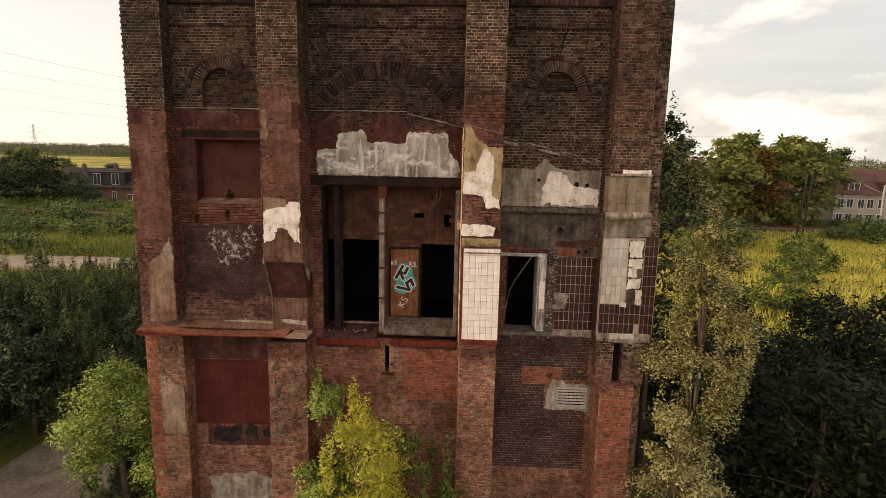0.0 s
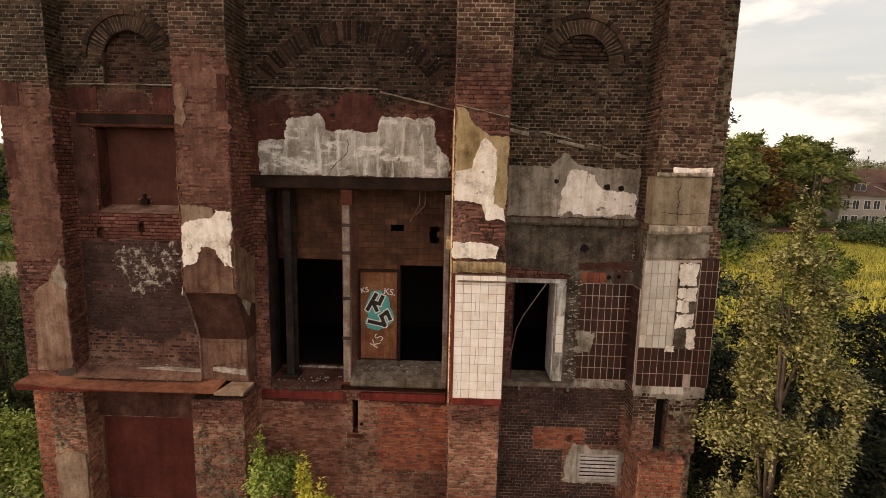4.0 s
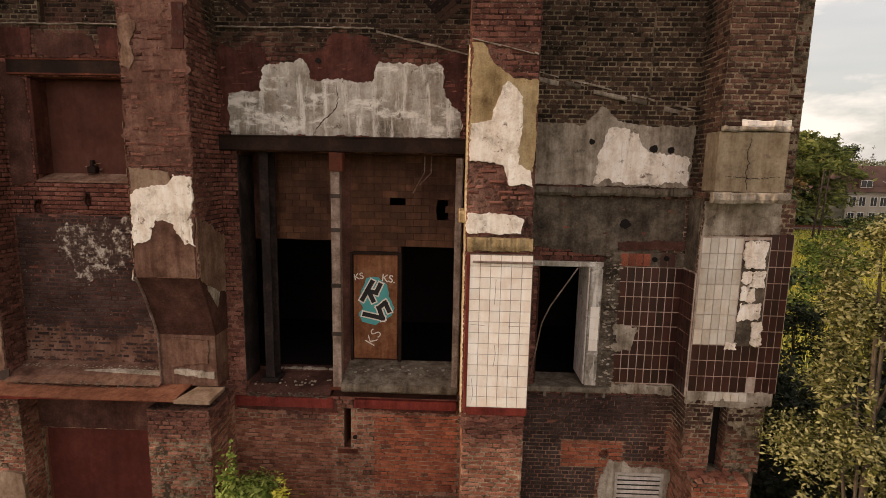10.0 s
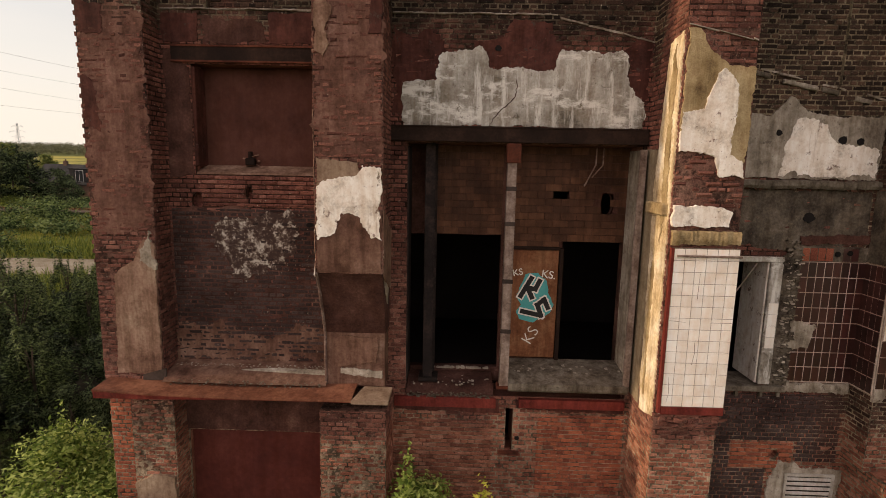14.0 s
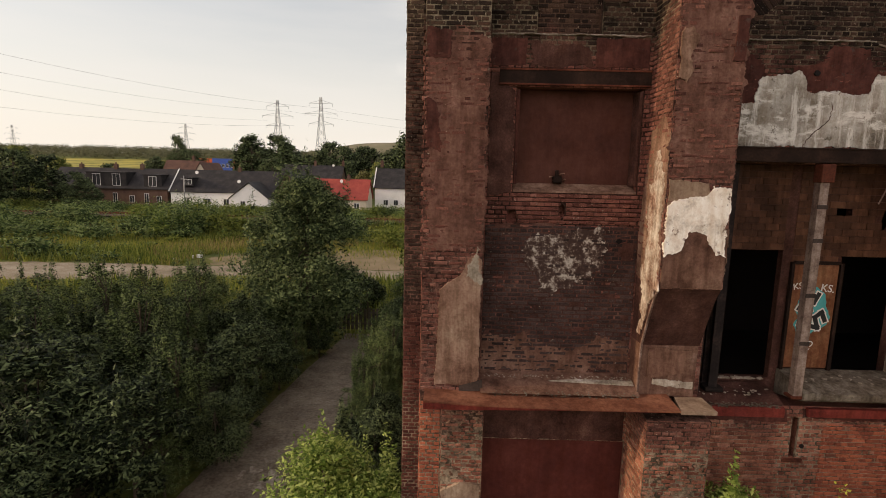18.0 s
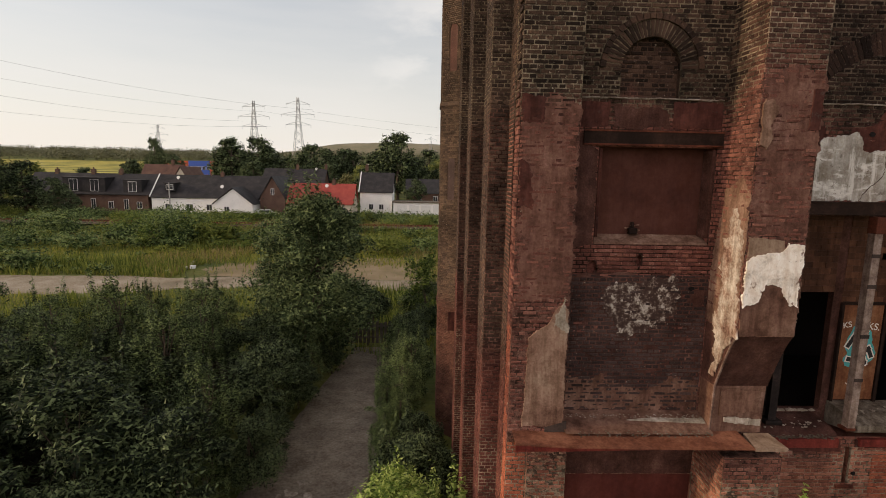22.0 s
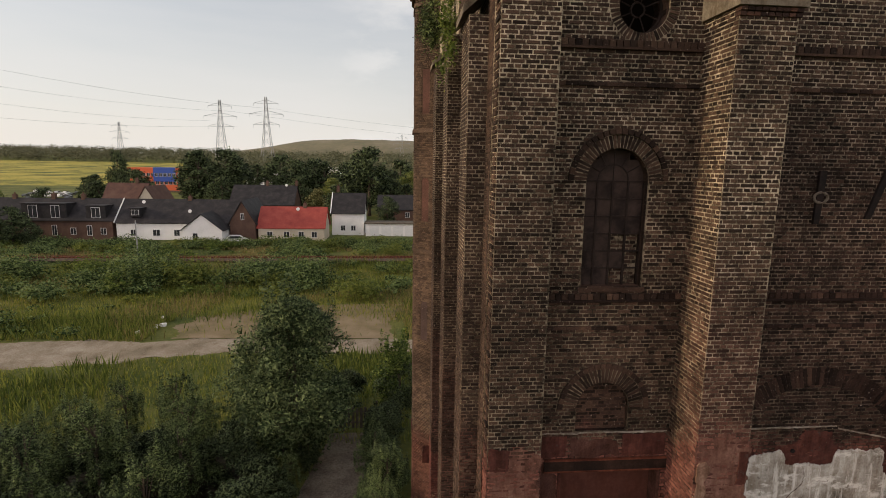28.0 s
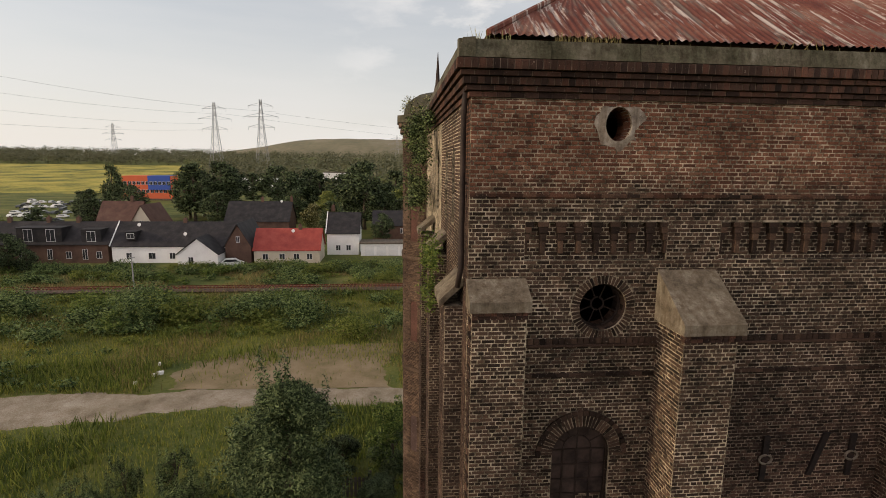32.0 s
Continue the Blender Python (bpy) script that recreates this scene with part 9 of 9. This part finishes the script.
NEAR_X, NEAR_Y, FAR_Y = (-60, -46, -36, -30, -25, -10, 6), (49.9, 50.3, 51.5, 53.0, 53.4, 52.7, 52.3), (56.6, 57.4, 56.7, 57.4, 57.0, 56.5, 56.0)


def field(n, box, seed, thr=0.0):
    rs = random.Random(seed)
    out = []
    while len(out) < n:
        x, y = rs.uniform(box[0], box[1]), rs.uniform(box[2], box[3])
        w = noise.noise((x * 0.09, y * 0.09, seed))
        if w < thr:
            continue
        q = noise.noise((x * 0.21, y * 0.21, 4)) * 1.6 + rs.gauss(0, 0.5)
        if x < 8 and np.interp(x, NEAR_X, NEAR_Y) + 0.25 * q < y < np.interp(x, NEAR_X, FAR_Y) + 0.25 * q or -36 < x < -10 and 55 < y < 65.5 + 2.5 * q and rs.random() < 0.95:
            continue
        if -10 < x < 6 and y < 30:
            continue
        out.append((x, y, ground_z(x, y)))
    return out


tufts("field_grass", field(85000, (-80, 6, 38, 94), 5, -0.6), 0.42, WEED, 71, "tall green field grass")
tufts("tall_weeds", field(18000, (-100, 6, 40, 96), 8, 0.12), 0.9, WEED2, 74, "clumps of tall green weeds")
tufts("dry_grass", field(22000, (-100, 6, 56, 118), 6, 0.05), 0.7, STRAW, 72, "patches of dry yellow weeds")
tufts("field_grass", field(75000, (14, 95, 28, 96), 7, -0.7), 0.45, SUNNY, 73, "yellow-green field grass, coloured bright as if sunlit", 0.085)

# ---- growth on the masonry ----
def growth(name, spots, n, size, material, seed, label):
    tagged(new(name, leaves(name, spots, n, size, material, seed, shell=0.2)), label, "plant")


rs = random.Random(15)
growth("ivy", [(-9.3 - 0.55 * rs.random(), 20.5 + rs.uniform(0.0, 4.8), 25.7 - 3.0 * rs.random() ** 1.4, 0.35, 0.6, 0.55) for _ in range(26)], 9500, 0.075, LEAF_SAGE, 81, "ivy hanging down the tower's side below the eaves")
growth("ivy", [(-8.5 + 1.3 * math.cos(a), 28.55 + 1.3 * math.sin(a), 26.5 + 0.4 * rs.random(), 0.35, 0.35, 0.3) for a in [math.pi * (0.9 + 0.1 * k) for k in range(11)]], 2200, 0.07, LEAF_OLIVE, 83, "plants growing on the turret's dome")
growth("ivy", [(-9.5 - 0.2 * rs.random(), 15.6 + rs.uniform(0, 2.6), 22.4 - 1.6 * rs.random(), 0.2, 0.4, 0.5) for _ in range(12)], 2000, 0.065, LEAF_SUN, 82, "small plants on the side pilaster's capstone")
for k, (x0, x1, n, m) in enumerate(((-7.6, -6.3, 130, STRAW), (-5.9, -2.0, 24, STRAW), (-9.2, -8.3, 30, LEAF_OLIVE), (-1.5, 4.5, 40, STRAW))):
    tufts("gutter_grass", [(rs.uniform(x0, x1), YF + rs.uniform(0.03, 0.1), 26.4) for _ in range(n)], 0.2, m, 90 + k, "dry grass growing in the gutter", 0.022)
